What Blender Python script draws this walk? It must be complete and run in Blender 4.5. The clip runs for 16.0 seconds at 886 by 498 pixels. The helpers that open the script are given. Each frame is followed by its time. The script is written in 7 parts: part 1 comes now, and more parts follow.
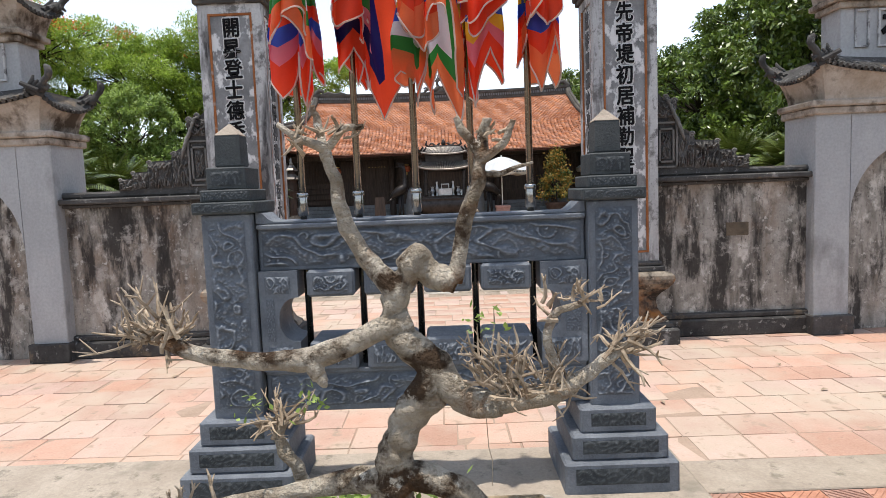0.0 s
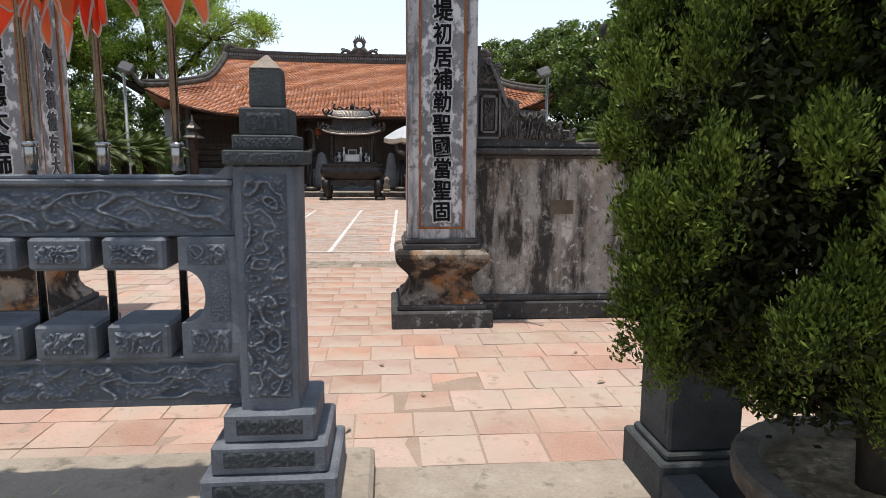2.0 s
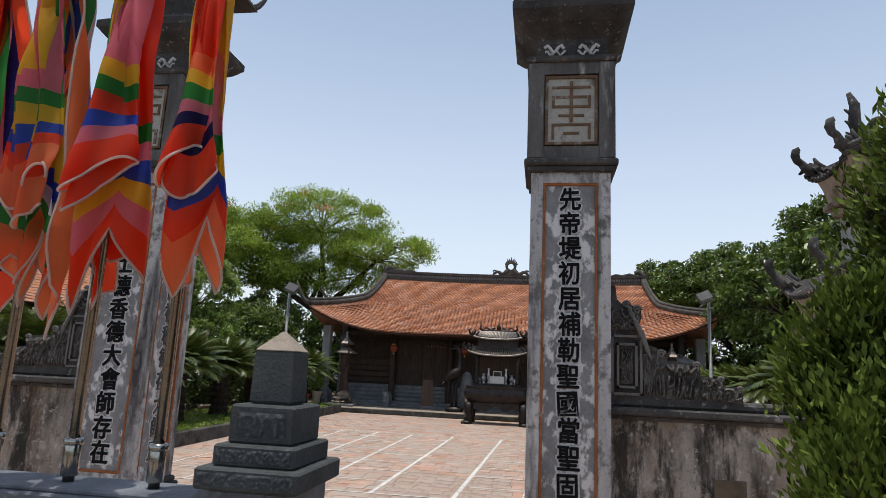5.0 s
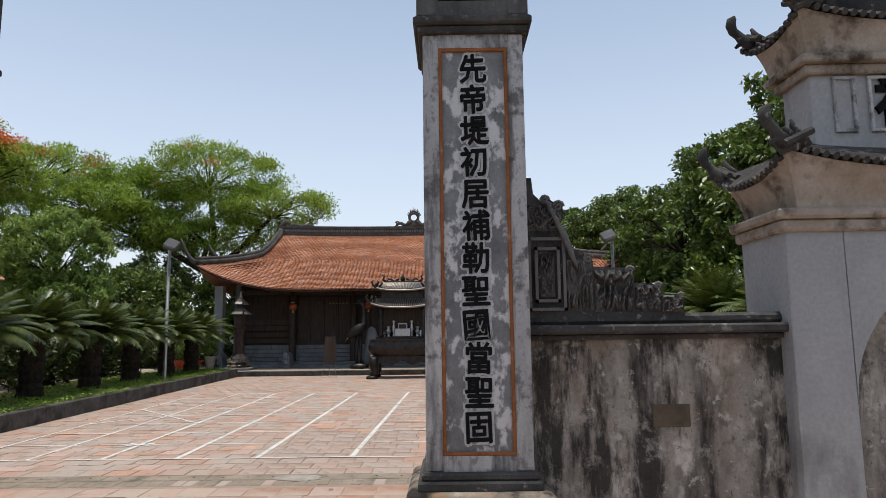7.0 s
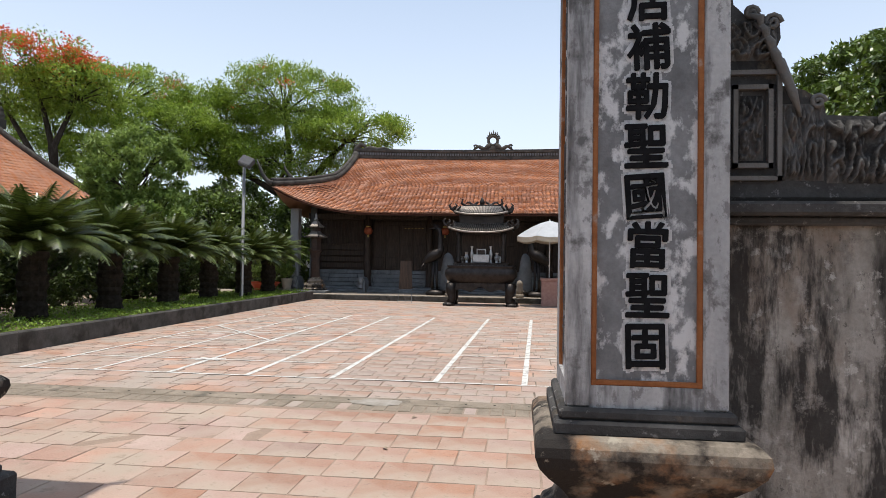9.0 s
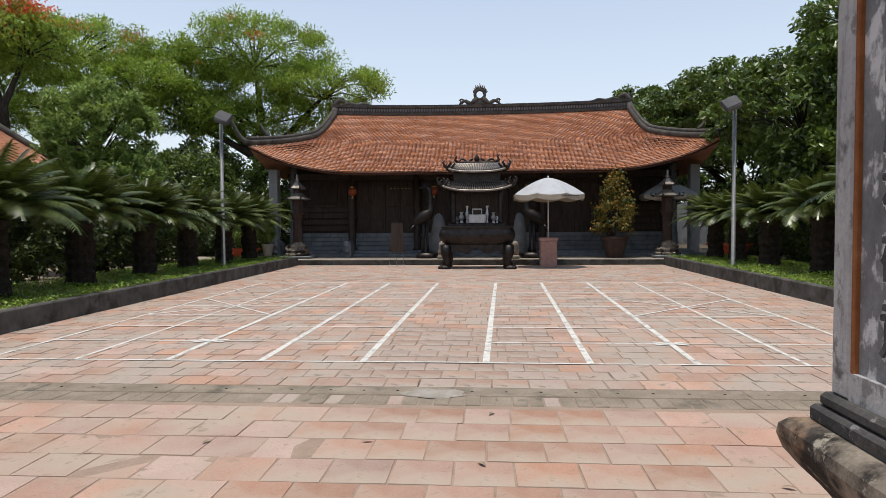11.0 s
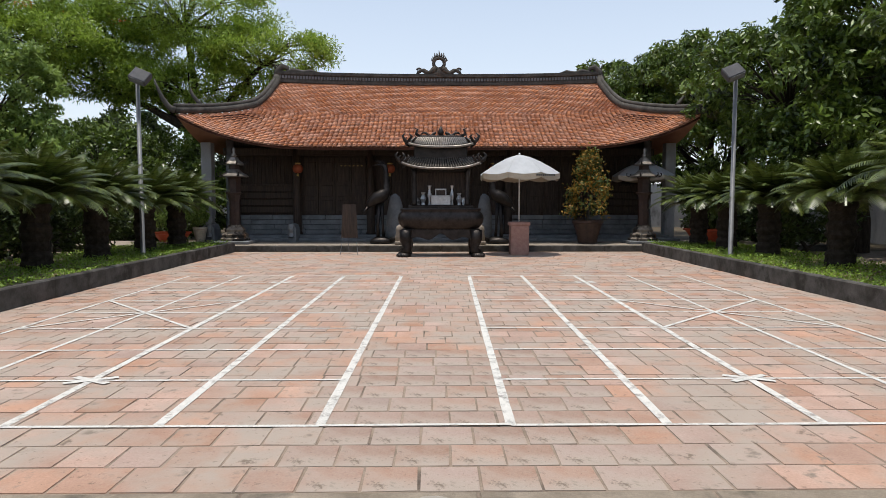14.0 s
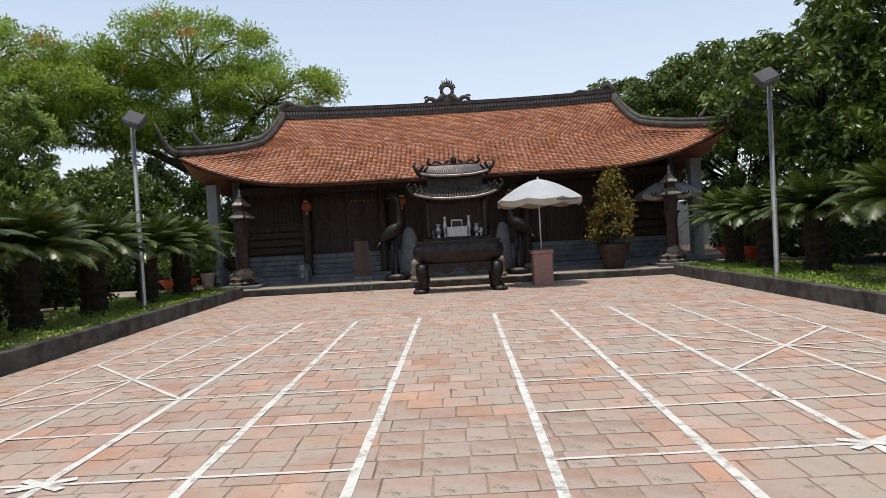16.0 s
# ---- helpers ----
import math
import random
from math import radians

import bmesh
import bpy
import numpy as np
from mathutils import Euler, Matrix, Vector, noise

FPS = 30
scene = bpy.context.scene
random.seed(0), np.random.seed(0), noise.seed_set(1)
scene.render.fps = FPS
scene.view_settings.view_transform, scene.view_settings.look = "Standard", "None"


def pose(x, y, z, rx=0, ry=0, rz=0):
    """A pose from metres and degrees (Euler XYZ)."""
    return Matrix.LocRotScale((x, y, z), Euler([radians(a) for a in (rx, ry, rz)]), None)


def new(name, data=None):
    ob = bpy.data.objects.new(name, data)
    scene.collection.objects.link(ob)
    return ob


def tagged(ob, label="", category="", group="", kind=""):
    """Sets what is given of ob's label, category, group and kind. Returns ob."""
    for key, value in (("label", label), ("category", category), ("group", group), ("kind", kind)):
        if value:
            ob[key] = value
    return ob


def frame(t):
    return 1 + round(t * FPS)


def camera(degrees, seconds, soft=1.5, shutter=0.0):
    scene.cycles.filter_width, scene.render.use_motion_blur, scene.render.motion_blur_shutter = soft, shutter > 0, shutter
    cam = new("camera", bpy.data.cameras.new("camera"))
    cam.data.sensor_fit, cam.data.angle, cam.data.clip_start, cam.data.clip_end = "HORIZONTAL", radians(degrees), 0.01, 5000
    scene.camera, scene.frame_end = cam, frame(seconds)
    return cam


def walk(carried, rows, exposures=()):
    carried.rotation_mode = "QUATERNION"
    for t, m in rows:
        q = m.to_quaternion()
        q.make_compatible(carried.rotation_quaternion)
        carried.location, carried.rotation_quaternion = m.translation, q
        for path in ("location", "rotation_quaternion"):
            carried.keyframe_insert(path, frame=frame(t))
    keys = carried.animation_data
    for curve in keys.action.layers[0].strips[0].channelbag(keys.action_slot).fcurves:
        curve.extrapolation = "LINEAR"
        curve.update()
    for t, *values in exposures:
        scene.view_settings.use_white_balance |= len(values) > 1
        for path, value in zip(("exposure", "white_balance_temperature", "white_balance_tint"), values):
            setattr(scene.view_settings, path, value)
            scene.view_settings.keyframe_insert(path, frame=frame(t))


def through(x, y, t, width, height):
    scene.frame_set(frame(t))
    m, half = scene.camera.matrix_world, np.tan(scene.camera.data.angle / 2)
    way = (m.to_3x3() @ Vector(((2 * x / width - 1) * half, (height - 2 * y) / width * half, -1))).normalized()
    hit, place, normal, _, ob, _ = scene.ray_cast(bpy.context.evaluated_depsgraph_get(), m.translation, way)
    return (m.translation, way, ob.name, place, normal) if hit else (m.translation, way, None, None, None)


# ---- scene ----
cam = camera(69.6, 16.0, soft=0.8)
METRES, EYE, TILT, LEAN, TURN = 9.4, 1.5, 0.0, 0.0, 0.4
ROWS = [
    (0.0, 0.0, 0.0, 0.0, -0.2, -5.21, 2.2),
    (0.5, 0.0365, 0.0008, 0.0001, 1.2, -6.12, 0.27),
    (1.0, 0.07, 0.0155, -0.0027, -4.26, -7.51, -1.64),
    (1.5, 0.102, 0.0299, -0.0058, -7.38, -8.35, 1.25),
    (2.0, 0.132, 0.0478, -0.0043, -5.37, -8.07, -0.36),
    (2.5, 0.1433, 0.0786, 0.0016, -3.79, -3.7, -0.26),
    (3.0, 0.1492, 0.0963, 0.0157, 1.13, 0.45, -0.25),
    (3.5, 0.1541, 0.1013, 0.0261, 7.86, 5.17, -1.07),
    (4.0, 0.1586, 0.1037, 0.0298, 10.75, 8.7, -0.82),
    (6.5, 0.1665, 0.2244, 0.0164, 1.18, 11.33, -2.46),
    (7.0, 0.1677, 0.2565, 0.004, 0.18, 7.2, 0.71),
    (7.5, 0.1676, 0.2872, -0.0073, 2.69, 0.84, -1.02),
    (8.0, 0.1557, 0.3206, -0.0137, 1.27, 1.31, -1.12),
    (8.5, 0.1434, 0.3445, -0.0169, 1.42, 0.04, -0.11),
    (9.0, 0.135, 0.3802, -0.0218, 6.54, 1.28, -0.84),
    (9.5, 0.1134, 0.4094, -0.023, 12.88, -2.35, -1.34),
    (10.0, 0.0849, 0.4294, -0.022, 6.96, -1.79, 2.22),
    (12.5, -0.0004, 0.6101, -0.0224, 1.05, -3.79, -0.84),
    (13.0, -0.0076, 0.6493, -0.0217, -3.27, -4.41, 2.42),
    (13.5, -0.0059, 0.6854, -0.0175, -2.0, -4.0, -0.04),
    (14.0, -0.0118, 0.7174, -0.0166, -1.13, -3.99, -0.01),
    (14.5, -0.0144, 0.746, -0.0143, -1.99, -4.35, 2.53),
    (15.0, -0.0075, 0.7752, -0.013, -1.69, -4.41, 0.49),
    (15.5, -0.0097, 0.8009, -0.0126, 1.12, -4.14, 0.64),
    (16.0, -0.0172, 0.8235, -0.0105, 0.12, -1.29, 3.15),
]
walk(cam, [(t, pose(0, 0, EYE, TILT, LEAN, TURN) @ pose(METRES * x, METRES * y, METRES * z, 90 + pitch, roll, yaw)) for t, x, y, z, yaw, pitch, roll in ROWS],
     exposures=[(0.0, 0.25), (0.8, 0.1), (1.5, -0.05), (2.5, -0.05), (3.0, -0.08), (4.0, -0.38), (7.0, -0.44), (8.0, -0.24), (9.0, -0.2), (9.6, -0.38), (12.5, -0.44), (14.5, -0.38), (16.0, -0.38)])

import itertools
# ---- world and light ----
SUN_DIR = Vector((0.055, 0.04, -1.0)).normalized()
world = bpy.data.worlds.new("sky")
scene.world = world
world.use_nodes = True
wn = world.node_tree.nodes
sky = wn.new("ShaderNodeTexSky")
sky.sky_type = 'NISHITA'
sky.sun_disc = False
sky.sun_elevation = radians(86)
sky.sun_rotation = radians(230)
sky.air_density = 1.0
sky.dust_density = 3.0
sky.ozone_density = 1.5
wn["Background"].inputs["Strength"].default_value = 0.12
# summer haze: the sky pales evenly towards the horizon
geo_w = wn.new("ShaderNodeTexCoord")
sep = wn.new("ShaderNodeSeparateXYZ")
world.node_tree.links.new(geo_w.outputs["Generated"], sep.inputs[0])
fade = wn.new("ShaderNodeValToRGB")
fade.color_ramp.interpolation = 'EASE'
fade.color_ramp.elements[0].position, fade.color_ramp.elements[1].position = 0.0, 0.75
fade.color_ramp.elements[0].color, fade.color_ramp.elements[1].color = (6.2, 6.6, 7.0, 1), (1.6, 2.3, 3.2, 1)
world.node_tree.links.new(sep.outputs["Z"], fade.inputs["Fac"])
addw = wn.new("ShaderNodeMix")
addw.data_type, addw.blend_type = 'RGBA', 'ADD'
addw.inputs["Factor"].default_value = 1.0
world.node_tree.links.new(sky.outputs["Color"], addw.inputs[6])
world.node_tree.links.new(fade.outputs["Color"], addw.inputs[7])
world.node_tree.links.new(addw.outputs[2], wn["Background"].inputs["Color"])
sun_data = bpy.data.lights.new("sun", 'SUN')
sun_data.energy = 4.6
sun_data.angle = radians(0.6)
sun_data.color = (1.0, 0.95, 0.87)
sun = new("sun", sun_data)
sun.rotation_euler = SUN_DIR.to_track_quat("-Z", "Y").to_euler()
sun.location = (0, 10, 30)


# ---- mesh building ----
class Mesh:
    """Vertices and faces gathered piece by piece, in metres."""

    def __init__(self):
        self.v, self.f, self.m = [], [], []

    def add(self, verts, faces, m=0):
        n = len(self.v)
        self.v.extend(verts)
        for face in faces:
            self.f.append([n + i for i in face])
            self.m.append(m)
        return self

    def box(self, x0, y0, z0, x1, y1, z1, m=0):
        vs = [(x, y, z) for z in (z0, z1) for x, y in ((x0, y0), (x1, y0), (x1, y1), (x0, y1))]
        return self.add(vs, [(3, 2, 1, 0), (4, 5, 6, 7), (0, 1, 5, 4), (1, 2, 6, 5), (2, 3, 7, 6), (3, 0, 4, 7)], m)

    def cham(self, x0, y0, z0, x1, y1, z1, c=0.01, m=0):
        """A box with chamfered edges all round."""
        vs, fs = [], []
        cx, cy, cz = (x0 + x1) / 2, (y0 + y1) / 2, (z0 + z1) / 2
        hx, hy, hz = (x1 - x0) / 2, (y1 - y0) / 2, (z1 - z0) / 2
        for z in (-1, 1):
            for inner in ((0, 1) if z < 0 else (1, 0)):
                ix = c if not inner else 0
                zz = z * (hz if not inner else hz - c)
                a, b = hx - ix, hy - ix
                k = c if inner else 0.4 * c
                for px, py in ((a - k, -b), (a, -b + k), (a, b - k), (a - k, b), (-a + k, b), (-a, b - k), (-a, -b + k), (-a + k, -b)):
                    vs.append((cx + px, cy + py, cz + zz))
        fs.append(tuple(range(7, -1, -1)))
        fs.append(tuple(range(24, 32)))
        for r in range(3):
            for i in range(8):
                j = (i + 1) % 8
                fs.append((r * 8 + i, r * 8 + j, r * 8 + 8 + j, r * 8 + 8 + i))
        return self.add(vs, fs, m)

    def lathe(self, profile, n=20, x=0.0, y=0.0, turn=0.0, sx=1.0, sy=1.0, cap=True, m=0):
        """Rings of (radius, z) about an upright axis; n=4 with turn 45 gives square forms."""
        vs, fs = [], []
        k = math.sqrt(2) if n == 4 else 1.0
        for r, z in profile:
            for i in range(n):
                a = radians(turn) + 2 * math.pi * i / n
                vs.append((x + r * k * math.cos(a) * sx, y + r * k * math.sin(a) * sy, z))
        for j in range(len(profile) - 1):
            for i in range(n):
                i2 = (i + 1) % n
                fs.append((j * n + i, j * n + i2, j * n + n + i2, j * n + n + i))
        if cap:
            fs.append(tuple(range(n - 1, -1, -1)))
            fs.append(tuple(range((len(profile) - 1) * n, len(profile) * n)))
        return self.add(vs, fs, m)

    def tube(self, pts, radii, n=8, cap=True, m=0):
        pts = [Vector(p) for p in pts]
        if not isinstance(radii, (list, tuple)):
            radii = [radii] * len(pts)
        vs, fs = [], []
        side = None
        for i, p in enumerate(pts):
            d = (pts[min(i + 1, len(pts) - 1)] - pts[max(i - 1, 0)])
            if d.length < 1e-9:
                d = Vector((0, 0, 1))
            d.normalize()
            if side is None:
                side = d.orthogonal().normalized()
            side = (side - d * side.dot(d))
            side = side.normalized() if side.length > 1e-6 else d.orthogonal().normalized()
            up = d.cross(side)
            for k in range(n):
                a = 2 * math.pi * k / n
                vs.append(tuple(p + (side * math.cos(a) + up * math.sin(a)) * radii[i]))
        for j in range(len(pts) - 1):
            for k in range(n):
                k2 = (k + 1) % n
                fs.append((j * n + k, j * n + k2, j * n + n + k2, j * n + n + k))
        if cap:
            fs.append(tuple(range(n - 1, -1, -1)))
            fs.append(tuple(range((len(pts) - 1) * n, len(pts) * n)))
        return self.add(vs, fs, m)

    def grid(self, fn, nu, nv, m=0, pick=None):
        vs = [tuple(fn(i / nu, j / nv)) for j in range(nv + 1) for i in range(nu + 1)]
        n = len(self.v)
        self.v.extend(vs)
        for j in range(nv):
            for i in range(nu):
                a = n + j * (nu + 1) + i
                self.f.append([a, a + 1, a + nu + 2, a + nu + 1])
                self.m.append(pick((i + .5) / nu, (j + .5) / nv) if pick else m)
        return self

    def prism(self, poly, y0, y1, m=0):
        """A polygon in the x-z plane (anticlockwise seen from -y), carried from y0 to y1."""
        n = len(poly)
        vs = [(x, y0, z) for x, z in poly] + [(x, y1, z) for x, z in poly]
        fs = [tuple(range(n)), tuple(range(2 * n - 1, n - 1, -1))]
        fs += [(i + n, (i + 1) % n + n, (i + 1) % n, i) for i in range(n)]
        return self.add(vs, fs, m)

    def place(self, m):
        self.v = [tuple(m @ Vector(p)) for p in self.v]
        return self

    def joined(self, other, mat4=None, m=None):
        vs = [tuple(mat4 @ Vector(p)) for p in other.v] if mat4 else other.v
        n = len(self.v)
        self.v.extend(vs)
        self.f.extend([[n + i for i in face] for face in other.f])
        self.m.extend(other.m if m is None else [m] * len(other.f))
        return self

    def data(self, name, mats, smooth=False):
        me = bpy.data.meshes.new(name)
        me.from_pydata(self.v, [], self.f)
        for one in (mats if isinstance(mats, (list, tuple)) else [mats]):
            me.materials.append(one)
        if any(self.m):
            me.polygons.foreach_set("material_index", self.m)
        if smooth:
            me.polygons.foreach_set("use_smooth", [True] * len(self.f))
        me.update()
        return me


def part(name, mesh, material, parent=None, label="", smooth=False, loc=(0, 0, 0), kind=""):
    ob = new(name, mesh.data(name, material, smooth))
    ob.location = loc
    if parent is not None:
        ob.parent = parent
    return tagged(ob, label, kind=kind)


def thing(name, loc, label, category, group="", kind="", turn=0.0):
    ob = new(name)
    ob.empty_display_size = 0.1
    ob.location = loc
    ob.rotation_euler = (0, 0, radians(turn))
    return tagged(ob, label, category, group, kind)


# ---- materials ----
def surface(name, low, high, scale=6.0, rough=0.8, bump=0.3, fine=60.0, metal=0.0, stain=None, stain_scale=1.2, stain_at=0.55,
            stretch=(1, 1, 1), island=0.0, piece=0.0, spec=0.14, dist=0.01, stain2=None, stain2_scale=3.0, stain2_at=0.6, stain2_stretch=(1, 1, 1), crisp=0.14):
    """Two-colour surface with broad and fine variation, optional stains, and relief."""
    mat = bpy.data.materials.new(name)
    mat.use_nodes = True
    nt = mat.node_tree
    nd, ln = nt.nodes, nt.links
    bsdf = nd["Principled BSDF"]
    co = nd.new("ShaderNodeTexCoord")

    def mapped(stretched):
        mp = nd.new("ShaderNodeMapping")
        mp.inputs["Scale"].default_value = stretched
        ln.new(co.outputs["Object"], mp.inputs["Vector"])
        return mp.outputs["Vector"]

    def noised(sc, detail, vec):
        nz = nd.new("ShaderNodeTexNoise")
        nz.inputs["Scale"].default_value = sc
        nz.inputs["Detail"].default_value = detail
        nz.inputs["Roughness"].default_value = 0.62
        ln.new(vec, nz.inputs["Vector"])
        return nz.outputs["Fac"]

    def ramped(fac, a, b):
        rp = nd.new("ShaderNodeMapRange")
        rp.inputs["From Min"].default_value, rp.inputs["From Max"].default_value = a, b
        ln.new(fac, rp.inputs["Value"])
        return rp.outputs["Result"]

    def mixed(fac, a, b, mode='MIX'):
        mx = nd.new("ShaderNodeMix")
        mx.data_type, mx.blend_type = 'RGBA', mode
        if isinstance(fac, float):
            mx.inputs["Factor"].default_value = fac
        else:
            ln.new(fac, mx.inputs["Factor"])
        for sock, val in ((mx.inputs[6], a), (mx.inputs[7], b)):
            if isinstance(val, tuple):
                sock.default_value = (*val, 1)
            else:
                ln.new(val, sock)
        return mx.outputs[2]

    plain, drawn = mapped((1, 1, 1)), mapped(stretch)
    col = mixed(ramped(noised(scale, 6, drawn), 0.32, 0.68), low, high)
    grain = noised(fine, 5, plain)
    col = mixed(ramped(grain, 0.25, 0.75), col, mixed(0.35, col, tuple(c * 0.45 for c in low)))
    for amount, node, out in ((island, "ShaderNodeNewGeometry", "Random Per Island"), (piece, "ShaderNodeObjectInfo", "Random")):
        if amount:
            src = nd.new(node)
            hs = nd.new("ShaderNodeHueSaturation")
            ln.new(ramped(src.outputs[out], 0.0, 1.0), hs.inputs["Value"])
            rg = hs.inputs["Value"].links[0].from_node
            rg.inputs["To Min"].default_value, rg.inputs["To Max"].default_value = 1 - amount, 1 + amount * 0.7
            ws = nd.new("ShaderNodeTexWhiteNoise")
            ws.noise_dimensions = '1D'
            ln.new(src.outputs[out], ws.inputs["W"])
            sr = ramped(ws.outputs["Value"], 0.0, 1.0)
            sr.node.inputs["To Min"].default_value, sr.node.inputs["To Max"].default_value = 1 - amount * 1.6, 1.12
            ln.new(sr, hs.inputs["Saturation"])
            ln.new(col, hs.inputs["Color"])
            col = hs.outputs["Color"]
    if stain:
        col = mixed(ramped(noised(stain_scale, 7, drawn), stain_at, stain_at + crisp), col, stain)
    if stain2:
        col = mixed(ramped(noised(stain2_scale, 6, mapped(stain2_stretch)), stain2_at, stain2_at + 0.1), col, stain2)
    ln.new(col, bsdf.inputs["Base Color"])
    rr = ramped(grain, 0.2, 0.8)
    rr.node.inputs["To Min"].default_value, rr.node.inputs["To Max"].default_value = max(rough - 0.12, 0.05), min(rough + 0.1, 1)
    ln.new(rr, bsdf.inputs["Roughness"])
    bsdf.inputs["Metallic"].default_value = metal
    bsdf.inputs["Specular IOR Level"].default_value = spec
    if bump:
        bp = nd.new("ShaderNodeBump")
        bp.inputs["Strength"].default_value = bump
        bp.inputs["Distance"].default_value = dist
        mx = nd.new("ShaderNodeMath")
        mx.operation = 'ADD'
        ln.new(grain, mx.inputs[0])
        ln.new(noised(scale * 2.5, 4, plain), mx.inputs[1])
        ln.new(mx.outputs[0], bp.inputs["Height"])
        ln.new(bp.outputs["Normal"], bsdf.inputs["Normal"])
    return mat


def leafy(name, dark, light, through=0.35, rough=0.5, spec=0.4, patch=0.9):
    """Leaves: colour varies from leaf to leaf, and light passes through."""
    mat = bpy.data.materials.new(name)
    mat.use_nodes = True
    nd, ln = mat.node_tree.nodes, mat.node_tree.links
    bsdf = nd["Principled BSDF"]
    geo = nd.new("ShaderNodeNewGeometry")
    co = nd.new("ShaderNodeTexCoord")
    nz = nd.new("ShaderNodeTexNoise")
    nz.inputs["Scale"].default_value = patch
    ln.new(co.outputs["Object"], nz.inputs["Vector"])
    ad = nd.new("ShaderNodeMath")
    ad.operation = 'MULTIPLY_ADD'
    ln.new(geo.outputs["Random Per Island"], ad.inputs[0])
    ad.inputs[1].default_value = 0.6
    ln.new(nz.outputs["Fac"], ad.inputs[2])
    rp = nd.new("ShaderNodeValToRGB")
    rp.color_ramp.elements[0].position, rp.color_ramp.elements[1].position = 0.35, 1.0
    rp.color_ramp.elements[0].color, rp.color_ramp.elements[1].color = (*dark, 1), (*light, 1)
    ln.new(ad.outputs[0], rp.inputs["Fac"])
    ln.new(rp.outputs["Color"], bsdf.inputs["Base Color"])
    bsdf.inputs["Roughness"].default_value = rough
    bsdf.inputs["Specular IOR Level"].default_value = spec
    tr = nd.new("ShaderNodeBsdfTranslucent")
    ln.new(rp.outputs["Color"], tr.inputs["Color"])
    mx = nd.new("ShaderNodeMixShader")
    mx.inputs[0].default_value = through
    ln.new(bsdf.outputs[0], mx.inputs[1])
    ln.new(tr.outputs[0], mx.inputs[2])
    ln.new(mx.outputs[0], nd["Material Output"].inputs["Surface"])
    return mat


def worn_paint(name, color):
    """Line paint that has worn through in places."""
    mat = surface(name, tuple(c * 0.85 for c in color), color, 9, 0.75, 0.2, 80)
    nd, ln = mat.node_tree.nodes, mat.node_tree.links
    co = nd.new("ShaderNodeTexCoord")
    nz = nd.new("ShaderNodeTexNoise")
    nz.inputs["Scale"].default_value, nz.inputs["Detail"].default_value = 7.0, 8.0
    nz.inputs["Roughness"].default_value = 0.75
    ln.new(co.outputs["Object"], nz.inputs["Vector"])
    rp = nd.new("ShaderNodeMapRange")
    rp.inputs["From Min"].default_value, rp.inputs["From Max"].default_value = 0.50, 0.66
    rp.inputs["To Max"].default_value = 0.7
    ln.new(nz.outputs["Fac"], rp.inputs["Value"])
    tr = nd.new("ShaderNodeBsdfTransparent")
    mx = nd.new("ShaderNodeMixShader")
    ln.new(rp.outputs["Result"], mx.inputs[0])
    ln.new(nd["Principled BSDF"].outputs[0], mx.inputs[1])
    ln.new(tr.outputs[0], mx.inputs[2])
    ln.new(mx.outputs[0], nd["Material Output"].inputs["Surface"])
    return mat


def speckle(mat, color, scale, at, soft=0.08, amount=0.8, stretch=(1, 1, 1), shift=0.0):
    """Adds one more layer of spots or drips of a given colour over a surface."""
    nd, ln = mat.node_tree.nodes, mat.node_tree.links
    bsdf = nd["Principled BSDF"]
    was = bsdf.inputs["Base Color"].links[0].from_socket
    co, mp = nd.new("ShaderNodeTexCoord"), nd.new("ShaderNodeMapping")
    mp.inputs["Scale"].default_value = stretch
    mp.inputs["Location"].default_value = (shift, shift * 0.7, shift * 1.3)
    ln.new(co.outputs["Object"], mp.inputs["Vector"])
    nz = nd.new("ShaderNodeTexNoise")
    nz.inputs["Scale"].default_value, nz.inputs["Detail"].default_value, nz.inputs["Roughness"].default_value = scale, 8.0, 0.68
    ln.new(mp.outputs["Vector"], nz.inputs["Vector"])
    rp = nd.new("ShaderNodeMapRange")
    rp.inputs["From Min"].default_value, rp.inputs["From Max"].default_value = at, at + soft
    rp.inputs["To Max"].default_value = amount
    ln.new(nz.outputs["Fac"], rp.inputs["Value"])
    mx = nd.new("ShaderNodeMix")
    mx.data_type = 'RGBA'
    ln.new(rp.outputs["Result"], mx.inputs["Factor"])
    ln.new(was, mx.inputs[6])
    mx.inputs[7].default_value = (*color, 1)
    ln.new(mx.outputs[2], bsdf.inputs["Base Color"])
    return mat


M_EARTH = surface("earth", (0.07, 0.055, 0.035), (0.14, 0.11, 0.075), 1.5, 0.95, 0.5, 40)
M_MORTAR = surface("mortar", (0.24, 0.185, 0.14), (0.36, 0.285, 0.22), 4, 0.95, 0.4, 60, stain=(0.10, 0.08, 0.065), stain_scale=1.6, stain_at=0.52)
M_TILE = surface("terracotta tile", (0.37, 0.235, 0.175), (0.47, 0.315, 0.245), 3.0, 0.85, 0.3, 70, island=0.18, piece=0.18,
                 stain=(0.36, 0.30, 0.25), stain_scale=1.3, stain_at=0.40, crisp=0.20, stain2=(0.22, 0.18, 0.145), stain2_scale=6, stain2_at=0.60)
M_TILE_F = surface("dusty terracotta tile", (0.40, 0.232, 0.165), (0.49, 0.30, 0.225), 3.0, 0.88, 0.3, 70, island=0.16, piece=0.16,
                   stain=(0.39, 0.315, 0.25), stain_scale=1.1, stain_at=0.42, crisp=0.20, stain2=(0.27, 0.21, 0.16), stain2_scale=6, stain2_at=0.60)
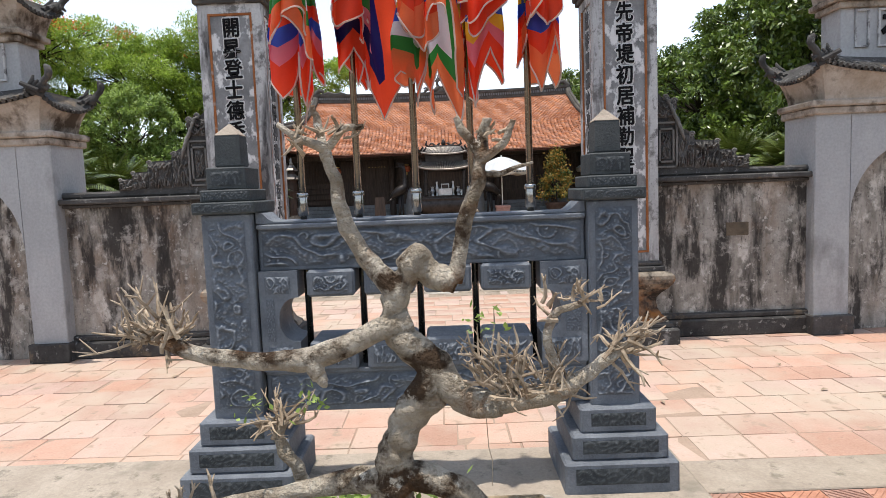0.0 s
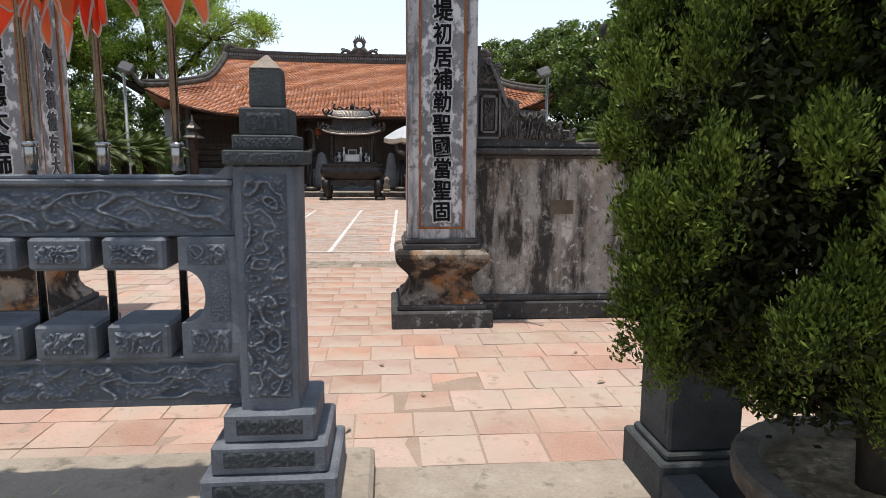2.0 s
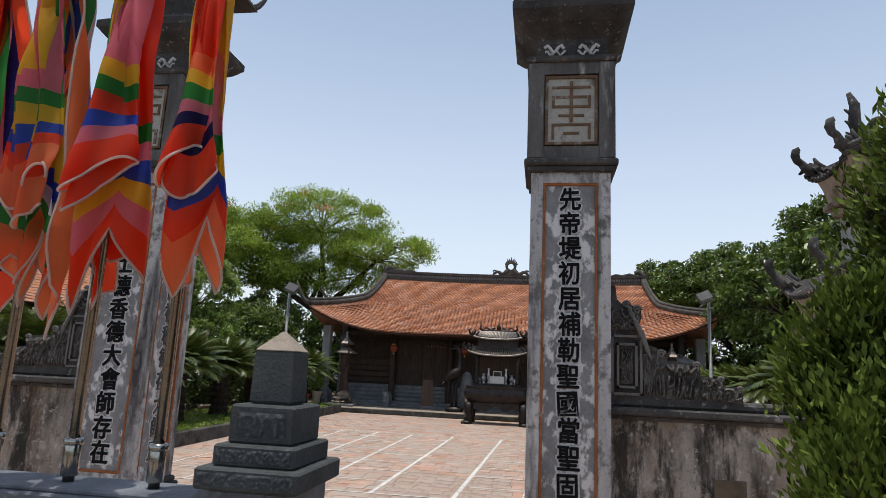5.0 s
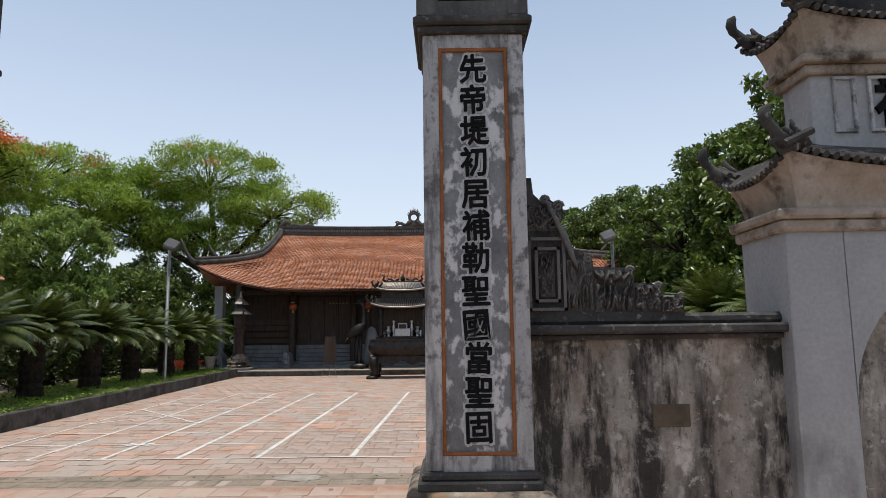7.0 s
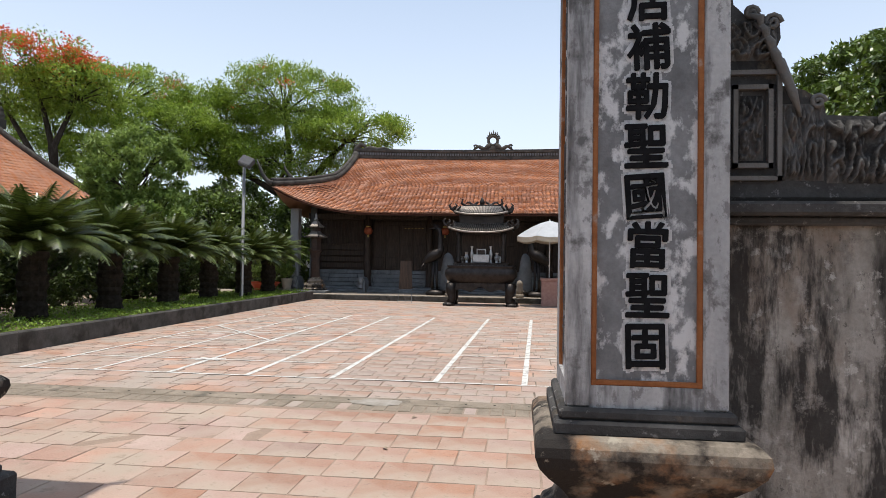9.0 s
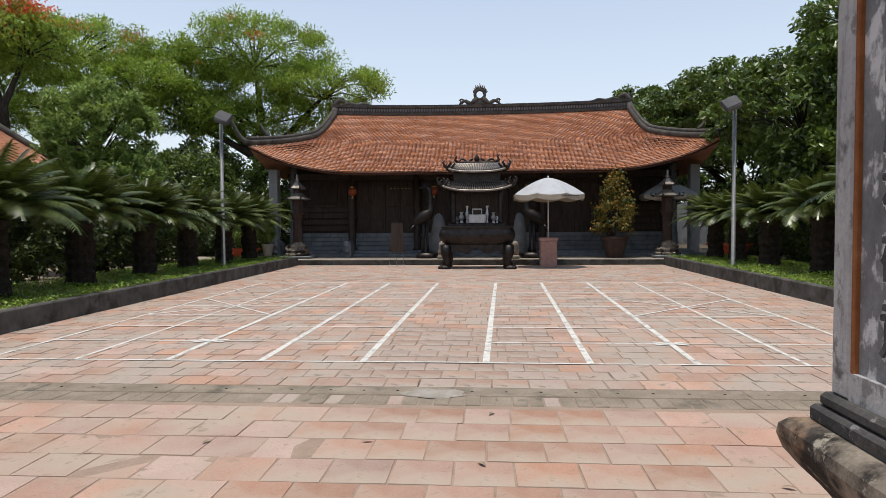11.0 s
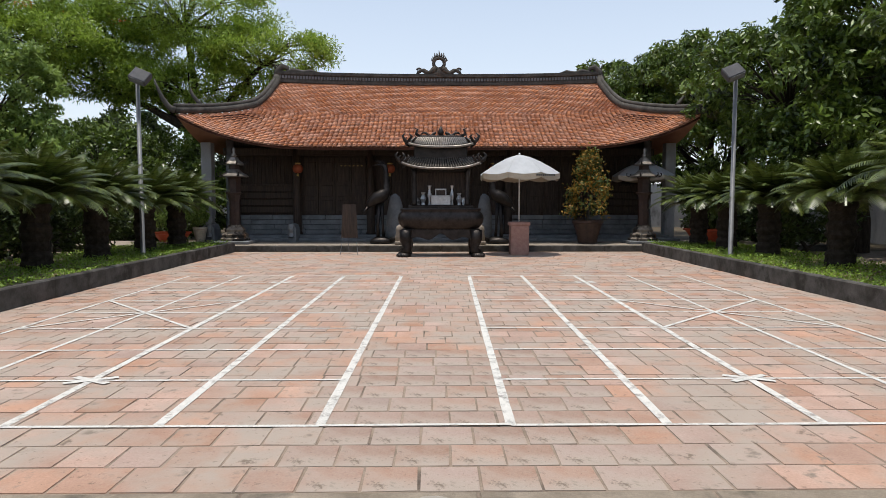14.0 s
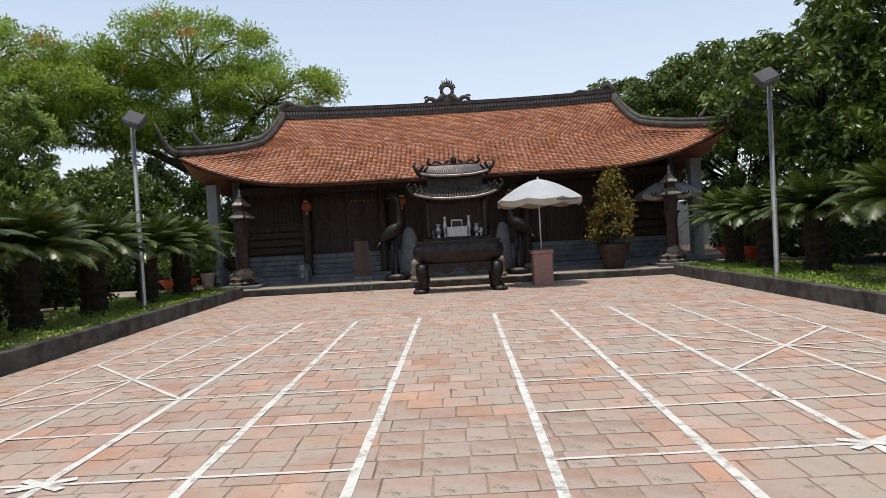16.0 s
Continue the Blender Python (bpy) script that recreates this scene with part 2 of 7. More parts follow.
speckle(M_TILE_F, (0.19, 0.145, 0.11), 20.0, 0.61, 0.06, 0.55, shift=8.0)
M_CONC = surface("concrete", (0.27, 0.225, 0.18), (0.38, 0.325, 0.265), 3, 0.92, 0.4, 60, stain=(0.17, 0.15, 0.12), stain_scale=2.5, stain_at=0.58)
M_BLUE = surface("blue limestone", (0.09, 0.10, 0.117), (0.18, 0.195, 0.218), 5, 0.7, 0.45, 90, stain=(0.26, 0.28, 0.30), stain_scale=7, stain_at=0.62, spec=0.35)
M_BLUE_D = surface("dark limestone", (0.045, 0.05, 0.052), (0.085, 0.09, 0.09), 6, 0.75, 0.45, 90, stain=(0.16, 0.16, 0.155), stain_scale=9, stain_at=0.66)
M_PLASTER = surface("old lime plaster", (0.37, 0.365, 0.36), (0.58, 0.565, 0.55), 2.6, 0.92, 0.4, 45, stain=(0.055, 0.052, 0.052),
                    stain_scale=3.2, stain_at=0.50, stretch=(1.8, 1.8, 0.30), stain2=(0.14, 0.135, 0.13), stain2_scale=7, stain2_at=0.55)
M_WALL = surface("mouldy plaster", (0.21, 0.19, 0.163), (0.46, 0.42, 0.37), 3.4, 0.95, 0.6, 45, crisp=0.15, stain=(0.038, 0.034, 0.031),
                 stain_scale=2.4, stain_at=0.50, stretch=(2.0, 2.0, 0.50), stain2=(0.53, 0.49, 0.44), stain2_scale=4.0, stain2_at=0.57, stain2_stretch=(1.3, 1.3, 0.8))
speckle(M_WALL, (0.20, 0.12, 0.07), 1.5, 0.52, 0.20, 0.6, (1.2, 1.2, 0.6), 3.0)
speckle(M_WALL, (0.12, 0.11, 0.10), 9.0, 0.52, 0.12, 0.65, shift=5.0)
speckle(M_WALL, (0.50, 0.465, 0.42), 12.0, 0.585, 0.05, 0.75, shift=9.0)
speckle(M_WALL, (0.028, 0.025, 0.023), 1.7, 0.505, 0.08, 0.9, (2.6, 2.6, 0.6), 1.4)
speckle(M_WALL, (0.42, 0.385, 0.345), 5.0, 0.56, 0.08, 0.6, shift=11.0)
speckle(M_WALL, (0.05, 0.045, 0.04), 34.0, 0.60, 0.05, 0.6, (1, 1, 0.7), 2.2)
M_MOULD = surface("blackened plaster", (0.035, 0.033, 0.032), (0.10, 0.095, 0.09), 3.0, 0.95, 0.6, 40, stain=(0.34, 0.33, 0.32), stain_scale=5, stain_at=0.62)
speckle(M_PLASTER, (0.07, 0.066, 0.064), 2.0, 0.58, 0.08, 0.8, (2.5, 2.5, 0.35), 6.0)
speckle(M_PLASTER, (0.16, 0.15, 0.145), 16.0, 0.55, 0.06, 0.7, (1, 1, 0.6), 2.0)
speckle(M_TILE, (0.13, 0.10, 0.075), 5.0, 0.63, 0.06, 0.75, shift=4.0)
speckle(M_TILE, (0.16, 0.12, 0.09), 26.0, 0.60, 0.06, 0.55, shift=8.0)
speckle(M_CONC, (0.13, 0.115, 0.09), 9.0, 0.56, 0.1, 0.7, shift=4.0)
speckle(M_MOULD, (0.20, 0.15, 0.10), 4.0, 0.57, 0.1, 0.55, shift=2.0)
speckle(M_MOULD, (0.26, 0.25, 0.235), 15.0, 0.60, 0.05, 0.7, shift=7.0)
M_GATE = surface("gate plaster", (0.31, 0.31, 0.31), (0.44, 0.435, 0.43), 1.6, 0.9, 0.3, 40, stain=(0.15, 0.145, 0.14), stain_scale=1.3, stain_at=0.56,
                 stretch=(1.3, 1.3, 0.6))
M_ORNAMENT = surface("weathered stucco", (0.30, 0.24, 0.18), (0.48, 0.42, 0.36), 4, 0.92, 0.5, 45, stain=(0.07, 0.05, 0.035), stain_scale=3.4, stain_at=0.49)
M_TRIM = surface("rust red trim", (0.24, 0.085, 0.03), (0.38, 0.15, 0.06), 8, 0.85, 0.3, 60, stain=(0.38, 0.33, 0.29), stain_scale=8, stain_at=0.60)
M_PANEL = surface("grey panel plaster", (0.16, 0.16, 0.16), (0.30, 0.30, 0.30), 7, 0.92, 0.5, 45, stain=(0.60, 0.59, 0.58), stain_scale=9.0, stain_at=0.52, crisp=0.07,
                  stretch=(1, 1, 0.7))
M_HALO = surface("bared white plaster", (0.55, 0.54, 0.53), (0.72, 0.71, 0.70), 6, 0.92, 0.5, 50, stain=(0.20, 0.20, 0.198), stain_scale=11, stain_at=0.53)
M_SIGN = surface("stained sign plaster", (0.30, 0.29, 0.25), (0.52, 0.50, 0.46), 5, 0.92, 0.5, 50, stain=(0.10, 0.075, 0.05), stain_scale=5, stain_at=0.53)
M_SEAL = surface("brown relief", (0.10, 0.06, 0.035), (0.20, 0.13, 0.085), 8, 0.9, 0.4, 60, stain=(0.36, 0.34, 0.31), stain_scale=9, stain_at=0.56)
M_INK = surface("black ink relief", (0.007, 0.007, 0.008), (0.020, 0.020, 0.021), 10, 0.9, 0.3, 60, spec=0.05)
M_RELIEF = surface("worn grey relief", (0.05, 0.05, 0.052), (0.15, 0.148, 0.146), 12, 0.9, 0.4, 60, stain=(0.30, 0.295, 0.29), stain_scale=14, stain_at=0.60)
M_BULB = surface("stained pedestal", (0.16, 0.13, 0.10), (0.34, 0.29, 0.23), 4, 0.85, 0.4, 50, stain=(0.26, 0.11, 0.035), stain_scale=2.6, stain_at=0.52,
                 stain2=(0.030, 0.026, 0.023), stain2_scale=3.2, stain2_at=0.46)
speckle(M_BULB, (0.38, 0.34, 0.27), 8.0, 0.60, 0.05, 0.8, shift=3.0)
M_ROOF = surface("roof tile", (0.42, 0.18, 0.10), (0.58, 0.285, 0.17), 1.2, 0.9, 0.3, 60, island=0.09, spec=0.15, stain=(0.36, 0.17, 0.10), stain_scale=0.9, stain_at=0.60)
M_RIDGE = surface("dark ridge plaster", (0.055, 0.05, 0.045), (0.13, 0.12, 0.105), 4, 0.9, 0.5, 40, stain=(0.24, 0.23, 0.21), stain_scale=6, stain_at=0.63)
M_WOOD = surface("dark temple wood", (0.026, 0.018, 0.014), (0.085, 0.058, 0.042), 4, 0.65, 0.3, 50, stretch=(6, 6, 0.6), spec=0.3)
M_EAVE = surface("red brown rafters", (0.06, 0.022, 0.013), (0.11, 0.045, 0.028), 4, 0.75, 0.3, 50)
M_STONE = surface("grey block stone", (0.14, 0.148, 0.155), (0.26, 0.268, 0.275), 3, 0.85, 0.4, 50, island=0.10, stain=(0.30, 0.30, 0.29), stain_scale=4, stain_at=0.64)
M_BRONZE = surface("dark bronze", (0.022, 0.019, 0.017), (0.06, 0.05, 0.045), 6, 0.45, 0.3, 60, metal=0.75, spec=0.5)
M_BRONZE_H = surface("worn bronze edge", (0.17, 0.15, 0.13), (0.32, 0.29, 0.26), 9, 0.4, 0.3, 60, metal=0.6)
M_STEEL = surface("stainless pole", (0.16, 0.14, 0.11), (0.27, 0.24, 0.20), 3, 0.24, 0.05, 60, metal=1.0, spec=0.5)
M_STEEL_B = surface("bright collar", (0.30, 0.29, 0.27), (0.42, 0.41, 0.39), 5, 0.22, 0.05, 60, metal=1.0)
M_LAMPHEAD = surface("lamp housing", (0.06, 0.06, 0.065), (0.10, 0.10, 0.105), 4, 0.6, 0.1, 60)
M_LAMP = surface("galvanised lamp post", (0.16, 0.165, 0.17), (0.25, 0.255, 0.26), 4, 0.6, 0.1, 60, metal=0.5)
M_BARK = surface("grey bark", (0.03, 0.023, 0.017), (0.085, 0.068, 0.052), 5, 0.95, 0.8, 35, stretch=(3, 3, 0.7))
M_BONSAI = surface("pale bonsai bark", (0.20, 0.155, 0.105), (0.64, 0.57, 0.465), 9, 0.8, 1.0, 90, stain=(0.055, 0.034, 0.02), stain_scale=7, stain_at=0.515, crisp=0.07, dist=0.02)
speckle(M_BONSAI, (0.15, 0.075, 0.035), 5.0, 0.55, 0.08, 0.7, shift=6.0)
speckle(M_BONSAI, (0.62, 0.56, 0.47), 16.0, 0.60, 0.05, 0.8, shift=1.0)
M_TWIG = surface("dry twig", (0.20, 0.145, 0.095), (0.48, 0.39, 0.29), 20, 0.85, 0.3, 90)
M_POT = surface("cement pot", (0.30, 0.27, 0.22), (0.44, 0.40, 0.33), 5, 0.9, 0.4, 50, stain=(0.10, 0.09, 0.07), stain_scale=4, stain_at=0.55)
M_POT_RED = surface("red clay pot", (0.32, 0.055, 0.025), (0.45, 0.10, 0.05), 5, 0.6, 0.2, 50)
M_POT_DARK = surface("dark glazed pot", (0.032, 0.018, 0.013), (0.075, 0.042, 0.03), 6, 0.55, 0.2, 50, spec=0.4)
M_SOIL = surface("potting soil", (0.10, 0.075, 0.045), (0.36, 0.28, 0.18), 14, 0.95, 0.9, 60, stain=(0.42, 0.34, 0.23), stain_scale=22, stain_at=0.55)
M_LINE = worn_paint("line paint", (0.70, 0.68, 0.63))
M_CANOPY = surface("pale umbrella cloth", (0.42, 0.43, 0.44), (0.52, 0.53, 0.54), 3, 0.8, 0.1, 80)
M_BEIGE = surface("beige umbrella valance", (0.42, 0.36, 0.27), (0.55, 0.48, 0.38), 3, 0.85, 0.1, 80)
M_PINK = surface("pink granite box", (0.36, 0.20, 0.16), (0.48, 0.29, 0.24), 9, 0.6, 0.2, 70)
M_WHITE = surface("white paint", (0.72, 0.72, 0.71), (0.82, 0.82, 0.81), 3, 0.6, 0.1, 50)
M_LANTERN = surface("red lantern cloth", (0.22, 0.05, 0.022), (0.36, 0.10, 0.045), 6, 0.6, 0.1, 60)
M_GOLD = surface("faded gold", (0.42, 0.26, 0.07), (0.60, 0.42, 0.14), 10, 0.4, 0.1, 60, metal=0.6)
M_GLASS = surface("lamp glass", (0.12, 0.125, 0.13), (0.2, 0.21, 0.22), 4, 0.15, 0.0, 50, spec=0.6)
M_SILVER = surface("altar silver", (0.40, 0.40, 0.40), (0.62, 0.62, 0.62), 12, 0.35, 0.2, 60, metal=0.7)
L_PHOENIX = leafy("flame tree leaves", (0.07, 0.13, 0.018), (0.33, 0.45, 0.065), 0.42)
L_LIGHT = leafy("light green leaves", (0.07, 0.12, 0.025), (0.28, 0.38, 0.09), 0.35)
L_DARK = leafy("longan leaves", (0.008, 0.020, 0.004), (0.15, 0.22, 0.035), 0.22, 0.38, 0.5)
L_CYCAD = leafy("cycad fronds", (0.010, 0.019, 0.004), (0.115, 0.15, 0.030), 0.12, 0.35, 0.5)
L_CYPRESS = leafy("thuja sprays", (0.007, 0.016, 0.003), (0.12, 0.165, 0.026), 0.07, 0.7, 0.12, 7.0)
# inner thuja leaves, with the crown's inner shade put into the colour
L_CORE = leafy("shade-dark inner sprays", (0.008, 0.010, 0.004), (0.035, 0.042, 0.014), 0.08, 0.7, 0.15, 9.0)
# darker copy of the longan leaves, shade put into the colour
L_SHADE = leafy("leaves darkened for deep shade", (0.006, 0.014, 0.003), (0.06, 0.09, 0.016), 0.12, 0.5, 0.3)
L_HEDGE = leafy("ground cover", (0.05, 0.11, 0.012), (0.25, 0.37, 0.045), 0.3)
L_KUMQUAT = leafy("shrub leaves", (0.035, 0.07, 0.015), (0.16, 0.21, 0.06), 0.3)
L_FLOWER = leafy("flame flowers", (0.55, 0.05, 0.012), (0.80, 0.16, 0.04), 0.3)
L_GOLDLEAF = leafy("yellowed leaves", (0.32, 0.14, 0.02), (0.55, 0.32, 0.06), 0.3)


def worn_edges(mat, pale, amount=0.75, lo=0.50, hi=0.60):
    """Dust and wear lighten the raised parts of a carving."""
    nd, ln = mat.node_tree.nodes, mat.node_tree.links
    bsdf = nd["Principled BSDF"]
    src = bsdf.inputs["Base Color"].links[0].from_socket
    geo = nd.new("ShaderNodeNewGeometry")
    rp = nd.new("ShaderNodeMapRange")
    rp.inputs["From Min"].default_value, rp.inputs["From Max"].default_value = lo, hi
    rp.inputs["To Max"].default_value = amount
    ln.new(geo.outputs["Pointiness"], rp.inputs["Value"])
    mx = nd.new("ShaderNodeMix")
    mx.data_type = 'RGBA'
    ln.new(rp.outputs["Result"], mx.inputs["Factor"])
    ln.new(src, mx.inputs[6])
    mx.inputs[7].default_value = (*pale, 1)
    ln.new(mx.outputs[2], bsdf.inputs["Base Color"])
    return mat


M_CARVE = worn_edges(surface("carved blue limestone", (0.075, 0.085, 0.10), (0.15, 0.163, 0.183), 6, 0.7, 0.4, 90), (0.30, 0.32, 0.345))
M_CARVE_D = worn_edges(surface("dark carved limestone", (0.035, 0.04, 0.043), (0.07, 0.076, 0.08), 6, 0.75, 0.4, 90), (0.20, 0.21, 0.215))


def cloth(name, color):
    mat = surface(name, tuple(c * 0.8 for c in color), color, 6, 0.42, 0.08, 120, spec=0.22)
    nd, ln = mat.node_tree.nodes, mat.node_tree.links
    tr = nd.new("ShaderNodeBsdfTranslucent")
    tr.inputs["Color"].default_value = (*color, 1)
    mx = nd.new("ShaderNodeMixShader")
    mx.inputs[0].default_value = 0.65
    ln.new(nd["Principled BSDF"].outputs[0], mx.inputs[1])
    ln.new(tr.outputs[0], mx.inputs[2])
    ln.new(mx.outputs[0], nd["Material Output"].inputs["Surface"])
    return mat


C_RED = cloth("red silk", (0.90, 0.085, 0.03))
C_ORANGE = cloth("orange silk", (0.93, 0.23, 0.085))
C_YELLOW = cloth("yellow silk", (0.86, 0.56, 0.05))
C_BLUE = cloth("blue silk", (0.05, 0.11, 0.55))
C_WHITE = cloth("white silk", (0.80, 0.79, 0.82))
C_PINK = cloth("pink silk", (0.82, 0.24, 0.30))
C_GREEN = cloth("green silk", (0.05, 0.30, 0.06))
C_NAVY = cloth("navy silk", (0.02, 0.015, 0.10))
C_PIPE = cloth("white piping", (0.75, 0.66, 0.60))

M_KERB = surface("mossy kerb", (0.06, 0.057, 0.05), (0.15, 0.142, 0.13), 3, 0.95, 0.5, 45, stain=(0.045, 0.042, 0.036), stain_scale=2.5, stain_at=0.5)


# ---- plants ----
class Cloud:
    """Many small leaves as one mesh."""

    def __init__(self, verts, faces):
        self.verts, self.faces = verts, faces

    def data(self, name, mats, smooth=False):
        me = bpy.data.meshes.new(name)
        nv, nf = len(self.verts), len(self.faces)
        me.vertices.add(nv)
        me.vertices.foreach_set("co", self.verts.astype(np.float32).ravel())
        me.loops.add(nf * 4)
        me.loops.foreach_set("vertex_index", self.faces.astype(np.int32).ravel())
        me.polygons.add(nf)
        me.polygons.foreach_set("loop_start", np.arange(0, nf * 4, 4, dtype=np.int32))
        me.polygons.foreach_set("loop_total", np.full(nf, 4, dtype=np.int32))
        for one in (mats if isinstance(mats, (list, tuple)) else [mats]):
            me.materials.append(one)
        me.update(calc_edges=True)
        me.validate()
        return me


def leaf_cloud(pos, length, width, rng, up=0.3, droop=0.0, out=None):
    """One pointed leaf at each place; up: how far leaves face the sky; out: directions they point to."""
    n = len(pos)
    d = rng.normal(size=(n, 3))
    if out is not None:
        d = d * 0.6 + out
    d[:, 2] -= droop
    d /= np.linalg.norm(d, axis=1, keepdims=True) + 1e-9
    nrm = rng.normal(size=(n, 3)) * (1 - up)
    nrm[:, 2] += up * 2
    side = np.cross(d, nrm)
    side /= np.linalg.norm(side, axis=1, keepdims=True) + 1e-9
    L = length * (0.65 + 0.7 * rng.random((n, 1)))
    Wd = width * (0.65 + 0.7 * rng.random((n, 1)))
    a = pos - d * L * 0.5
    b = pos + side * Wd * 0.5
    c = pos + d * L * 0.5
    e = pos - side * Wd * 0.5
    verts = np.stack([a, b, c, e], 1).reshape(-1, 3)
    return Cloud(verts, np.arange(n * 4).reshape(-1, 4))


def clumps(rng, centre, size, count, each, r, flat=0.7, shell=0.6):
    """Leaf places gathered in clumps that fill an uneven crown."""
    c = rng.normal(size=(count, 3))
    c /= np.linalg.norm(c, axis=1, keepdims=True)
    c *= (rng.random((count, 1)) ** (1 / 3) * (1 - shell) + shell * (0.75 + 0.35 * rng.random((count, 1))))
    c = np.array(centre) + c * np.array(size)
    rr = r * (0.6 + 0.8 * rng.random((count, 1, 1)))
    o = rng.normal(size=(count, each, 3))
    o /= np.linalg.norm(o, axis=2, keepdims=True)
    o *= rng.random((count, each, 1)) ** 0.5 * rr
    o[:, :, 2] *= flat
    return (c[:, None, :] + o).reshape(-1, 3), c


def tree(name, x, y, trunk_h, trunk_r, crowns, mat, leaf, label, seed, each=90, clump=0.5, flat=0.6, flowers=0, up=0.35, droop=0.0, fork=True, category="tree", group=""):
    """A tree: tapered trunk, limbs to its clumps, and leaves; crowns: (centre, size, clumps)."""
    rng = np.random.default_rng(seed)
    t = thing(name, (x, y, Z0 - 0.05), label, category, group)
    wood = Mesh()
    top = Vector((rng.normal() * 0.2, rng.normal() * 0.2, trunk_h))
    pts = [Vector((0, 0, 0)), Vector((rng.normal() * 0.1, rng.normal() * 0.1, trunk_h * 0.4)), top]
    wood.tube([tuple(p) for p in pts], [trunk_r * 1.25, trunk_r, trunk_r * 0.8], 10)
    places, away = [], []
    limbs = Mesh()
    for (cx, cy, cz), size, count in crowns:
        count = int(count * 2.6)
        p, cen = clumps(rng, (cx, cy, cz), size, count, int(each * 0.46), clump * 0.62, flat)
        places.append(p)
        away.append(p - np.repeat(cen, int(each * 0.46), 0))
        hub = Vector((cx, cy, cz - size[2] * 0.5))
        mid = top.lerp(hub, 0.5) + Vector((rng.normal() * 0.25, rng.normal() * 0.25, -0.1))
        limbs.tube([tuple(top - Vector((0, 0, 0.3))), tuple(mid), tuple(hub)], [trunk_r * 0.6, trunk_r * 0.45, trunk_r * 0.28], 7)
        for k in range(0, count, 5):
            e = Vector(cen[k])
            m2 = hub.lerp(e, 0.55) + Vector((0, 0, 0.12 * (e - hub).length))
            limbs.tube([tuple(hub), tuple(m2), tuple(e)], [trunk_r * 0.15, trunk_r * 0.09, 0.010], 5)
    part("trunk", wood, M_BARK, t, smooth=True)
    part("limb", limbs, M_BARK, t, smooth=True, kind="stuff")
    pos = np.concatenate(places)
    away = np.concatenate(away)
    away /= np.linalg.norm(away, axis=1, keepdims=True) + 1e-9
    part("crown", leaf_cloud(pos, leaf[0], leaf[1], rng, up, droop, away * 0.7), mat, t)
    if flowers:
        tops = pos[pos[:, 2] > np.quantile(pos[:, 2], 0.70)]
        pick = tops[rng.integers(0, len(tops), flowers)]
        fp = (pick[:, None, :] + rng.normal(size=(flowers, 60, 3)) * np.array([0.22, 0.22, 0.10]) + np.array([0, 0, 0.1])).reshape(-1, 3)
        part("blossom", leaf_cloud(fp, 0.10, 0.08, rng, 0.4), L_FLOWER, t, "scarlet flower clusters", kind="stuff")
    return t


M_PALMBARK = surface("palm bark", (0.018, 0.014, 0.010), (0.055, 0.044, 0.033), 9, 0.95, 0.8, 40)


def cycad(x, y, z, height, spread, seed, label):
    """A sago palm: rough trunk and a wheel of stiff arching fronds."""
    rng = np.random.default_rng(seed)
    t = thing("sago_palm", (x, y, z), label, "palm", "sago palms in the beds")
    prof = []
    for k in range(15):
        prof.append((0.22 + 0.03 * (k % 2) + 0.02 * math.sin(k), height * k / 14))
    part("trunk", Mesh().lathe(prof, 12), M_PALMBARK, t, "dark scaly palm trunk")
    vs, fs = [], []
    n = 72
    for k in range(n):
        az = 2.39996 * k + rng.normal() * 0.1
        lean = 0.12 + 1.25 * (k / n) ** 0.85
        L = spread * (0.85 + 0.3 * rng.random()) * (0.75 + 0.25 * k / n)
        d = np.array([math.cos(az), math.sin(az), 0.0])
        sd = np.array([-math.sin(az), math.cos(az), 0.0])
        p = np.array([0.0, 0.0, height - 0.03])
        ang = math.pi / 2 - lean * 0.80
        steps = 15
        for j in range(steps):
            seg = L / steps
            q = p + seg * (d * math.cos(ang) + np.array([0, 0, 1.0]) * math.sin(ang))
            ang -= (0.034 + 0.058 * lean) * (0.6 + 0.06 * j)
            tt = (j + 0.5) / steps
            ll = 0.25 * spread * (math.sin(math.pi * min(1, 0.12 + 0.9 * tt))) ** 0.6 * 0.75
            fw = (q - p) / seg
            upv = np.cross(sd, fw)
            for s in (-1, 1):
                for h in (0.0, 0.33, 0.66):
                    a = p + (q - p) * h
                    b = a + fw * 0.014 * 1.3
                    tip = a + (sd * s * 0.86 + fw * 0.55 + upv * 0.28) * ll * (0.9 + 0.2 * rng.random())
                    i = len(vs)
                    vs.extend([a - fw * 0.008, b + fw * 0.006, tip + fw * 0.006, tip])
                    fs.append([i, i + 1, i + 2, i + 3])
            i = len(vs)
            w = 0.016
            vs.extend([p - sd * w, p + sd * w, q + sd * w * 0.8, q - sd * w * 0.8])
            fs.append([i, i + 1, i + 2, i + 3])
            p = q
    part("frond_wheel", Cloud(np.array(vs), np.array(fs)), L_CYCAD, t, "green arching feather fronds")
    return t



# ---- ground and floors ----
Z0 = -0.03
ground = part("ground", Mesh().box(-400, -200, Z0 - 0.5, 400, 600, Z0 - 0.06), M_EARTH)
tagged(ground, "bare brown earth round the walled yard", "ground", kind="structure")
plaza = part("floor_plaza", Mesh().box(-16, 3.3, Z0 - 0.055, 16, 25.35, Z0 - 0.0035), M_MORTAR)
tagged(plaza, "pale mortar bed under square terracotta paving tiles", "floor", kind="structure")



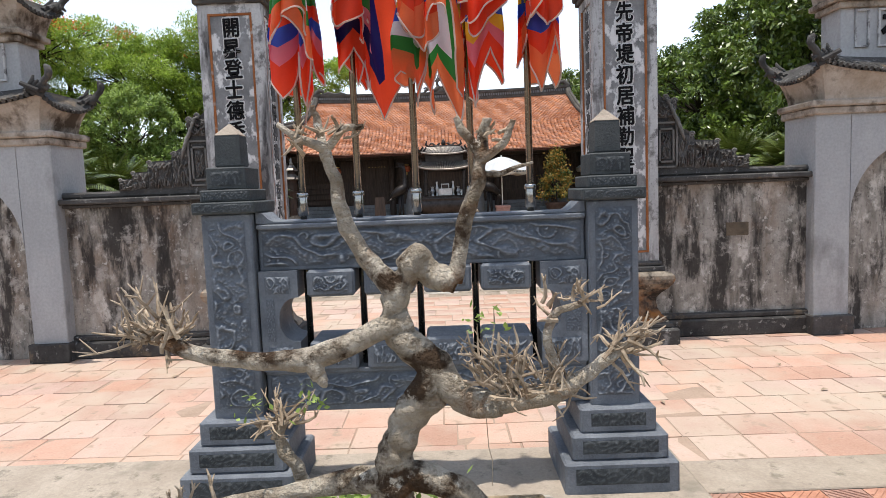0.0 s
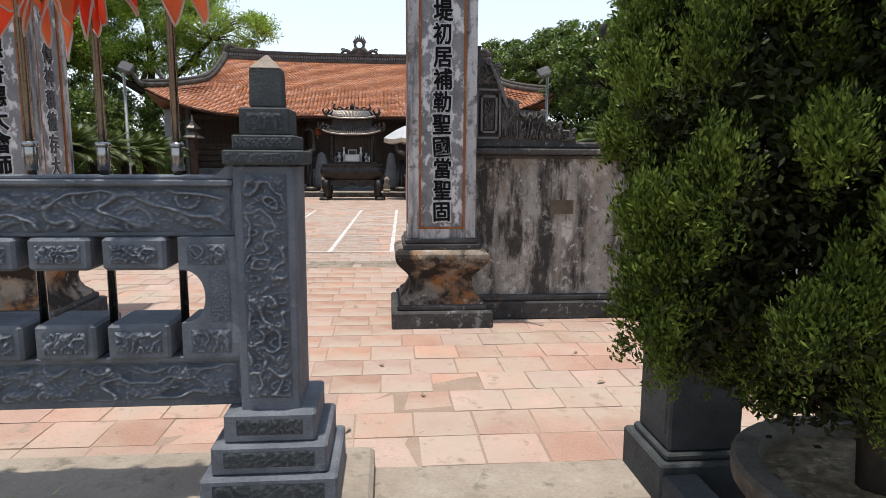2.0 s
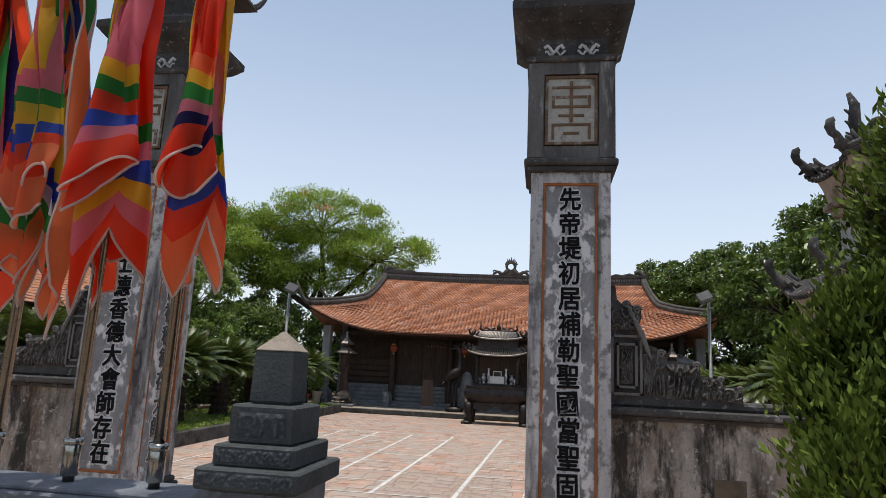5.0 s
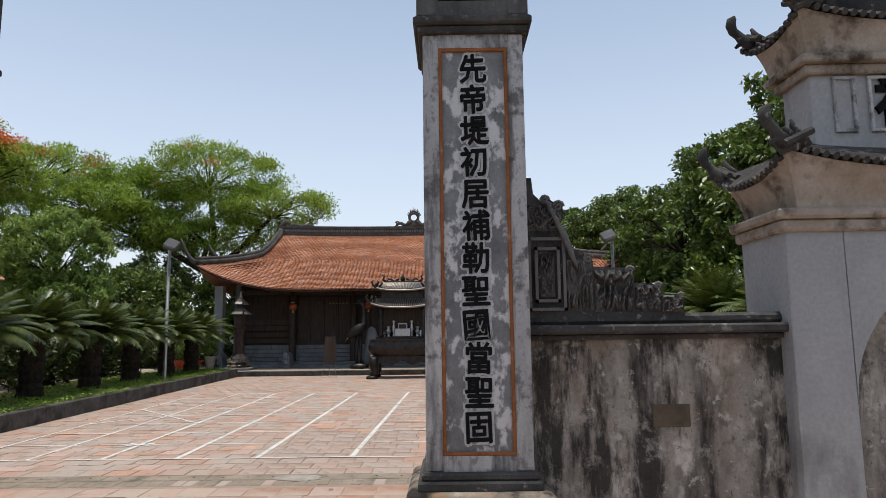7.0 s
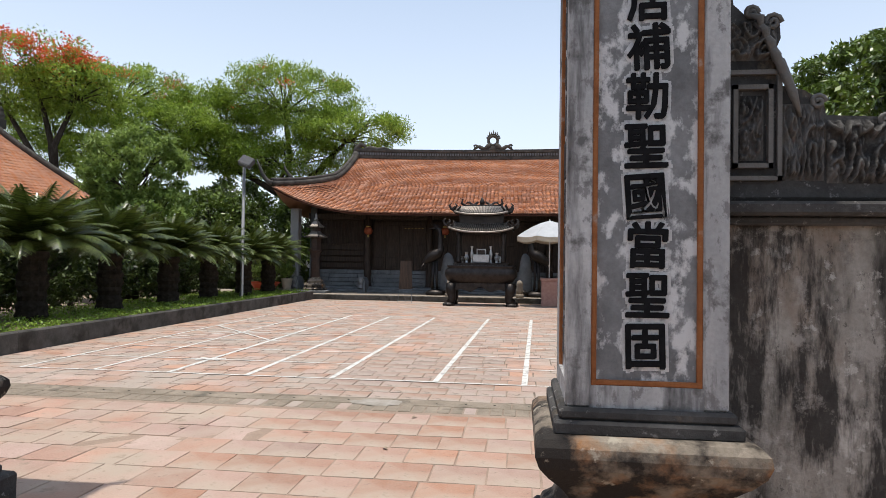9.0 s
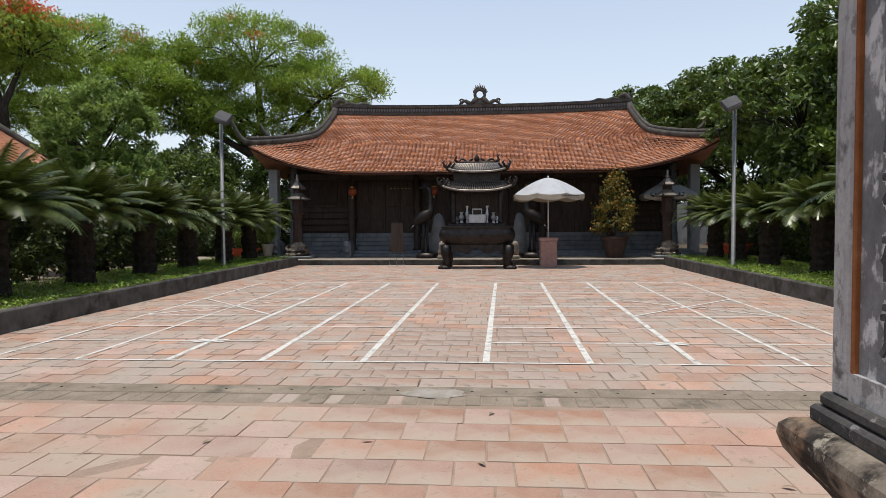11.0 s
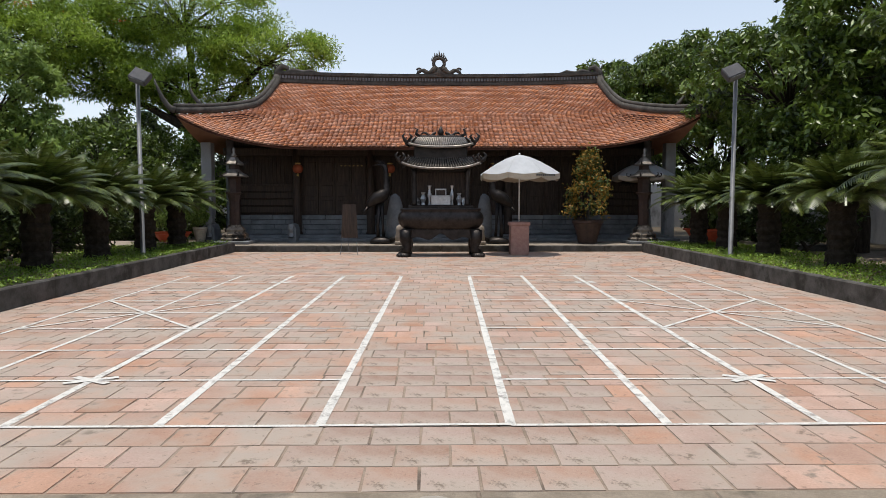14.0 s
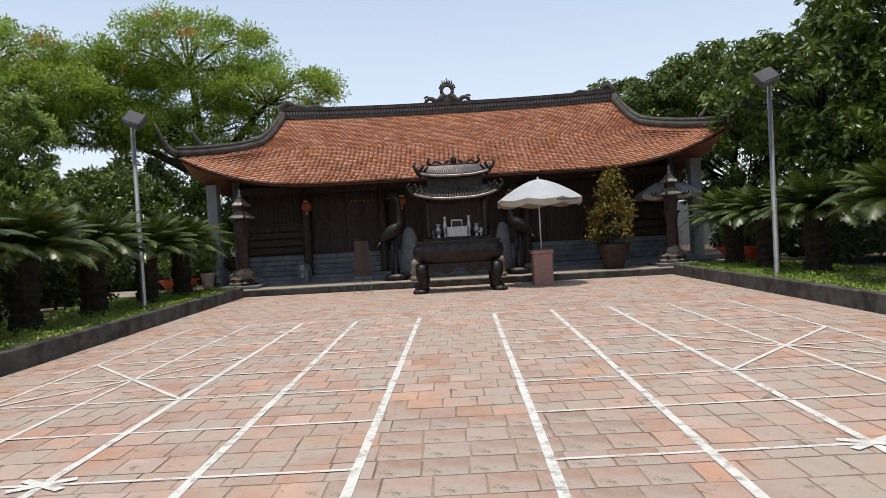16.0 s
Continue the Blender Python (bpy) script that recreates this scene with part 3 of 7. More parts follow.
# ---- the gate: two tall inscribed pillars, walls, side gates ----
def glyph(ch, size, depth, offset=0.0):
    """One written character as an upright relief, centred, facing -y."""
    cu = bpy.data.curves.new("glyph", 'FONT')
    cu.body, cu.size = ch, size
    cu.align_x, cu.align_y = 'CENTER', 'CENTER'
    cu.extrude, cu.offset = depth, offset
    cu.resolution_u = 2
    ob = bpy.data.objects.new("glyph", cu)
    scene.collection.objects.link(ob)
    bpy.context.view_layer.update()
    me = bpy.data.meshes.new_from_object(ob.evaluated_get(bpy.context.evaluated_depsgraph_get()))
    bpy.data.objects.remove(ob)
    me.transform(Matrix.Rotation(radians(90), 4, 'X'))
    return me


def writing(text, x, y, top, pitch, size, parent, turn=0.0, depth=0.008, ink_mat=None):
    """Characters one below the other, each with a rough ring of bared plaster round it."""
    rnd = random.Random(len(text) * 7 + int(abs(x) * 100))
    for i, ch in enumerate(text):
        z = top - (i + 0.5) * pitch
        me = glyph(ch, size, depth, size * 0.008)
        verts = [tuple(v.co) for v in me.vertices]
        faces = [tuple(p.vertices) for p in me.polygons]
        ink = Mesh()
        for k, (sx, sz) in enumerate(((0, 0), (1, 0.3), (-1, -0.3), (0.3, 1), (-0.3, -1))):
            g = size * 0.018
            ink.add([(vx + g * sx, vy + 0.0004 * k, vz + g * sz) for vx, vy, vz in verts], faces)
        ob = part("character", ink, ink_mat or M_INK, parent)
        dx = rnd.uniform(-0.006, 0.006)
        ob.location = (x + (dx if not turn else 0), y + (dx if turn else 0), z)
        ob.rotation_euler = (0, radians(rnd.uniform(-4, 2)), radians(turn))
        ob.scale = (0.79, 1, 0.88)
        halo = Mesh()
        for k in range(7):
            a = 2 * math.pi * k / 7 + i
            g = size * rnd.uniform(0.055, 0.10)
            halo.add([(vx + g * math.cos(a), vy * 0.2 + 0.002 + 0.0002 * k, vz + g * math.sin(a)) for vx, vy, vz in verts], faces)
        ho = part("bare_patch", halo, M_HALO, parent, loc=tuple(ob.location))
        ho.rotation_euler, ho.scale = ob.rotation_euler, (0.82, 1, 0.91)


def relief(u, v, seed, waves=3.0):
    """Height of a scrolling carved band: a winding body, curls and scales."""
    body = math.sin(2 * math.pi * waves * u + seed)
    d = abs((v - 0.5) * 2.6 - body * 0.75)
    h = max(0.0, 1 - d * 1.7) ** 0.6
    cx = (u * waves * 2 + seed) % 1.0 - 0.5
    cy = (v - 0.5) * 0.9 + 0.28 * math.copysign(1, math.sin(math.pi * (u * waves * 2 + seed)))
    r = math.hypot(cx, cy)
    h2 = 0.7 * max(0.0, math.sin(r * 26 - math.atan2(cy, cx))) * max(0.0, 1 - r * 1.9)
    nz = noise.noise((u * waves * 9, v * 7, seed)) * 0.35 + noise.noise((u * waves * 22, v * 16, seed + 5)) * 0.22
    edge = min(1.0, min(u, 1 - u) * 30 * waves / 3, min(v, 1 - v) * 9)
    scal = 0.5 + 0.5 * math.sin(u * waves * 46 + 9 * noise.noise((u * waves * 3, v * 3, seed))) * math.cos(v * 24)
    curl = 0.80 * max(0.0, math.sin(11 * noise.noise((u * waves * 1.7 + 4, v * 1.6, seed + 2)) + 3.5 * noise.noise((u * waves * 4, v * 3, seed))))
    return max(0.0, max(h * (0.40 + 0.25 * scal), h2, curl) + nz * 0.8) * edge


def carved(x0, x1, z0, z1, y, depth, seed, waves, nu, nv, parent, mat, name="carving", upright=False, label=""):
    """A carved band on the plane y, facing -y, sunk by its edge."""
    def at(u, v):
        h = relief(v, u, seed, waves) if upright else relief(u, v, seed, waves)
        return (x0 + (x1 - x0) * u, y - 0.002 - depth * h, z0 + (z1 - z0) * v)
    return part(name, Mesh().grid(at, nu, nv), mat, parent, label, smooth=True)


M_HEAD = surface("soot-streaked plaster", (0.05, 0.048, 0.046), (0.16, 0.152, 0.145), 3, 0.95, 0.5, 45, stretch=(1.8, 1.8, 0.35), stain=(0.40, 0.39, 0.375), stain_scale=5, stain_at=0.57)


def pillar(name, cx, text_front, text_side, side_sign):
    """A square gate pillar: plinth, bulging foot, inscribed shaft, boxed head and little roof."""
    cy = 6.37
    base = thing(name, (0, 0, 0), "tall weathered plaster gate pillar with black inscription, bulging foot and boxed head", "gate pillar", "gate pillars")
    part("plinth", Mesh().cham(cx - 0.45, cy - 0.45, Z0 - 0.02, cx + 0.45, cy + 0.45, 0.12, 0.015)
         .cham(cx - 0.40, cy - 0.40, 0.12, cx + 0.40, cy + 0.40, 0.17, 0.012), M_MOULD, base, "blackened stepped plaster plinth")
    prof = [(0.37, 0.17), (0.36, 0.20), (0.315, 0.24), (0.285, 0.30), (0.275, 0.36), (0.285, 0.41), (0.32, 0.455), (0.365, 0.50), (0.40, 0.545),
            (0.415, 0.59), (0.41, 0.625), (0.385, 0.65), (0.355, 0.66)]
    part("foot", Mesh().lathe(prof, 4, cx, cy, 45), M_BULB, base, "brown stained bulging pillar foot", smooth=False)
    part("foot_step", Mesh().cham(cx - 0.345, cy - 0.345, 0.655, cx + 0.345, cy + 0.345, 0.71, 0.01)
         .cham(cx - 0.325, cy - 0.325, 0.71, cx + 0.325, cy + 0.325, 0.755, 0.012), M_MOULD, base)
    # the shaft, with a sunk panel on each face
    h, t0, t1 = 0.30, 0.755, 3.30
    core = Mesh().box(cx - h + 0.02, cy - h + 0.02, t0, cx + h - 0.02, cy + h - 0.02, t1)
    part("shaft_core", core, M_PANEL, base)
    frame_m = Mesh()
    for sx in (-1, 1):
        for sy in (-1, 1):
            x0, x1 = sorted((cx + sx * h, cx + sx * (h - 0.095)))
            y0, y1 = sorted((cy + sy * h, cy + sy * (h - 0.095)))
            frame_m.cham(x0, y0, t0, x1, y1, t1, 0.008)
    e = 0.004
    for z0, z1 in ((t0, t0 + 0.085), (t1 - 0.085, t1)):
        for s in (-1, 1):
            ya, yb = sorted((cy + s * (h - e), cy + s * (h - 0.05)))
            frame_m.box(cx - h + 0.09, ya, z0, cx + h - 0.09, yb, z1)
            xa, xb = sorted((cx + s * (h - e), cx + s * (h - 0.05)))
            frame_m.box(xa, cy - h + 0.09, z0, xb, cy + h - 0.09, z1)
    part("shaft", frame_m, M_PLASTER, base, "grey mould-streaked plaster shaft")
    a, b = 0.205, 0.185
    trim_m = Mesh()
    for s in (-1, 1):
        x0, x1 = sorted((cx + s * a, cx + s * b))
        trim_m.cham(x0, cy - h + 0.004, t0 + 0.08, x1, cy - h + 0.03, t1 - 0.08, 0.004)
        y0, y1 = sorted((cy + s * a, cy + s * b))
        xf = cx + side_sign * h
        xa, xb = sorted((xf - side_sign * 0.004, xf - side_sign * 0.03))
        trim_m.cham(xa, y0, t0 + 0.08, xb, y1, t1 - 0.08, 0.004)
    for z0 in (t0 + 0.085, t1 - 0.105):
        trim_m.cham(cx - a, cy - h + 0.003, z0, cx + a, cy - h + 0.03, z0 + 0.02, 0.004)
    part("panel_trim", trim_m, M_TRIM, base, "rust red painted panel border")
    writing(text_front, cx, cy - h + 0.018, t1 - 0.13, (t1 - t0 - 0.26) / len(text_front), 0.212, base)
    writing(text_side, cx + side_sign * (h - 0.018), cy, t1 - 0.13, (t1 - t0 - 0.26) / len(text_side), 0.195, base, turn=-90 if side_sign < 0 else 90, ink_mat=M_RELIEF)
    # head: a boxed block with a framed sign on each face, cornices and a tiled cap
    part("head_cornice", Mesh().cham(cx - 0.33, cy - 0.33, 3.30, cx + 0.33, cy + 0.33, 3.345, 0.008)
         .cham(cx - 0.355, cy - 0.355, 3.345, cx + 0.355, cy + 0.355, 3.40, 0.012), M_MOULD, base)
    hd = Mesh().box(cx - 0.30, cy - 0.30, 3.40, cx + 0.30, cy + 0.30, 4.20)
    for sx in (-1, 1):
        for sy in (-1, 1):
            x0, x1 = sorted((cx + sx * 0.335, cx + sx * 0.21))
            y0, y1 = sorted((cy + sy * 0.335, cy + sy * 0.21))
            hd.cham(x0, y0, 3.40, x1, y1, 4.20, 0.01)
    for z0, z1 in ((3.40, 3.50), (4.10, 4.20)):
        hd.box(cx - 0.325, cy - 0.325, z0, cx + 0.325, cy + 0.325, z1)
    part("head", hd, M_HEAD, base, "mould-streaked boxed pillar head")
    sign = Mesh().box(cx - 0.19, cy - 0.312, 3.52, cx + 0.19, cy - 0.28, 4.08)
    part("sign_board", sign, M_SIGN, base)
    bars = Mesh()
    for s in (-1, 1):
        x0, x1 = sorted((cx + s * 0.20, cx + s * 0.178))
        bars.box(x0, cy - 0.325, 3.515, x1, cy - 0.30, 4.085)
    for z in (3.515, 4.063):
        bars.box(cx - 0.178, cy - 0.325, z, cx + 0.178, cy - 0.30, z + 0.022)
    part("sign_border", bars, M_SEAL, base)
    seal = Mesh()
    f0, f1 = cy - 0.318, cy - 0.30
    for z, w in ((3.98, 0.15), (3.90, 0.12), (3.82, 0.15), (3.745, 0.10), (3.67, 0.15), (3.60, 0.06)):
        seal.box(cx - w, f0, z, cx + w, f1, z + 0.02)
    seal.box(cx - 0.013, f0 - 0.002, 3.70, cx + 0.013, f1, 4.04)
    for s in (-1, 1):
        x0, x1 = sorted((cx + s * 0.15, cx + s * 0.128))
        seal.box(x0, f0 - 0.001, 3.56, x1, f1, 3.69).box(x0, f0 - 0.001, 3.82, x1, f1, 3.92)
    part("longevity_seal", seal, M_SEAL, base, "brown square seal character in relief")
    cap = Mesh().cham(cx - 0.35, cy - 0.35, 4.20, cx + 0.35, cy + 0.35, 4.25, 0.01).box(cx - 0.28, cy - 0.28, 4.25, cx + 0.28, cy + 0.28, 4.42)
    cap.lathe([(0.28, 4.42), (0.32, 4.46), (0.40, 4.52), (0.47, 4.60), (0.47, 4.66), (0.42, 4.70), (0.28, 4.80)], 4, cx, cy, 45)
    part("neck", cap, M_MOULD, base, "blackened flaring neck under the pillar top")
    scroll = Mesh()
    for s in (-1, 1):
        scroll.tube([(cx + s * (0.06 + 0.022 * k) , cy - 0.288, 4.335 + 0.03 * math.sin(k * 1.3)) for k in range(8)], 0.014, 6)
        scroll.tube([(cx + s * (0.05 + 0.02 * k), cy - 0.286, 4.30 + 0.02 * math.cos(k * 1.7)) for k in range(9)], 0.010, 6)
    part("neck_scroll", scroll, M_HALO, base)
    top = Mesh().cham(cx - 0.24, cy - 0.24, 4.80, cx + 0.24, cy + 0.24, 5.20, 0.02)
    top.lathe([(0.26, 5.20), (0.52, 5.28), (0.50, 5.33), (0.30, 5.42), (0.14, 5.60), (0.06, 5.9), (0.02, 6.0)], 4, cx, cy, 45)
    for sx in (-1, 1):
        for sy in (-1, 1):
            top.tube([(cx + sx * (0.46 + 0.03 * k), cy + sy * (0.46 + 0.03 * k), 5.30 + 0.012 * k * k) for k in range(5)], [0.04, 0.036, 0.03, 0.024, 0.014], 6)
    part("crown", top, M_MOULD, base, "dark upturned pillar crown")
    return base


M_SHOULDER = worn_edges(surface("sooty stucco", (0.055, 0.05, 0.047), (0.15, 0.14, 0.13), 5, 0.95, 0.6, 50, stain=(0.03, 0.028, 0.026), stain_scale=6, stain_at=0.5), (0.20, 0.19, 0.175), 0.6)


def shoulder(name, x0, s):
    """The stepped stucco shoulder between a pillar and the wall, curling down away from the pillar."""
    y0, y1 = 6.24, 6.38
    ob = thing(name, (0, 0, 0), "blackened stepped stucco scroll shoulder on the wall beside the pillar", "wall ornament", "wall shoulders")
    steps = [(0.0, 2.45), (0.05, 2.45), (0.06, 2.35), (0.10, 2.31), (0.14, 2.33), (0.18, 2.30), (0.235, 2.29), (0.24, 2.21), (0.22, 2.16), (0.245, 2.02), (0.33, 2.00), (0.40, 1.955), (0.41, 1.90),
             (0.645, 1.89), (0.65, 1.80), (0.80, 1.79), (0.81, 1.735), (0.93, 1.73), (0.94, 1.60), (0.0, 1.60)]
    poly = [(x0 + s * a, b) for a, b in steps]
    if s > 0:
        poly = poly[::-1]
    part("back", Mesh().prism(poly, y0, y1), M_MOULD, ob)
    m = Mesh()
    for xa, xb, za, zb, wv in ((0.01, 0.225, 2.12, 2.28, 1.6), (0.245, 0.40, 1.64, 1.945, 1.4), (0.41, 0.64, 1.63, 1.88, 1.8), (0.65, 0.80, 1.63, 1.785, 1.4), (0.80, 0.93, 1.62, 1.725, 1.2)):
        p0, p1 = sorted((x0 + s * xa, x0 + s * xb))
        carved(p0, p1, za, zb, y0 - 0.001, 0.045, xa * 9, wv, 56, 46, ob, M_SHOULDER, "leaf_carving")
    p0, p1 = sorted((x0 + s * 0.085, x0 + s * 0.175))
    carved(p0, p1, 1.72, 1.98, y0 - 0.001, 0.030, 2.6, 1.2, 30, 40, ob, M_SHOULDER, "flower_carving", upright=True)
    for k, (a, b, w, h) in enumerate(((0.015, 1.64, 0.225, 0.44), (0.055, 1.69, 0.15, 0.33))):
        xa, xb = sorted((x0 + s * a, x0 + s * (a + w)))
        for (p, q, r, u) in ((xa, b, xb, b + 0.018), (xa, b + h - 0.018, xb, b + h), (xa, b, xa + 0.018, b + h), (xb - 0.018, b, xb, b + h)):
            m.box(p, y0 - 0.020 - 0.004 * k, q, r, y0 + 0.01, u)
    part("key_moulding", m, M_SHOULDER, ob)
    curl = Mesh()
    for cx, cz, r in ((0.205, 2.27, 0.035), (0.125, 2.31, 0.028), (0.375, 1.95, 0.03), (0.62, 1.875, 0.026), (0.785, 1.78, 0.022), (0.915, 1.72, 0.018)):
        curl.tube([(x0 + s * (cx + r * (1 - k / 16) * math.cos(k * 0.7)), y0 - 0.012, cz + r * (1 - k / 16) * math.sin(k * 0.7)) for k in range(15)], 0.010, 6)
    for k in range(7):
        curl.tube([(x0 + s * (0.12 + 0.02 * k), y0 - 0.01, 2.30 - 0.03 * k), (x0 + s * (0.15 + 0.02 * k), y0 - 0.04, 2.28 - 0.05 * k), (x0 + s * (0.16 + 0.025 * k), y0 - 0.015, 2.22 - 0.055 * k)], [0.012, 0.018, 0.005], 6)
    part("scroll", curl, M_SHOULDER, ob, "stucco scrolls and leaves", smooth=True, kind="stuff")
    return ob


def yard_wall(name, xa, xb):
    w = thing(name, (0, 0, 0), "mould-streaked grey plaster yard wall with a blackened coping", "wall", kind="structure")
    part("wall_face", Mesh().box(xa, 6.27, Z0, xb, 6.55, 1.47), M_WALL, w)
    part("plinth", Mesh().cham(xa, 6.19, Z0, xb, 6.30, 0.14, 0.015).cham(xa, 6.22, 0.14, xb, 6.30, 0.20, 0.015), M_MOULD, w)
    part("coping", Mesh().cham(xa, 6.23, 1.465, xb, 6.60, 1.50, 0.008).cham(xa, 6.17, 1.50, xb, 6.65, 1.555, 0.012).cham(xa, 6.24, 1.555, xb, 6.58, 1.62, 0.02), M_MOULD, w)
    return w


def tile_edge(mesh, x0, x1, y, z, sag, r=0.022, step=0.055):
    """Round tile ends along an upturned eave."""
    n = max(2, int(abs(x1 - x0) / step))
    for k in range(n + 1):
        t = k / n
        x = x0 + (x1 - x0) * t
        zz = z + sag(t)
        mesh.tube([(x, y, zz), (x, y + 0.16, zz + 0.07)], r, 6)


def side_gate(name, xin, s):
    """A two-storey plastered side gate, with its arch walled up; s points away from the yard's middle."""
    g = thing(name, (0, 0, 0), "white plastered two-tier side gate with upturned eaves and blocked arch", "side gate", "side gates")
    g.location, g.scale = (0, 0.23, 0), (1, 1, 1.05)
    W = 2.1
    X = lambda a: xin + s * a

    def bx(mesh, a0, a1, y0, y1, z0, z1, c=0.008):
        x0, x1 = sorted((X(a0), X(a1)))
        return mesh.cham(x0, y0, z0, x1, y1, z1, c)
    y0, y1 = 5.90, 6.46
    body = Mesh()
    bx(body, 0, 0.34, y0, y1, Z0, 2.0)
    bx(body, W - 0.34, W, y0, y1, Z0, 2.0)
    # lintel cut to an arch
    n = 18
    poly = [(X(0.34), 2.0), (X(0.34), 1.05)]
    poly += [(X(W / 2 - (W / 2 - 0.34) * math.cos(math.pi * k / n)), 1.05 + 0.70 * math.sin(math.pi * k / n)) for k in range(1, n)]
    poly += [(X(W - 0.34), 1.05), (X(W - 0.34), 2.0)]
    body.prism(poly if s > 0 else poly[::-1], y0, y1)
    part("pier", body, M_GATE, g, "white plaster gate pier streaked grey")
    part("infill", bx(Mesh(), 0.34, W - 0.34, y0 + 0.16, y1 - 0.1, Z0, 1.9), M_WALL, g, "grey stained wall filling the arch")
    part("plinth", bx(Mesh(), -0.03, 0.37, y0 - 0.05, y1 + 0.03, Z0, 0.15), M_MOULD, g)
    part("plinth", bx(Mesh(), W - 0.37, W + 0.03, y0 - 0.05, y1 + 0.03, Z0, 0.15), M_MOULD, g)
    moul = bx(Mesh(), -0.03, W + 0.03, y0 - 0.03, y1 + 0.03, 1.98, 2.05, 0.012)
    bx(moul, -0.055, W + 0.055, y0 - 0.06, y1 + 0.06, 2.05, 2.11, 0.014)
    part("cornice", moul, M_ORNAMENT, g, "ochre stained cornice")

    def eave(z, a0, a1, ya, yb, rise, ov):
        """Coved soffit, tile course and curled corners."""
        cx = (X(a0) + X(a1)) / 2
        hw, cyy, hd = abs(a1 - a0) / 2, (ya + yb) / 2, (yb - ya) / 2

        def cove(side):
            def at(u, v):
                uu = 2 * u - 1
                o = 0.02 + ov * v ** 1.6
                zz = z + 0.20 * v + rise * abs(uu) ** 2.6 * v
                if side == 0:
                    return (cx + uu * (hw + o), ya - o, zz)
                if side == 1:
                    return (cx - uu * (hw + o), yb + o, zz)
                if side == 2:
                    return (cx - hw - o, cyy - uu * (hd + o), zz)
                return (cx + hw + o, cyy + uu * (hd + o), zz)
            return at
        for side in range(4):
            part("soffit", Mesh().grid(cove(side), 20, 6), M_ORNAMENT, g, "brown stained coved soffit", smooth=True)
        roof = Mesh()
        for side in range(4):
            def at(u, v, side=side):
                uu = 2 * u - 1
                o = ov + 0.04 - 0.42 * v
                zz = z + 0.21 + 0.24 * v + rise * abs(uu) ** 2.6 * (1 - v) + 0.012
                a, b = max(hw + o, 0.05), max(hd + o, 0.05)
                return ((cx + uu * a, ya - o, zz) if side == 0 else (cx - uu * a, yb + o, zz) if side == 1 else
                        (cx - hw - o, cyy - uu * b, zz) if side == 2 else (cx + hw + o, cyy + uu * b, zz))
            roof.grid(at, 20, 4)
        for side in range(2):
            yy = ya - ov - 0.045 if side == 0 else yb + ov - 0.11
            tile_edge(roof, cx - hw - ov - 0.02, cx + hw + ov + 0.02, yy, z + 0.215, lambda t: rise * abs(2 * t - 1) ** 2.6)
        for xe, dr in ((cx - hw - ov - 0.045, 1), (cx + hw + ov + 0.045, -1)):
            k = int((yb - ya + 0.36) / 0.055)
            for q in range(k + 1):
                t = q / k
                yq = ya - 0.18 + (yb - ya + 0.36) * t
                zz = z + 0.215 + rise * abs(2 * t - 1) ** 2.6
                roof.tube([(xe, yq, zz), (xe + dr * 0.16, yq, zz + 0.07)], 0.022, 6)
        part("eave_tiles", roof, M_MOULD, g, "black mouldy tile edging")
        curls = Mesh()
        for sx in (-1, 1):
            for yy, sy in ((ya, -1), (yb, 1)):
                bx0, by0, bz0 = cx + sx * (hw + ov), yy + sy * ov, z + 0.23 + rise
                curls = Mesh()
                pts = [(bx0 + sx * 0.022 * k, by0 + sy * 0.012 * k, bz0 + 0.005 * k * k) for k in range(5)]
                lx, ly, lz = pts[-1]
                pts += [(lx + sx * (0.03 * math.sin(q * 0.9) + 0.008 * q), ly, lz + 0.035 * (1 - math.cos(q * 0.9)) + 0.012 * q) for q in range(1, 6)]
                curls.tube(pts, [0.05, 0.045, 0.042, 0.036, 0.03, 0.032, 0.036, 0.034, 0.026, 0.012][:len(pts)], 7)
                for q in range(4):
                    curls.tube([(bx0 - sx * 0.04 * q, by0 + sy * 0.01, bz0 - 0.01), (bx0 + sx * (0.07 - 0.035 * q), by0 + sy * 0.04, bz0 + 0.03 + 0.012 * q), (bx0 + sx * (0.11 - 0.04 * q), by0 + sy * 0.05, bz0 - 0.01 + 0.045 * q)], [0.03, 0.026, 0.010], 6)
                part("eave_curl", curls, M_MOULD, g, "black curled corner finial", smooth=True)

    eave(2.10, 0.08, W - 0.08, y0 - 0.02, y1 + 0.02, 0.12, 0.10)
    up = Mesh()
    bx(up, 0.29, W - 0.29, y0 + 0.12, y1 - 0.12, 2.35, 2.95)
    part("upper_storey", up, M_GATE, g, "white plaster upper storey")
    pan = Mesh()
    for a0, a1 in ((0.42, 0.56), (0.64, 1.46), (1.54, 1.68)):
        for q in ((a0, a1, 2.58, 2.60), (a0, a1, 2.90, 2.92), (a0, a0 + 0.02, 2.60, 2.90), (a1 - 0.02, a1, 2.60, 2.90)):
            bx(pan, q[0], q[1], y0 + 0.10, y0 + 0.13, q[2], q[3], 0.003)
    part("panel_moulding", pan, M_PLASTER, g)
    for k, ch in enumerate("福祿"):
        me = glyph(ch, 0.32, 0.008, 0.011)
        me.materials.append(M_INK)
        ob = new("character", me)
        ob.parent = g
        ob.location = (X(0.84 + 0.42 * k) if s > 0 else X(0.84 + 0.42 * k), y0 + 0.11, 2.74)
    part("upper_cornice", bx(bx(Mesh(), 0.25, W - 0.25, y0 + 0.08, y1 - 0.08, 2.93, 2.99), 0.21, W - 0.21, y0 + 0.03, y1 - 0.03, 2.99, 3.04), M_ORNAMENT, g)
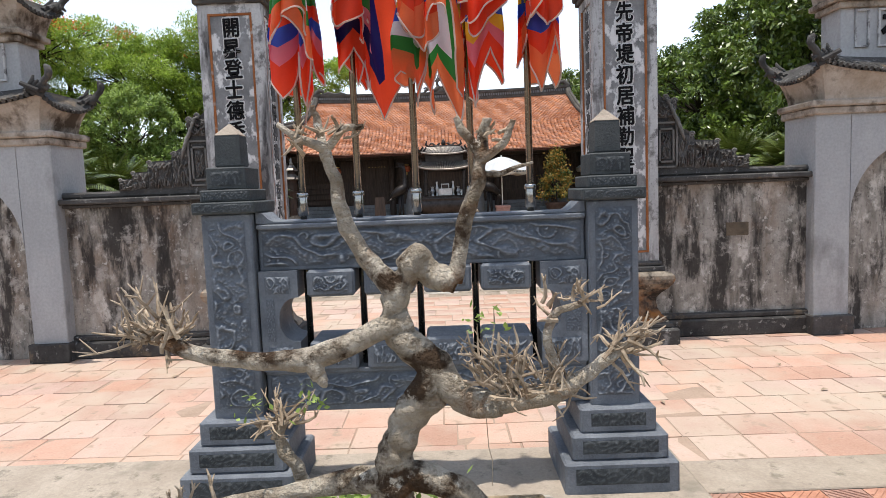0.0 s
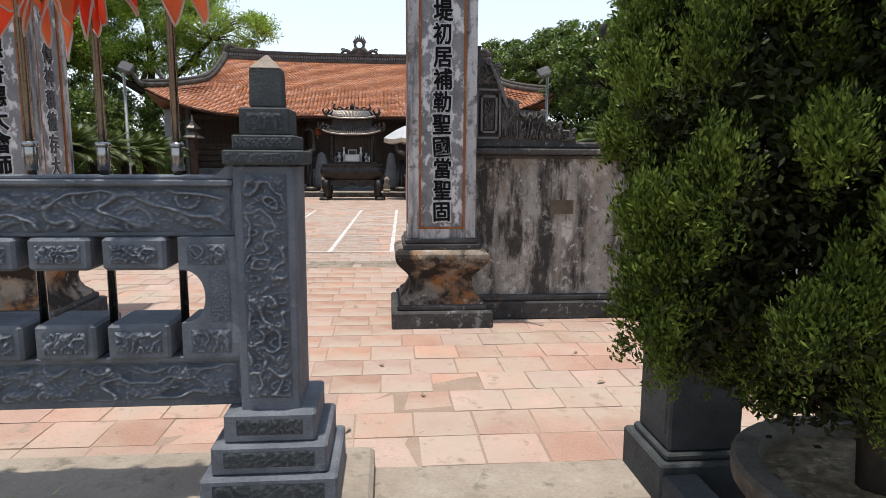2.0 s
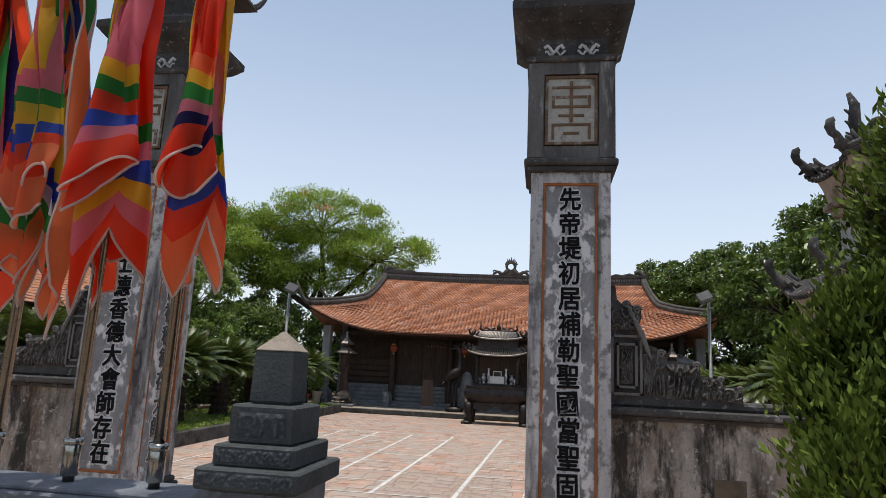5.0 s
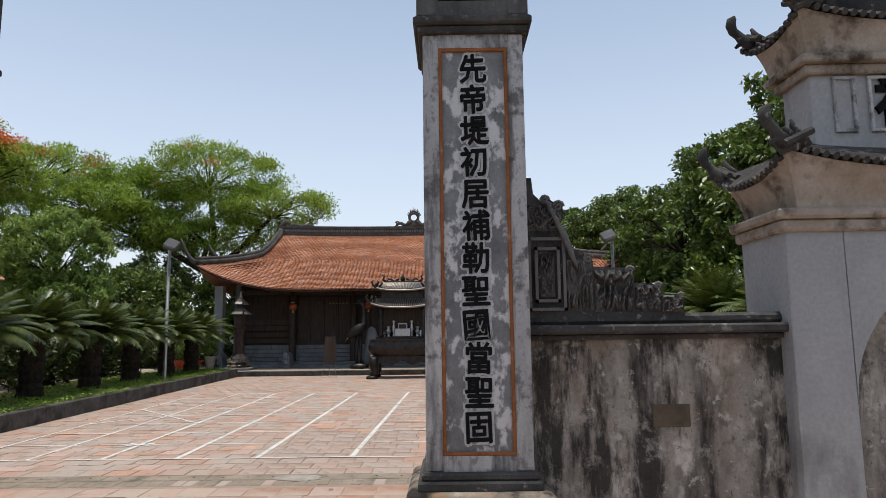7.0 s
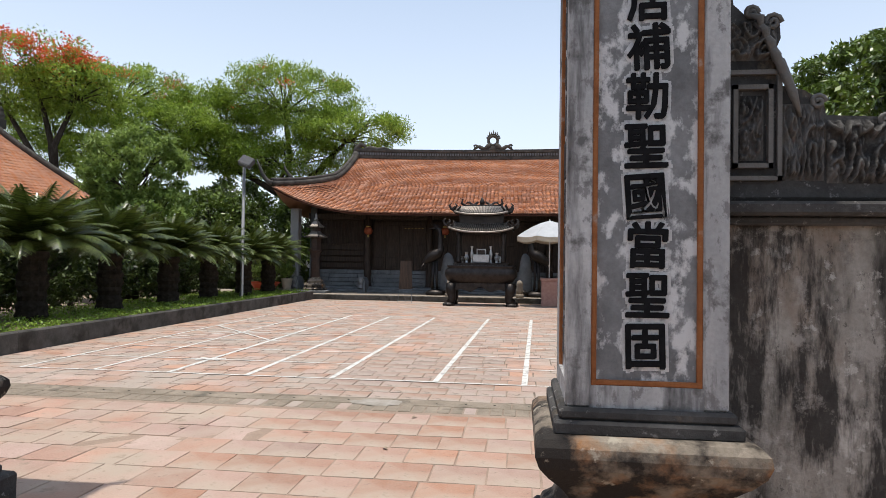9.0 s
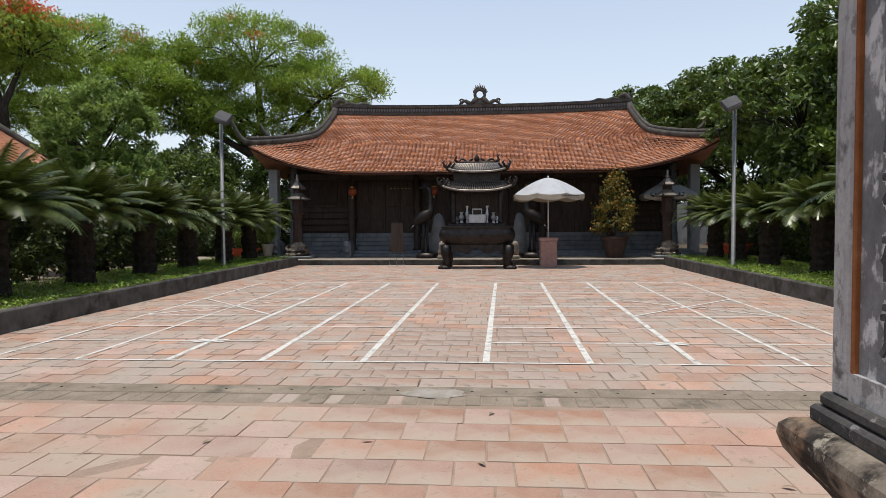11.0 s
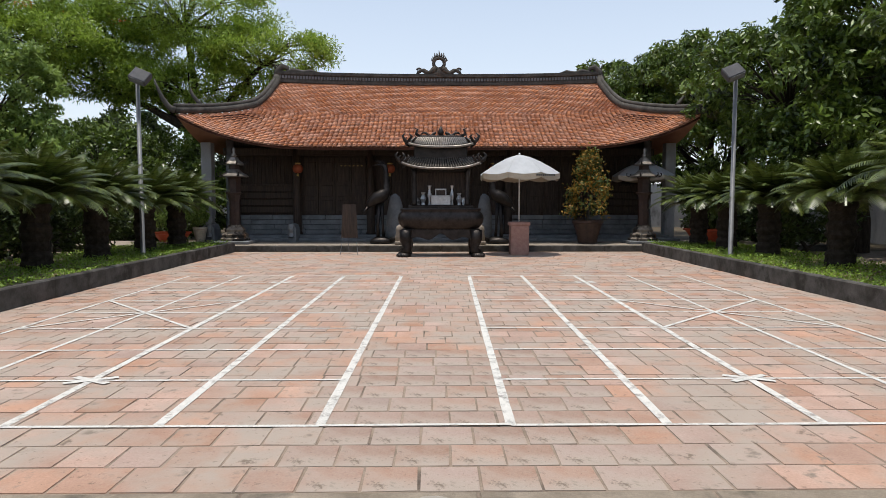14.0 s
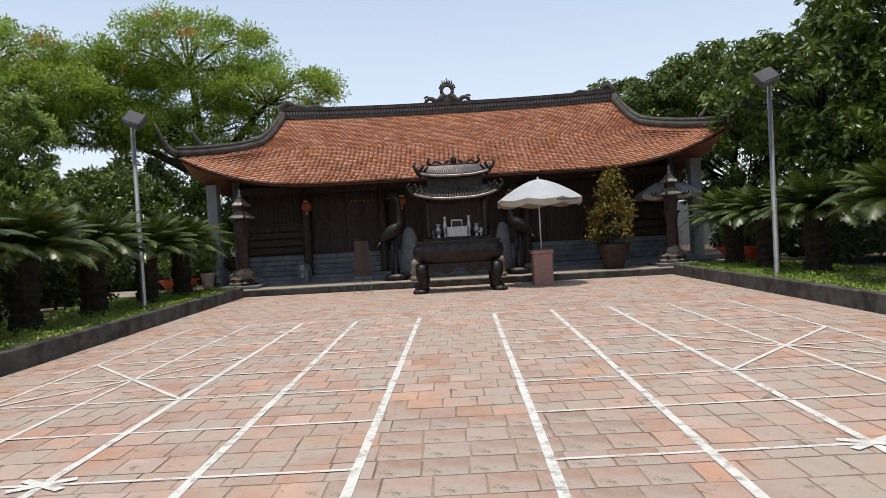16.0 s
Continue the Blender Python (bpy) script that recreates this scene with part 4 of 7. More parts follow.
    eave(3.00, 0.27, W - 0.27, y0 + 0.08, y1 - 0.08, 0.10, 0.08)
    rid = bx(Mesh(), 0.5, W - 0.5, y0 + 0.20, y1 - 0.20, 3.30, 3.48)
    part("ridge", rid, M_MOULD, g)
    for sx, a in ((1, 0.40), (-1, W - 0.40)):
        orn = Mesh()
        yc = (y0 + y1) / 2
        orn.tube([(X(a) + s * sx * 0.12, yc, 3.44), (X(a) + s * sx * 0.05, yc, 3.50), (X(a) - s * sx * 0.02, yc, 3.62), (X(a) - s * sx * 0.01, yc, 3.76), (X(a) - s * sx * 0.05, yc, 3.86)], [0.07, 0.06, 0.05, 0.04, 0.018], 8)
        orn.tube([(X(a) + s * sx * (0.16 + 0.06 * math.cos(k * 0.55)), yc, 3.58 + 0.06 * math.sin(k * 0.55)) for k in range(10)], [0.035] * 8 + [0.025, 0.012], 7)
        for k in range(3):
            orn.tube([(X(a) - s * sx * 0.01, yc, 3.50 + 0.09 * k), (X(a) - s * sx * 0.09, yc, 3.55 + 0.09 * k)], [0.03, 0.006], 6)
        part("ridge_dragon", orn, M_MOULD, g, "black curled ridge finial", smooth=True)
    return g


pillar("gate_pillar", 1.72, "先帝堤初居補勒聖國當聖固", "啟祥開運神功人國庚神敬意", -1)
pillar("gate_pillar", -1.94, "開昇登士德香德大會師存在", "和尚武德傳神積德存大師意", 1)
shoulder("wall_shoulder", 2.02, 1)
shoulder("wall_shoulder", -2.24, -1)
M_PATCH = surface("cement repair", (0.10, 0.078, 0.055), (0.16, 0.125, 0.09), 6, 0.95, 0.4, 50, stain=(0.07, 0.055, 0.04), stain_scale=5)
yard_wall("wall_east", 2.02, 3.57)
yard_wall("wall_west", -3.79, -2.24)
side_gate("side_gate", 3.53, 1)
side_gate("side_gate", -3.75, -1)
yard_wall("wall_far_east", 5.60, 16.0)
yard_wall("wall_far_west", -16.0, -5.82)
spot = part("plaster_patch", Mesh().cham(2.745, 6.263, 0.955, 2.965, 6.275, 1.085, 0.004), M_PATCH)
tagged(spot, "brown cement repair patch on the yard wall", "wall patch", kind="structure")



# ---- the temple hall ----
def roof_edge(v):
    """Half length of the front slope at v from ridge (0) to eave (1)."""
    return 6.05 + (0.50 * v if v < 0.5 else 0.25 + 1.72 * ((v - 0.5) / 0.5) ** 1.1)


def slope_point(u, v, ridge_y=31.1, eave_y=26.4, ridge_z=5.82, eave_z=3.12):
    """A place on the front slope; u runs -1 to 1 along it."""
    w = roof_edge(v)
    y = ridge_y + (eave_y - ridge_y) * v
    z = ridge_z + (eave_z - ridge_z) * (v ** 0.93)
    z += 0.98 * max(0.0, abs(u) - 0.45) ** 2.6 / (0.55 ** 2.6) * max(0.0, v - 0.25) ** 1.6 / (0.75 ** 1.6)
    z += 0.10 * abs(u) ** 2 * (1 - v)
    return Vector((u * w, y, z))


temple = thing("temple", (0, 0, 0), "low wooden temple hall with sweeping orange roof and dark ridge", "temple")
deck = Mesh()
deck.grid(lambda u, v: tuple(slope_point(2 * u - 1, v) - Vector((0, 0, 0.03))), 60, 24)
deck.grid(lambda u, v: tuple(Vector((1, -1, 1)) * (slope_point(2 * u - 1, 1 - v) - Vector((0, 31.1, 0.03))) + Vector((0, 31.1, 0))), 40, 12)
for s in (-1, 1):
    deck.grid(lambda u, v: tuple(slope_point(s, 0.45 + 0.55 * v).lerp(Vector((1, -1, 1)) * (slope_point(s, 0.45 + 0.55 * v) - Vector((0, 31.1, 0))) + Vector((0, 31.1, 0)), u)
                                 - Vector((0, 0, 0.03 + 0.9 * v * (1 - abs(2 * u - 1) ** 2.5)))), 30, 8)
    deck.add([(s * 6.15, 29.0, 4.6), (s * 6.15, 33.2, 4.6), (s * 6.05, 31.1, 5.8)], [(0, 1, 2) if s > 0 else (2, 1, 0)])
roof = part("roof", deck, M_ROOF, temple, "sweeping orange clay tile roof", smooth=True)
tiles = Mesh()
rt = random.Random(5)
rows = 46
for r in range(rows):
    v0, v1 = r / rows, (r + 1.25) / rows
    half = roof_edge(v1)
    n = int(2 * half / 0.15)
    for k in range(n):
        ua, ub = 2 * (k + 0.04 + 0.5 * (r % 2) * 0.999) / n - 1, 2 * (k + 0.96 + 0.5 * (r % 2)) / n - 1
        if ub > 1.0:
            ub = 1.0
        if ub - ua < 0.004:
            continue
        um = (ua + ub) / 2
        l = rt.uniform(0.010, 0.026)
        a, b = slope_point(ua, v0), slope_point(ub, v0)
        c, d, e = slope_point(ub, v1 - 0.35 / rows), slope_point(um, v1), slope_point(ua, v1 - 0.35 / rows)
        lift = Vector((0, -0.006, l + 0.016))
        tiles.add([tuple(p) for p in (a, b, c + lift, d + lift, e + lift)] + [tuple(p + lift - Vector((0, 0, 0.03))) for p in (c, d, e)],
                  [(4, 3, 2, 1, 0), (2, 3, 6, 5), (3, 4, 7, 6)])
part("tile", tiles, M_ROOF, roof, kind="stuff")
# ridge beam with a fretted band and hip ribs


def ridge_z(x):
    return 5.80 + 0.12 * (abs(x) / 6.1) ** 2.5


nseg = 24
rib = thing("ridge", (0, 0, 0), "dark plaster roof ridge", "")
rib.parent = temple
for dy, h0, h1 in ((0.11, 0.0, 0.10), (0.08, 0.10, 0.30), (0.13, 0.30, 0.37), (0.10, 0.37, 0.42)):
    course = Mesh()
    for k in range(nseg + 1):
        x = -6.15 + 12.3 * k / nseg
        course.v.extend([(x, 31.1 - dy, ridge_z(x) + h0), (x, 31.1 - dy, ridge_z(x) + h1), (x, 31.1 + dy, ridge_z(x) + h1), (x, 31.1 + dy, ridge_z(x) + h0)])
    for k in range(nseg):
        for q in range(4):
            course.f.append([4 * k + q, 4 * k + 4 + q, 4 * k + 4 + (q + 1) % 4, 4 * k + (q + 1) % 4])
            course.m.append(0)
    course.f += [[0, 1, 2, 3], [4 * nseg + 3, 4 * nseg + 2, 4 * nseg + 1, 4 * nseg]]
    course.m += [0, 0]
    part("ridge_course", course, M_RIDGE, rib)
fret = Mesh()
for k in range(110):
    x = -6.05 + 12.1 * k / 109
    z = ridge_z(x)
    fret.box(x - 0.03, 30.995, z + 0.15, x + 0.03, 31.03, z + 0.25)
part("fretwork", fret, M_STONE, rib, "pale pierced fret band", kind="stuff")
for s in (-1, 1):
    hip = Mesh()
    pts = [slope_point(s, v) + Vector((0, 0, 0.10)) for v in [k / 26 for k in range(27)]]
    pts[0].z += 0.12
    hip.tube([tuple(p) for p in pts], [0.15 - 0.002 * k for k in range(27)], 8)
    hip.tube([tuple(p + Vector((s * 0.02, 0, 0.14))) for p in pts], [0.075] * 27, 6)
    tip = pts[-1]
    hip.tube([tuple(tip + Vector((s * 0.10 * k, -0.05 * k, 0.035 * k * k))) for k in range(6)], [0.12, 0.10, 0.085, 0.07, 0.05, 0.02], 7)
    part("hip_rib", hip, M_RIDGE, temple, "dark curved hip rib", smooth=True)
    hook = Mesh()
    q = pts[22] + Vector((s * 0.05, 0, 0.15))
    hook.tube([tuple(q + Vector((s * (0.10 * math.sin(k * 0.5) + 0.05 * k), 0, 0.13 * k - 0.008 * k * k))) for k in range(8)], [0.08, 0.07, 0.06, 0.055, 0.05, 0.045, 0.03, 0.012], 7)
    part("hip_finial", hook, M_RIDGE, temple, smooth=True)
    # the ridge-end dragon
    dr = Mesh()
    ex = s * 6.0
    dr.tube([(ex + s * 0.1, 31.1, 6.05), (ex, 31.1, 6.35), (ex - s * 0.15, 31.1, 6.50), (ex - s * 0.32, 31.1, 6.45), (ex - s * 0.34, 31.1, 6.30)], [0.16, 0.14, 0.12, 0.09, 0.04], 8)
    dr.tube([(ex - s * 0.3, 31.1, 6.28), (ex - s * 0.6, 31.1, 6.36), (ex - s * 0.9, 31.1, 6.28), (ex - s * 1.2, 31.1, 6.34), (ex - s * 1.5, 31.1, 6.25)], [0.09, 0.085, 0.08, 0.06, 0.03], 7)
    for k in range(5):
        dr.tube([(ex - s * (0.1 * k - 0.1), 31.1, 6.4), (ex - s * (0.1 * k - 0.16), 31.1, 6.62 - 0.04 * k)], [0.05, 0.012], 6)
    part("ridge_dragon", dr, M_RIDGE, temple, "dark stucco ridge-end dragon", smooth=True)
disc = Mesh()
disc.tube([(0.20 * math.cos(a), 31.08, 6.62 + 0.20 * math.sin(a)) for a in [2 * math.pi * k / 24 for k in range(25)]], 0.065, 8)
for k in range(9):
    a = math.pi * (0.12 + 0.76 * k / 8)
    L = 0.40 if k % 2 == 0 else 0.34
    disc.tube([(0.24 * math.cos(a), 31.08, 6.62 + 0.24 * math.sin(a)), (0.30 * math.cos(a) + 0.02, 31.08, 6.62 + 0.33 * math.sin(a)),
               (0.30 * math.cos(a), 31.08, 6.62 + L * 1.12 * math.sin(a) + 0.03)], [0.05, 0.036, 0.008], 6)
for s in (-1, 1):
    disc.tube([(s * (0.12 + 0.09 * k), 31.08, 6.36 + 0.07 * math.cos(k * 1.1) - 0.01 * k) for k in range(9)], [0.12, 0.12, 0.10, 0.09, 0.09, 0.08, 0.07, 0.06, 0.03], 7)
    disc.tube([(s * (0.75 + 0.08 * math.cos(k * 0.8)), 31.08, 6.38 + 0.06 * math.sin(k * 0.8)) for k in range(8)], 0.04, 6)
disc.lathe([(0.30, 6.15), (0.24, 6.30), (0.14, 6.42), (0.10, 6.46)], 12, 0, 31.08, sx=1.0, sy=0.4)
part("sun_disc", disc, M_RIDGE, temple, "dark flaming disc on the ridge", smooth=True)
# under the eaves: rafters and fascia
eav = Mesh()
for k in range(90):
    u = -0.97 + 1.94 * k / 89
    p0, p1 = slope_point(u, 0.985) - Vector((0, 0, 0.05)), slope_point(u * 0.93, 0.50) - Vector((0, 0, 0.06))
    eav.tube([tuple(p0), tuple(p1)], 0.03, 4)
eav.grid(lambda u, v: tuple(slope_point(2 * u - 1, 0.99) - Vector((0, 0.02 * v, 0.02 + 0.11 * v))), 60, 1)
part("rafter", eav, M_EAVE, temple, "red brown rafter ends under the eave", kind="stuff")
# body
body = Mesh()
body.box(-7.3, 28.95, 0.3, 7.3, 34.0, 3.9)
part("wall", body, M_WOOD, temple, "dark timber hall wall")
plat = Mesh().cham(-7.7, 28.0, Z0, 7.7, 34.2, 0.33, 0.02)
part("platform", plat, M_STONE, temple, "grey stone platform")
rb = random.Random(9)
for r in range(4):
    x = -7.35
    z0, z1 = 0.335 + 0.165 * r, 0.33 + 0.165 * (r + 1)
    while x < 7.35:
        w = min(rb.uniform(0.75, 1.25), 7.36 - x)
        if not (-0.9 < x + w / 2 < 0.9):
            blk = part("stone_block", Mesh().cham(x + 0.004, 28.72 + 0.03 * r, z0, x + w - 0.004, 28.96, z1 - 0.006, 0.012), M_STONE, temple)
        x += w
for x in (-7.1, -4.85, -2.35, 2.35, 4.85, 7.1):
    part("column", Mesh().lathe([(0.19, 0.33), (0.15, 0.42), (0.14, 0.46), (0.145, 1.8), (0.13, 3.5)], 16, x, 28.6), M_WOOD if abs(x) < 7 else M_STONE, temple, smooth=True)
for s in (-1, 1):
    part("end_pillar", Mesh().cham(s * 7.75 - 0.17, 28.15, 0.0, s * 7.75 + 0.17, 28.5, 3.4, 0.015), M_GATE, temple, "whitewashed square corner pillar")
bays = [(-7.0, -4.9), (-4.75, -2.45), (-2.2, 2.2), (2.45, 4.75), (4.9, 7.0)]
for i, (xa, xb) in enumerate(bays):
    if i in (0, 4):
        n = 16
        for k in range(n):
            x = xa + (xb - xa) * (k + 0.5) / n
            part("window_bar", Mesh().lathe([(0.022, 2.0), (0.022, 2.95)], 8, x, 28.9), M_WOOD, temple)
        for z in (1.05, 1.30, 1.55, 1.78):
            part("plank", Mesh().cham(xa, 28.86, z, xb, 28.955, z + 0.22, 0.02), M_WOOD, temple)
        part("rail", Mesh().cham(xa, 28.80, 1.98, xb, 28.955, 2.06, 0.01), M_WOOD, temple)
    else:
        n = 4 if i != 2 else 8
        for k in range(n):
            x0, x1 = xa + (xb - xa) * k / n + 0.01, xa + (xb - xa) * (k + 1) / n - 0.01
            z0 = 1.0 if i != 2 else 0.45
            dm = Mesh().cham(x0, 28.90, z0, x1, 28.955, 2.95, 0.006)
            for q0, q1 in ((z0 + 0.12, z0 + 0.5), (z0 + 0.62, 2.0), (2.12, 2.8)):
                dm.cham(x0 + 0.07, 28.885, q0, x1 - 0.07, 28.905, q1, 0.012)
            part("door", dm, M_WOOD, temple, "dark panelled wooden door leaf")
part("beam", Mesh().cham(-7.3, 28.5, 3.0, 7.3, 28.72, 3.25, 0.02), M_WOOD, temple)
for a in (-1, 1):
    ln_m = Mesh()
    for k in range(6):
        ln_m.box(a * 3.0 - 0.4 + 0.14 * k, 28.87, 2.66, a * 3.0 - 0.35 + 0.14 * k, 28.90, 2.69)
    part("inscription_marks", ln_m, M_GOLD, temple)

# ---- terrace in front of the temple, planters, left hall ----
terr = thing("terrace", (0, 0, 0), "low paved terrace with a dark kerb before the temple", "terrace", kind="structure")
part("terrace_top", Mesh().box(-12, 25.50, Z0, 12, 28.1, 0.135), M_CONC, terr)
n = 20
for k in range(n):
    x0, x1 = -12 + 24 * k / n, -12 + 24 * (k + 1) / n
    part("kerb_stone", Mesh().cham(x0 + 0.003, 25.33, Z0, x1 - 0.003, 25.52, 0.142, 0.015), M_KERB, terr)
part("step", Mesh().cham(-7.9, 27.55, 0.13, 7.9, 28.02, 0.24, 0.015), M_STONE, terr)


def planter(name, s, xa, xb, ya, yb):
    """A kerbed bed along the yard, its inner edge running from xa at ya to xb at yb."""
    p = thing(name, (0, 0, 0), "long planting bed with a mossy concrete kerb and low green ground cover", "planting bed", kind="structure")
    n = 12
    for k in range(n):
        t0, t1 = k / n, (k + 1) / n
        x0, x1 = xa + (xb - xa) * t0, xa + (xb - xa) * t1
        y0, y1 = ya + (yb - ya) * t0, ya + (yb - ya) * t1 - 0.004
        w = 0.15 * s
        m = Mesh().add([(x0, y0, Z0), (x0 + w, y0, Z0), (x1 + w, y1, Z0), (x1, y1, Z0), (x0, y0, 0.24), (x0 + w, y0, 0.24), (x1 + w, y1, 0.24), (x1, y1, 0.24),
                        (x0 + w * 0.1, y0, 0.26), (x0 + w * .9, y0, 0.26), (x1 + w * .9, y1, 0.26), (x1 + w * .1, y1, 0.26)],
                       [(0, 1, 5, 4), (1, 2, 6, 5), (2, 3, 7, 6), (3, 0, 4, 7), (4, 5, 9, 8), (5, 6, 10, 9), (6, 7, 11, 10), (7, 4, 8, 11), (8, 9, 10, 11)])
        if s < 0:
            m.f = [f[::-1] for f in m.f]
        part("kerb_piece", m, M_KERB, p, "grey kerb stained black")
    xo = xa + s * 2.6
    part("end_kerb", Mesh().cham(min(xb, xo) - 0.0, yb - 0.004, Z0, max(xb, xo), yb + 0.15, 0.25, 0.01), M_KERB, p)
    part("soil", Mesh().add([(xa + 0.1 * s, ya, 0.20), (xo, ya, 0.20), (xo, yb, 0.20), (xb + 0.1 * s, yb, 0.20)], [(0, 1, 2, 3) if s > 0 else (3, 2, 1, 0)]), M_SOIL, p)
    rng = np.random.default_rng(11 if s > 0 else 12)
    cnt = 26000
    t = rng.random(cnt)
    y = ya + (yb - ya) * t
    x = xa + (xb - xa) * t + s * (0.08 + 2.4 * rng.random(cnt) ** 1.2)
    bumpy = np.array([noise.noise((a * 1.3, b * 1.3, 3.0)) for a, b in zip(x[::1], y[::1])])
    z = 0.22 + rng.random(cnt) * (0.09 + 0.07 * bumpy)
    part("ground_cover", leaf_cloud(np.stack([x, y, z], 1), 0.045, 0.03, rng, up=0.75), L_HEDGE, p, "bright green low ground cover", kind="stuff")
    return p



# ---- front strip, drain and painted board ----
strip = part("paving_strip", Mesh().cham(-9, 3.02, Z0 - 0.04, 9, 3.385, Z0 + 0.004, 0.006), M_CONC)
tagged(strip, "worn grey concrete strip before the tiled yard", "paving", kind="structure")
bed = part("garden_bed", Mesh().cham(-9, -3.0, Z0 - 0.04, 1.17, 3.42, 0.075, 0.02), M_CONC)
tagged(bed, "raised strip of dusty grey concrete and soil", "garden bed", kind="structure")
path = part("path", Mesh().box(1.175, -6, Z0 - 0.04, 9, 3.015, Z0 - 0.006), M_MORTAR)
tagged(path, "narrow path of ribbed red tiles", "path", kind="structure")
M_DRAIN = surface("grimy concrete", (0.20, 0.165, 0.125), (0.33, 0.275, 0.215), 3, 0.92, 0.4, 60, stain=(0.10, 0.088, 0.07), stain_scale=2.5, stain_at=0.55)
M_SPILL = surface("spilt lime mortar", (0.28, 0.25, 0.21), (0.40, 0.365, 0.32), 7, 0.92, 0.4, 60)
drain = thing("drain_cover", (0, 0, 0), "row of grey concrete drain slabs with small holes", "drain cover", kind="structure")
for k in range(10):
    x0 = -5.6 + 1.13 * k
    m = Mesh().cham(x0 + 0.006, 9.46, Z0 - 0.03, x0 + 1.122, 9.70, Z0 + 0.004, 0.006)
    slab = part("slab", m, M_DRAIN, drain)
    hm = Mesh()
    for q in range(4):
        hm.lathe([(0.013, Z0 + 0.0045), (0.013, Z0 + 0.0052)], 8, x0 + 0.16 + 0.27 * q, 9.58)
    part("drain_hole", hm, M_INK, slab)
blob = part("mortar_patch", Mesh().lathe([(0.17, Z0 + 0.003), (0.15, Z0 + 0.009), (0.09, Z0 + 0.013), (0.01, Z0 + 0.014)], 22, -0.1, 9.52), M_SPILL, drain, "pale smear of spilt mortar")
for v in blob.data.vertices:
    k = 1 + 0.5 * noise.noise((v.co.x * 9, v.co.y * 9, 2.0))
    v.co.x, v.co.y = -0.1 + (v.co.x + 0.1) * 1.5 * k, 9.52 + (v.co.y - 9.52) * 0.75 * k
rb2 = random.Random(4)
eb = thing("brick_edging", (0, 0, 0), "row of narrow bricks set on edge beside the drain", "brick edging", kind="structure")
for k in range(98):
    x0 = -5.8 + 0.117 * k
    part("brick", Mesh().cham(x0 + 0.004, 9.21, Z0 - 0.03, x0 + 0.113, 9.45, Z0 + rb2.uniform(-0.003, 0.004), 0.005), M_DRAIN if rb2.random() < 0.93 else M_TILE, eb)

board = thing("painted_board", (0, 0, 0), "worn white painted human chess board lines on the yard tiles", "floor marking", kind="structure")
YN, YF, ZP = 10.62, 18.95, Z0 + 0.0055
near = [-4.72, -3.78, -2.83, -1.88, -0.875, 0.315, 1.30, 2.29, 3.28, 4.28]
far = [-4.86, -3.86, -2.88, -1.90, -0.80, 0.50, 1.51, 2.53, 3.56, 4.62]


laid = itertools.count()


def stripe(xa, ya, xb, yb, w):
    lift = ZP + 0.00012 * (next(laid) % 40)
    d = Vector((xb - xa, yb - ya, 0)).normalized()
    s = Vector((-d.y, d.x, 0)) * (w / 2)
    m = Mesh()
    n = max(1, int((Vector((xb - xa, yb - ya, 0))).length / 0.2))
    a, b = Vector((xa, ya, lift)), Vector((xb, yb, lift))

    def at(u, v):
        p = a.lerp(b, u) + s * ((2 * v - 1) * (1 + 0.15 * noise.noise((u * n * 1.7, v * 9, xa + ya))))
        return tuple(p)
    part("painted_line", m.grid(at, n, 1), M_LINE, board)


def at_line(i, t):
    return near[i] + (far[i] - near[i]) * t


for i in range(10):
    stripe(near[i], YN, far[i], YF, 0.066 if 1 < i < 8 else 0.046)
for j in range(9):
    t = j / 8
    y = YN + (YF - YN) * t
    stripe(at_line(0, t), y, at_line(4, t), y, 0.036)
    stripe(at_line(5, t), y, at_line(9, t), y, 0.036)
stripe(at_line(4, 0), YN, at_line(5, 0), YN + 0.01, 0.035)
for i0, i1 in ((0, 2), (7, 9)):
    for a, b in ((3, 5), (5, 3)):
        stripe(at_line(i0, a / 8), YN + (YF - YN) * a / 8, at_line(i1, b / 8), YN + (YF - YN) * b / 8, 0.045)
for i in (2, 7):
    for j in (1, 7):
        x, y = at_line(i, j / 8), YN + (YF - YN) * j / 8
        stripe(x - 0.17, y - 0.09, x + 0.17, y + 0.09, 0.06)
        stripe(x - 0.17, y + 0.09, x + 0.17, y - 0.09, 0.06)

# ribbed red tiles of the path, and the dark kerb beside it
M_RIB = surface("ribbed red tile", (0.34, 0.17, 0.12), (0.48, 0.27, 0.19), 6, 0.85, 0.3, 70, piece=0.15, stain=(0.24, 0.19, 0.15), stain_scale=2.5, stain_at=0.56)
rib_meshes = []
for flip in (0, 1):
    m = Mesh().box(-0.097, -0.097, -0.02, 0.097, 0.097, -0.004)
    for k in range(-4, 5):
        c = k * 0.040
        a, b = max(-0.09, -0.09 + c), min(0.09, 0.09 + c)
        if b - a > 0.02:
            p, q = (a, a - c), (b, b - c)
            if flip:
                p, q = (-p[0], p[1]), (-q[0], q[1])
            m.tube([(p[0], p[1], -0.004), (q[0], q[1], -0.004)], 0.0075, 4)
    rib_meshes.append(m.data("path_tile", M_RIB))
for i in range(6):
    for j in range(12):
        ob = new("path_tile", rib_meshes[(i + j) % 2])
        ob.parent = path
        ob.location = (1.28 + 0.2 * i, 2.91 - 0.2 * j, Z0 + 0.004)
dk = part("kerb", Mesh().cham(2.40, -2.0, Z0 - 0.03, 2.56, 2.93, 0.13, 0.012), M_BLUE_D)
tagged(dk, "dark stone kerb along the path", "kerb", kind="structure")


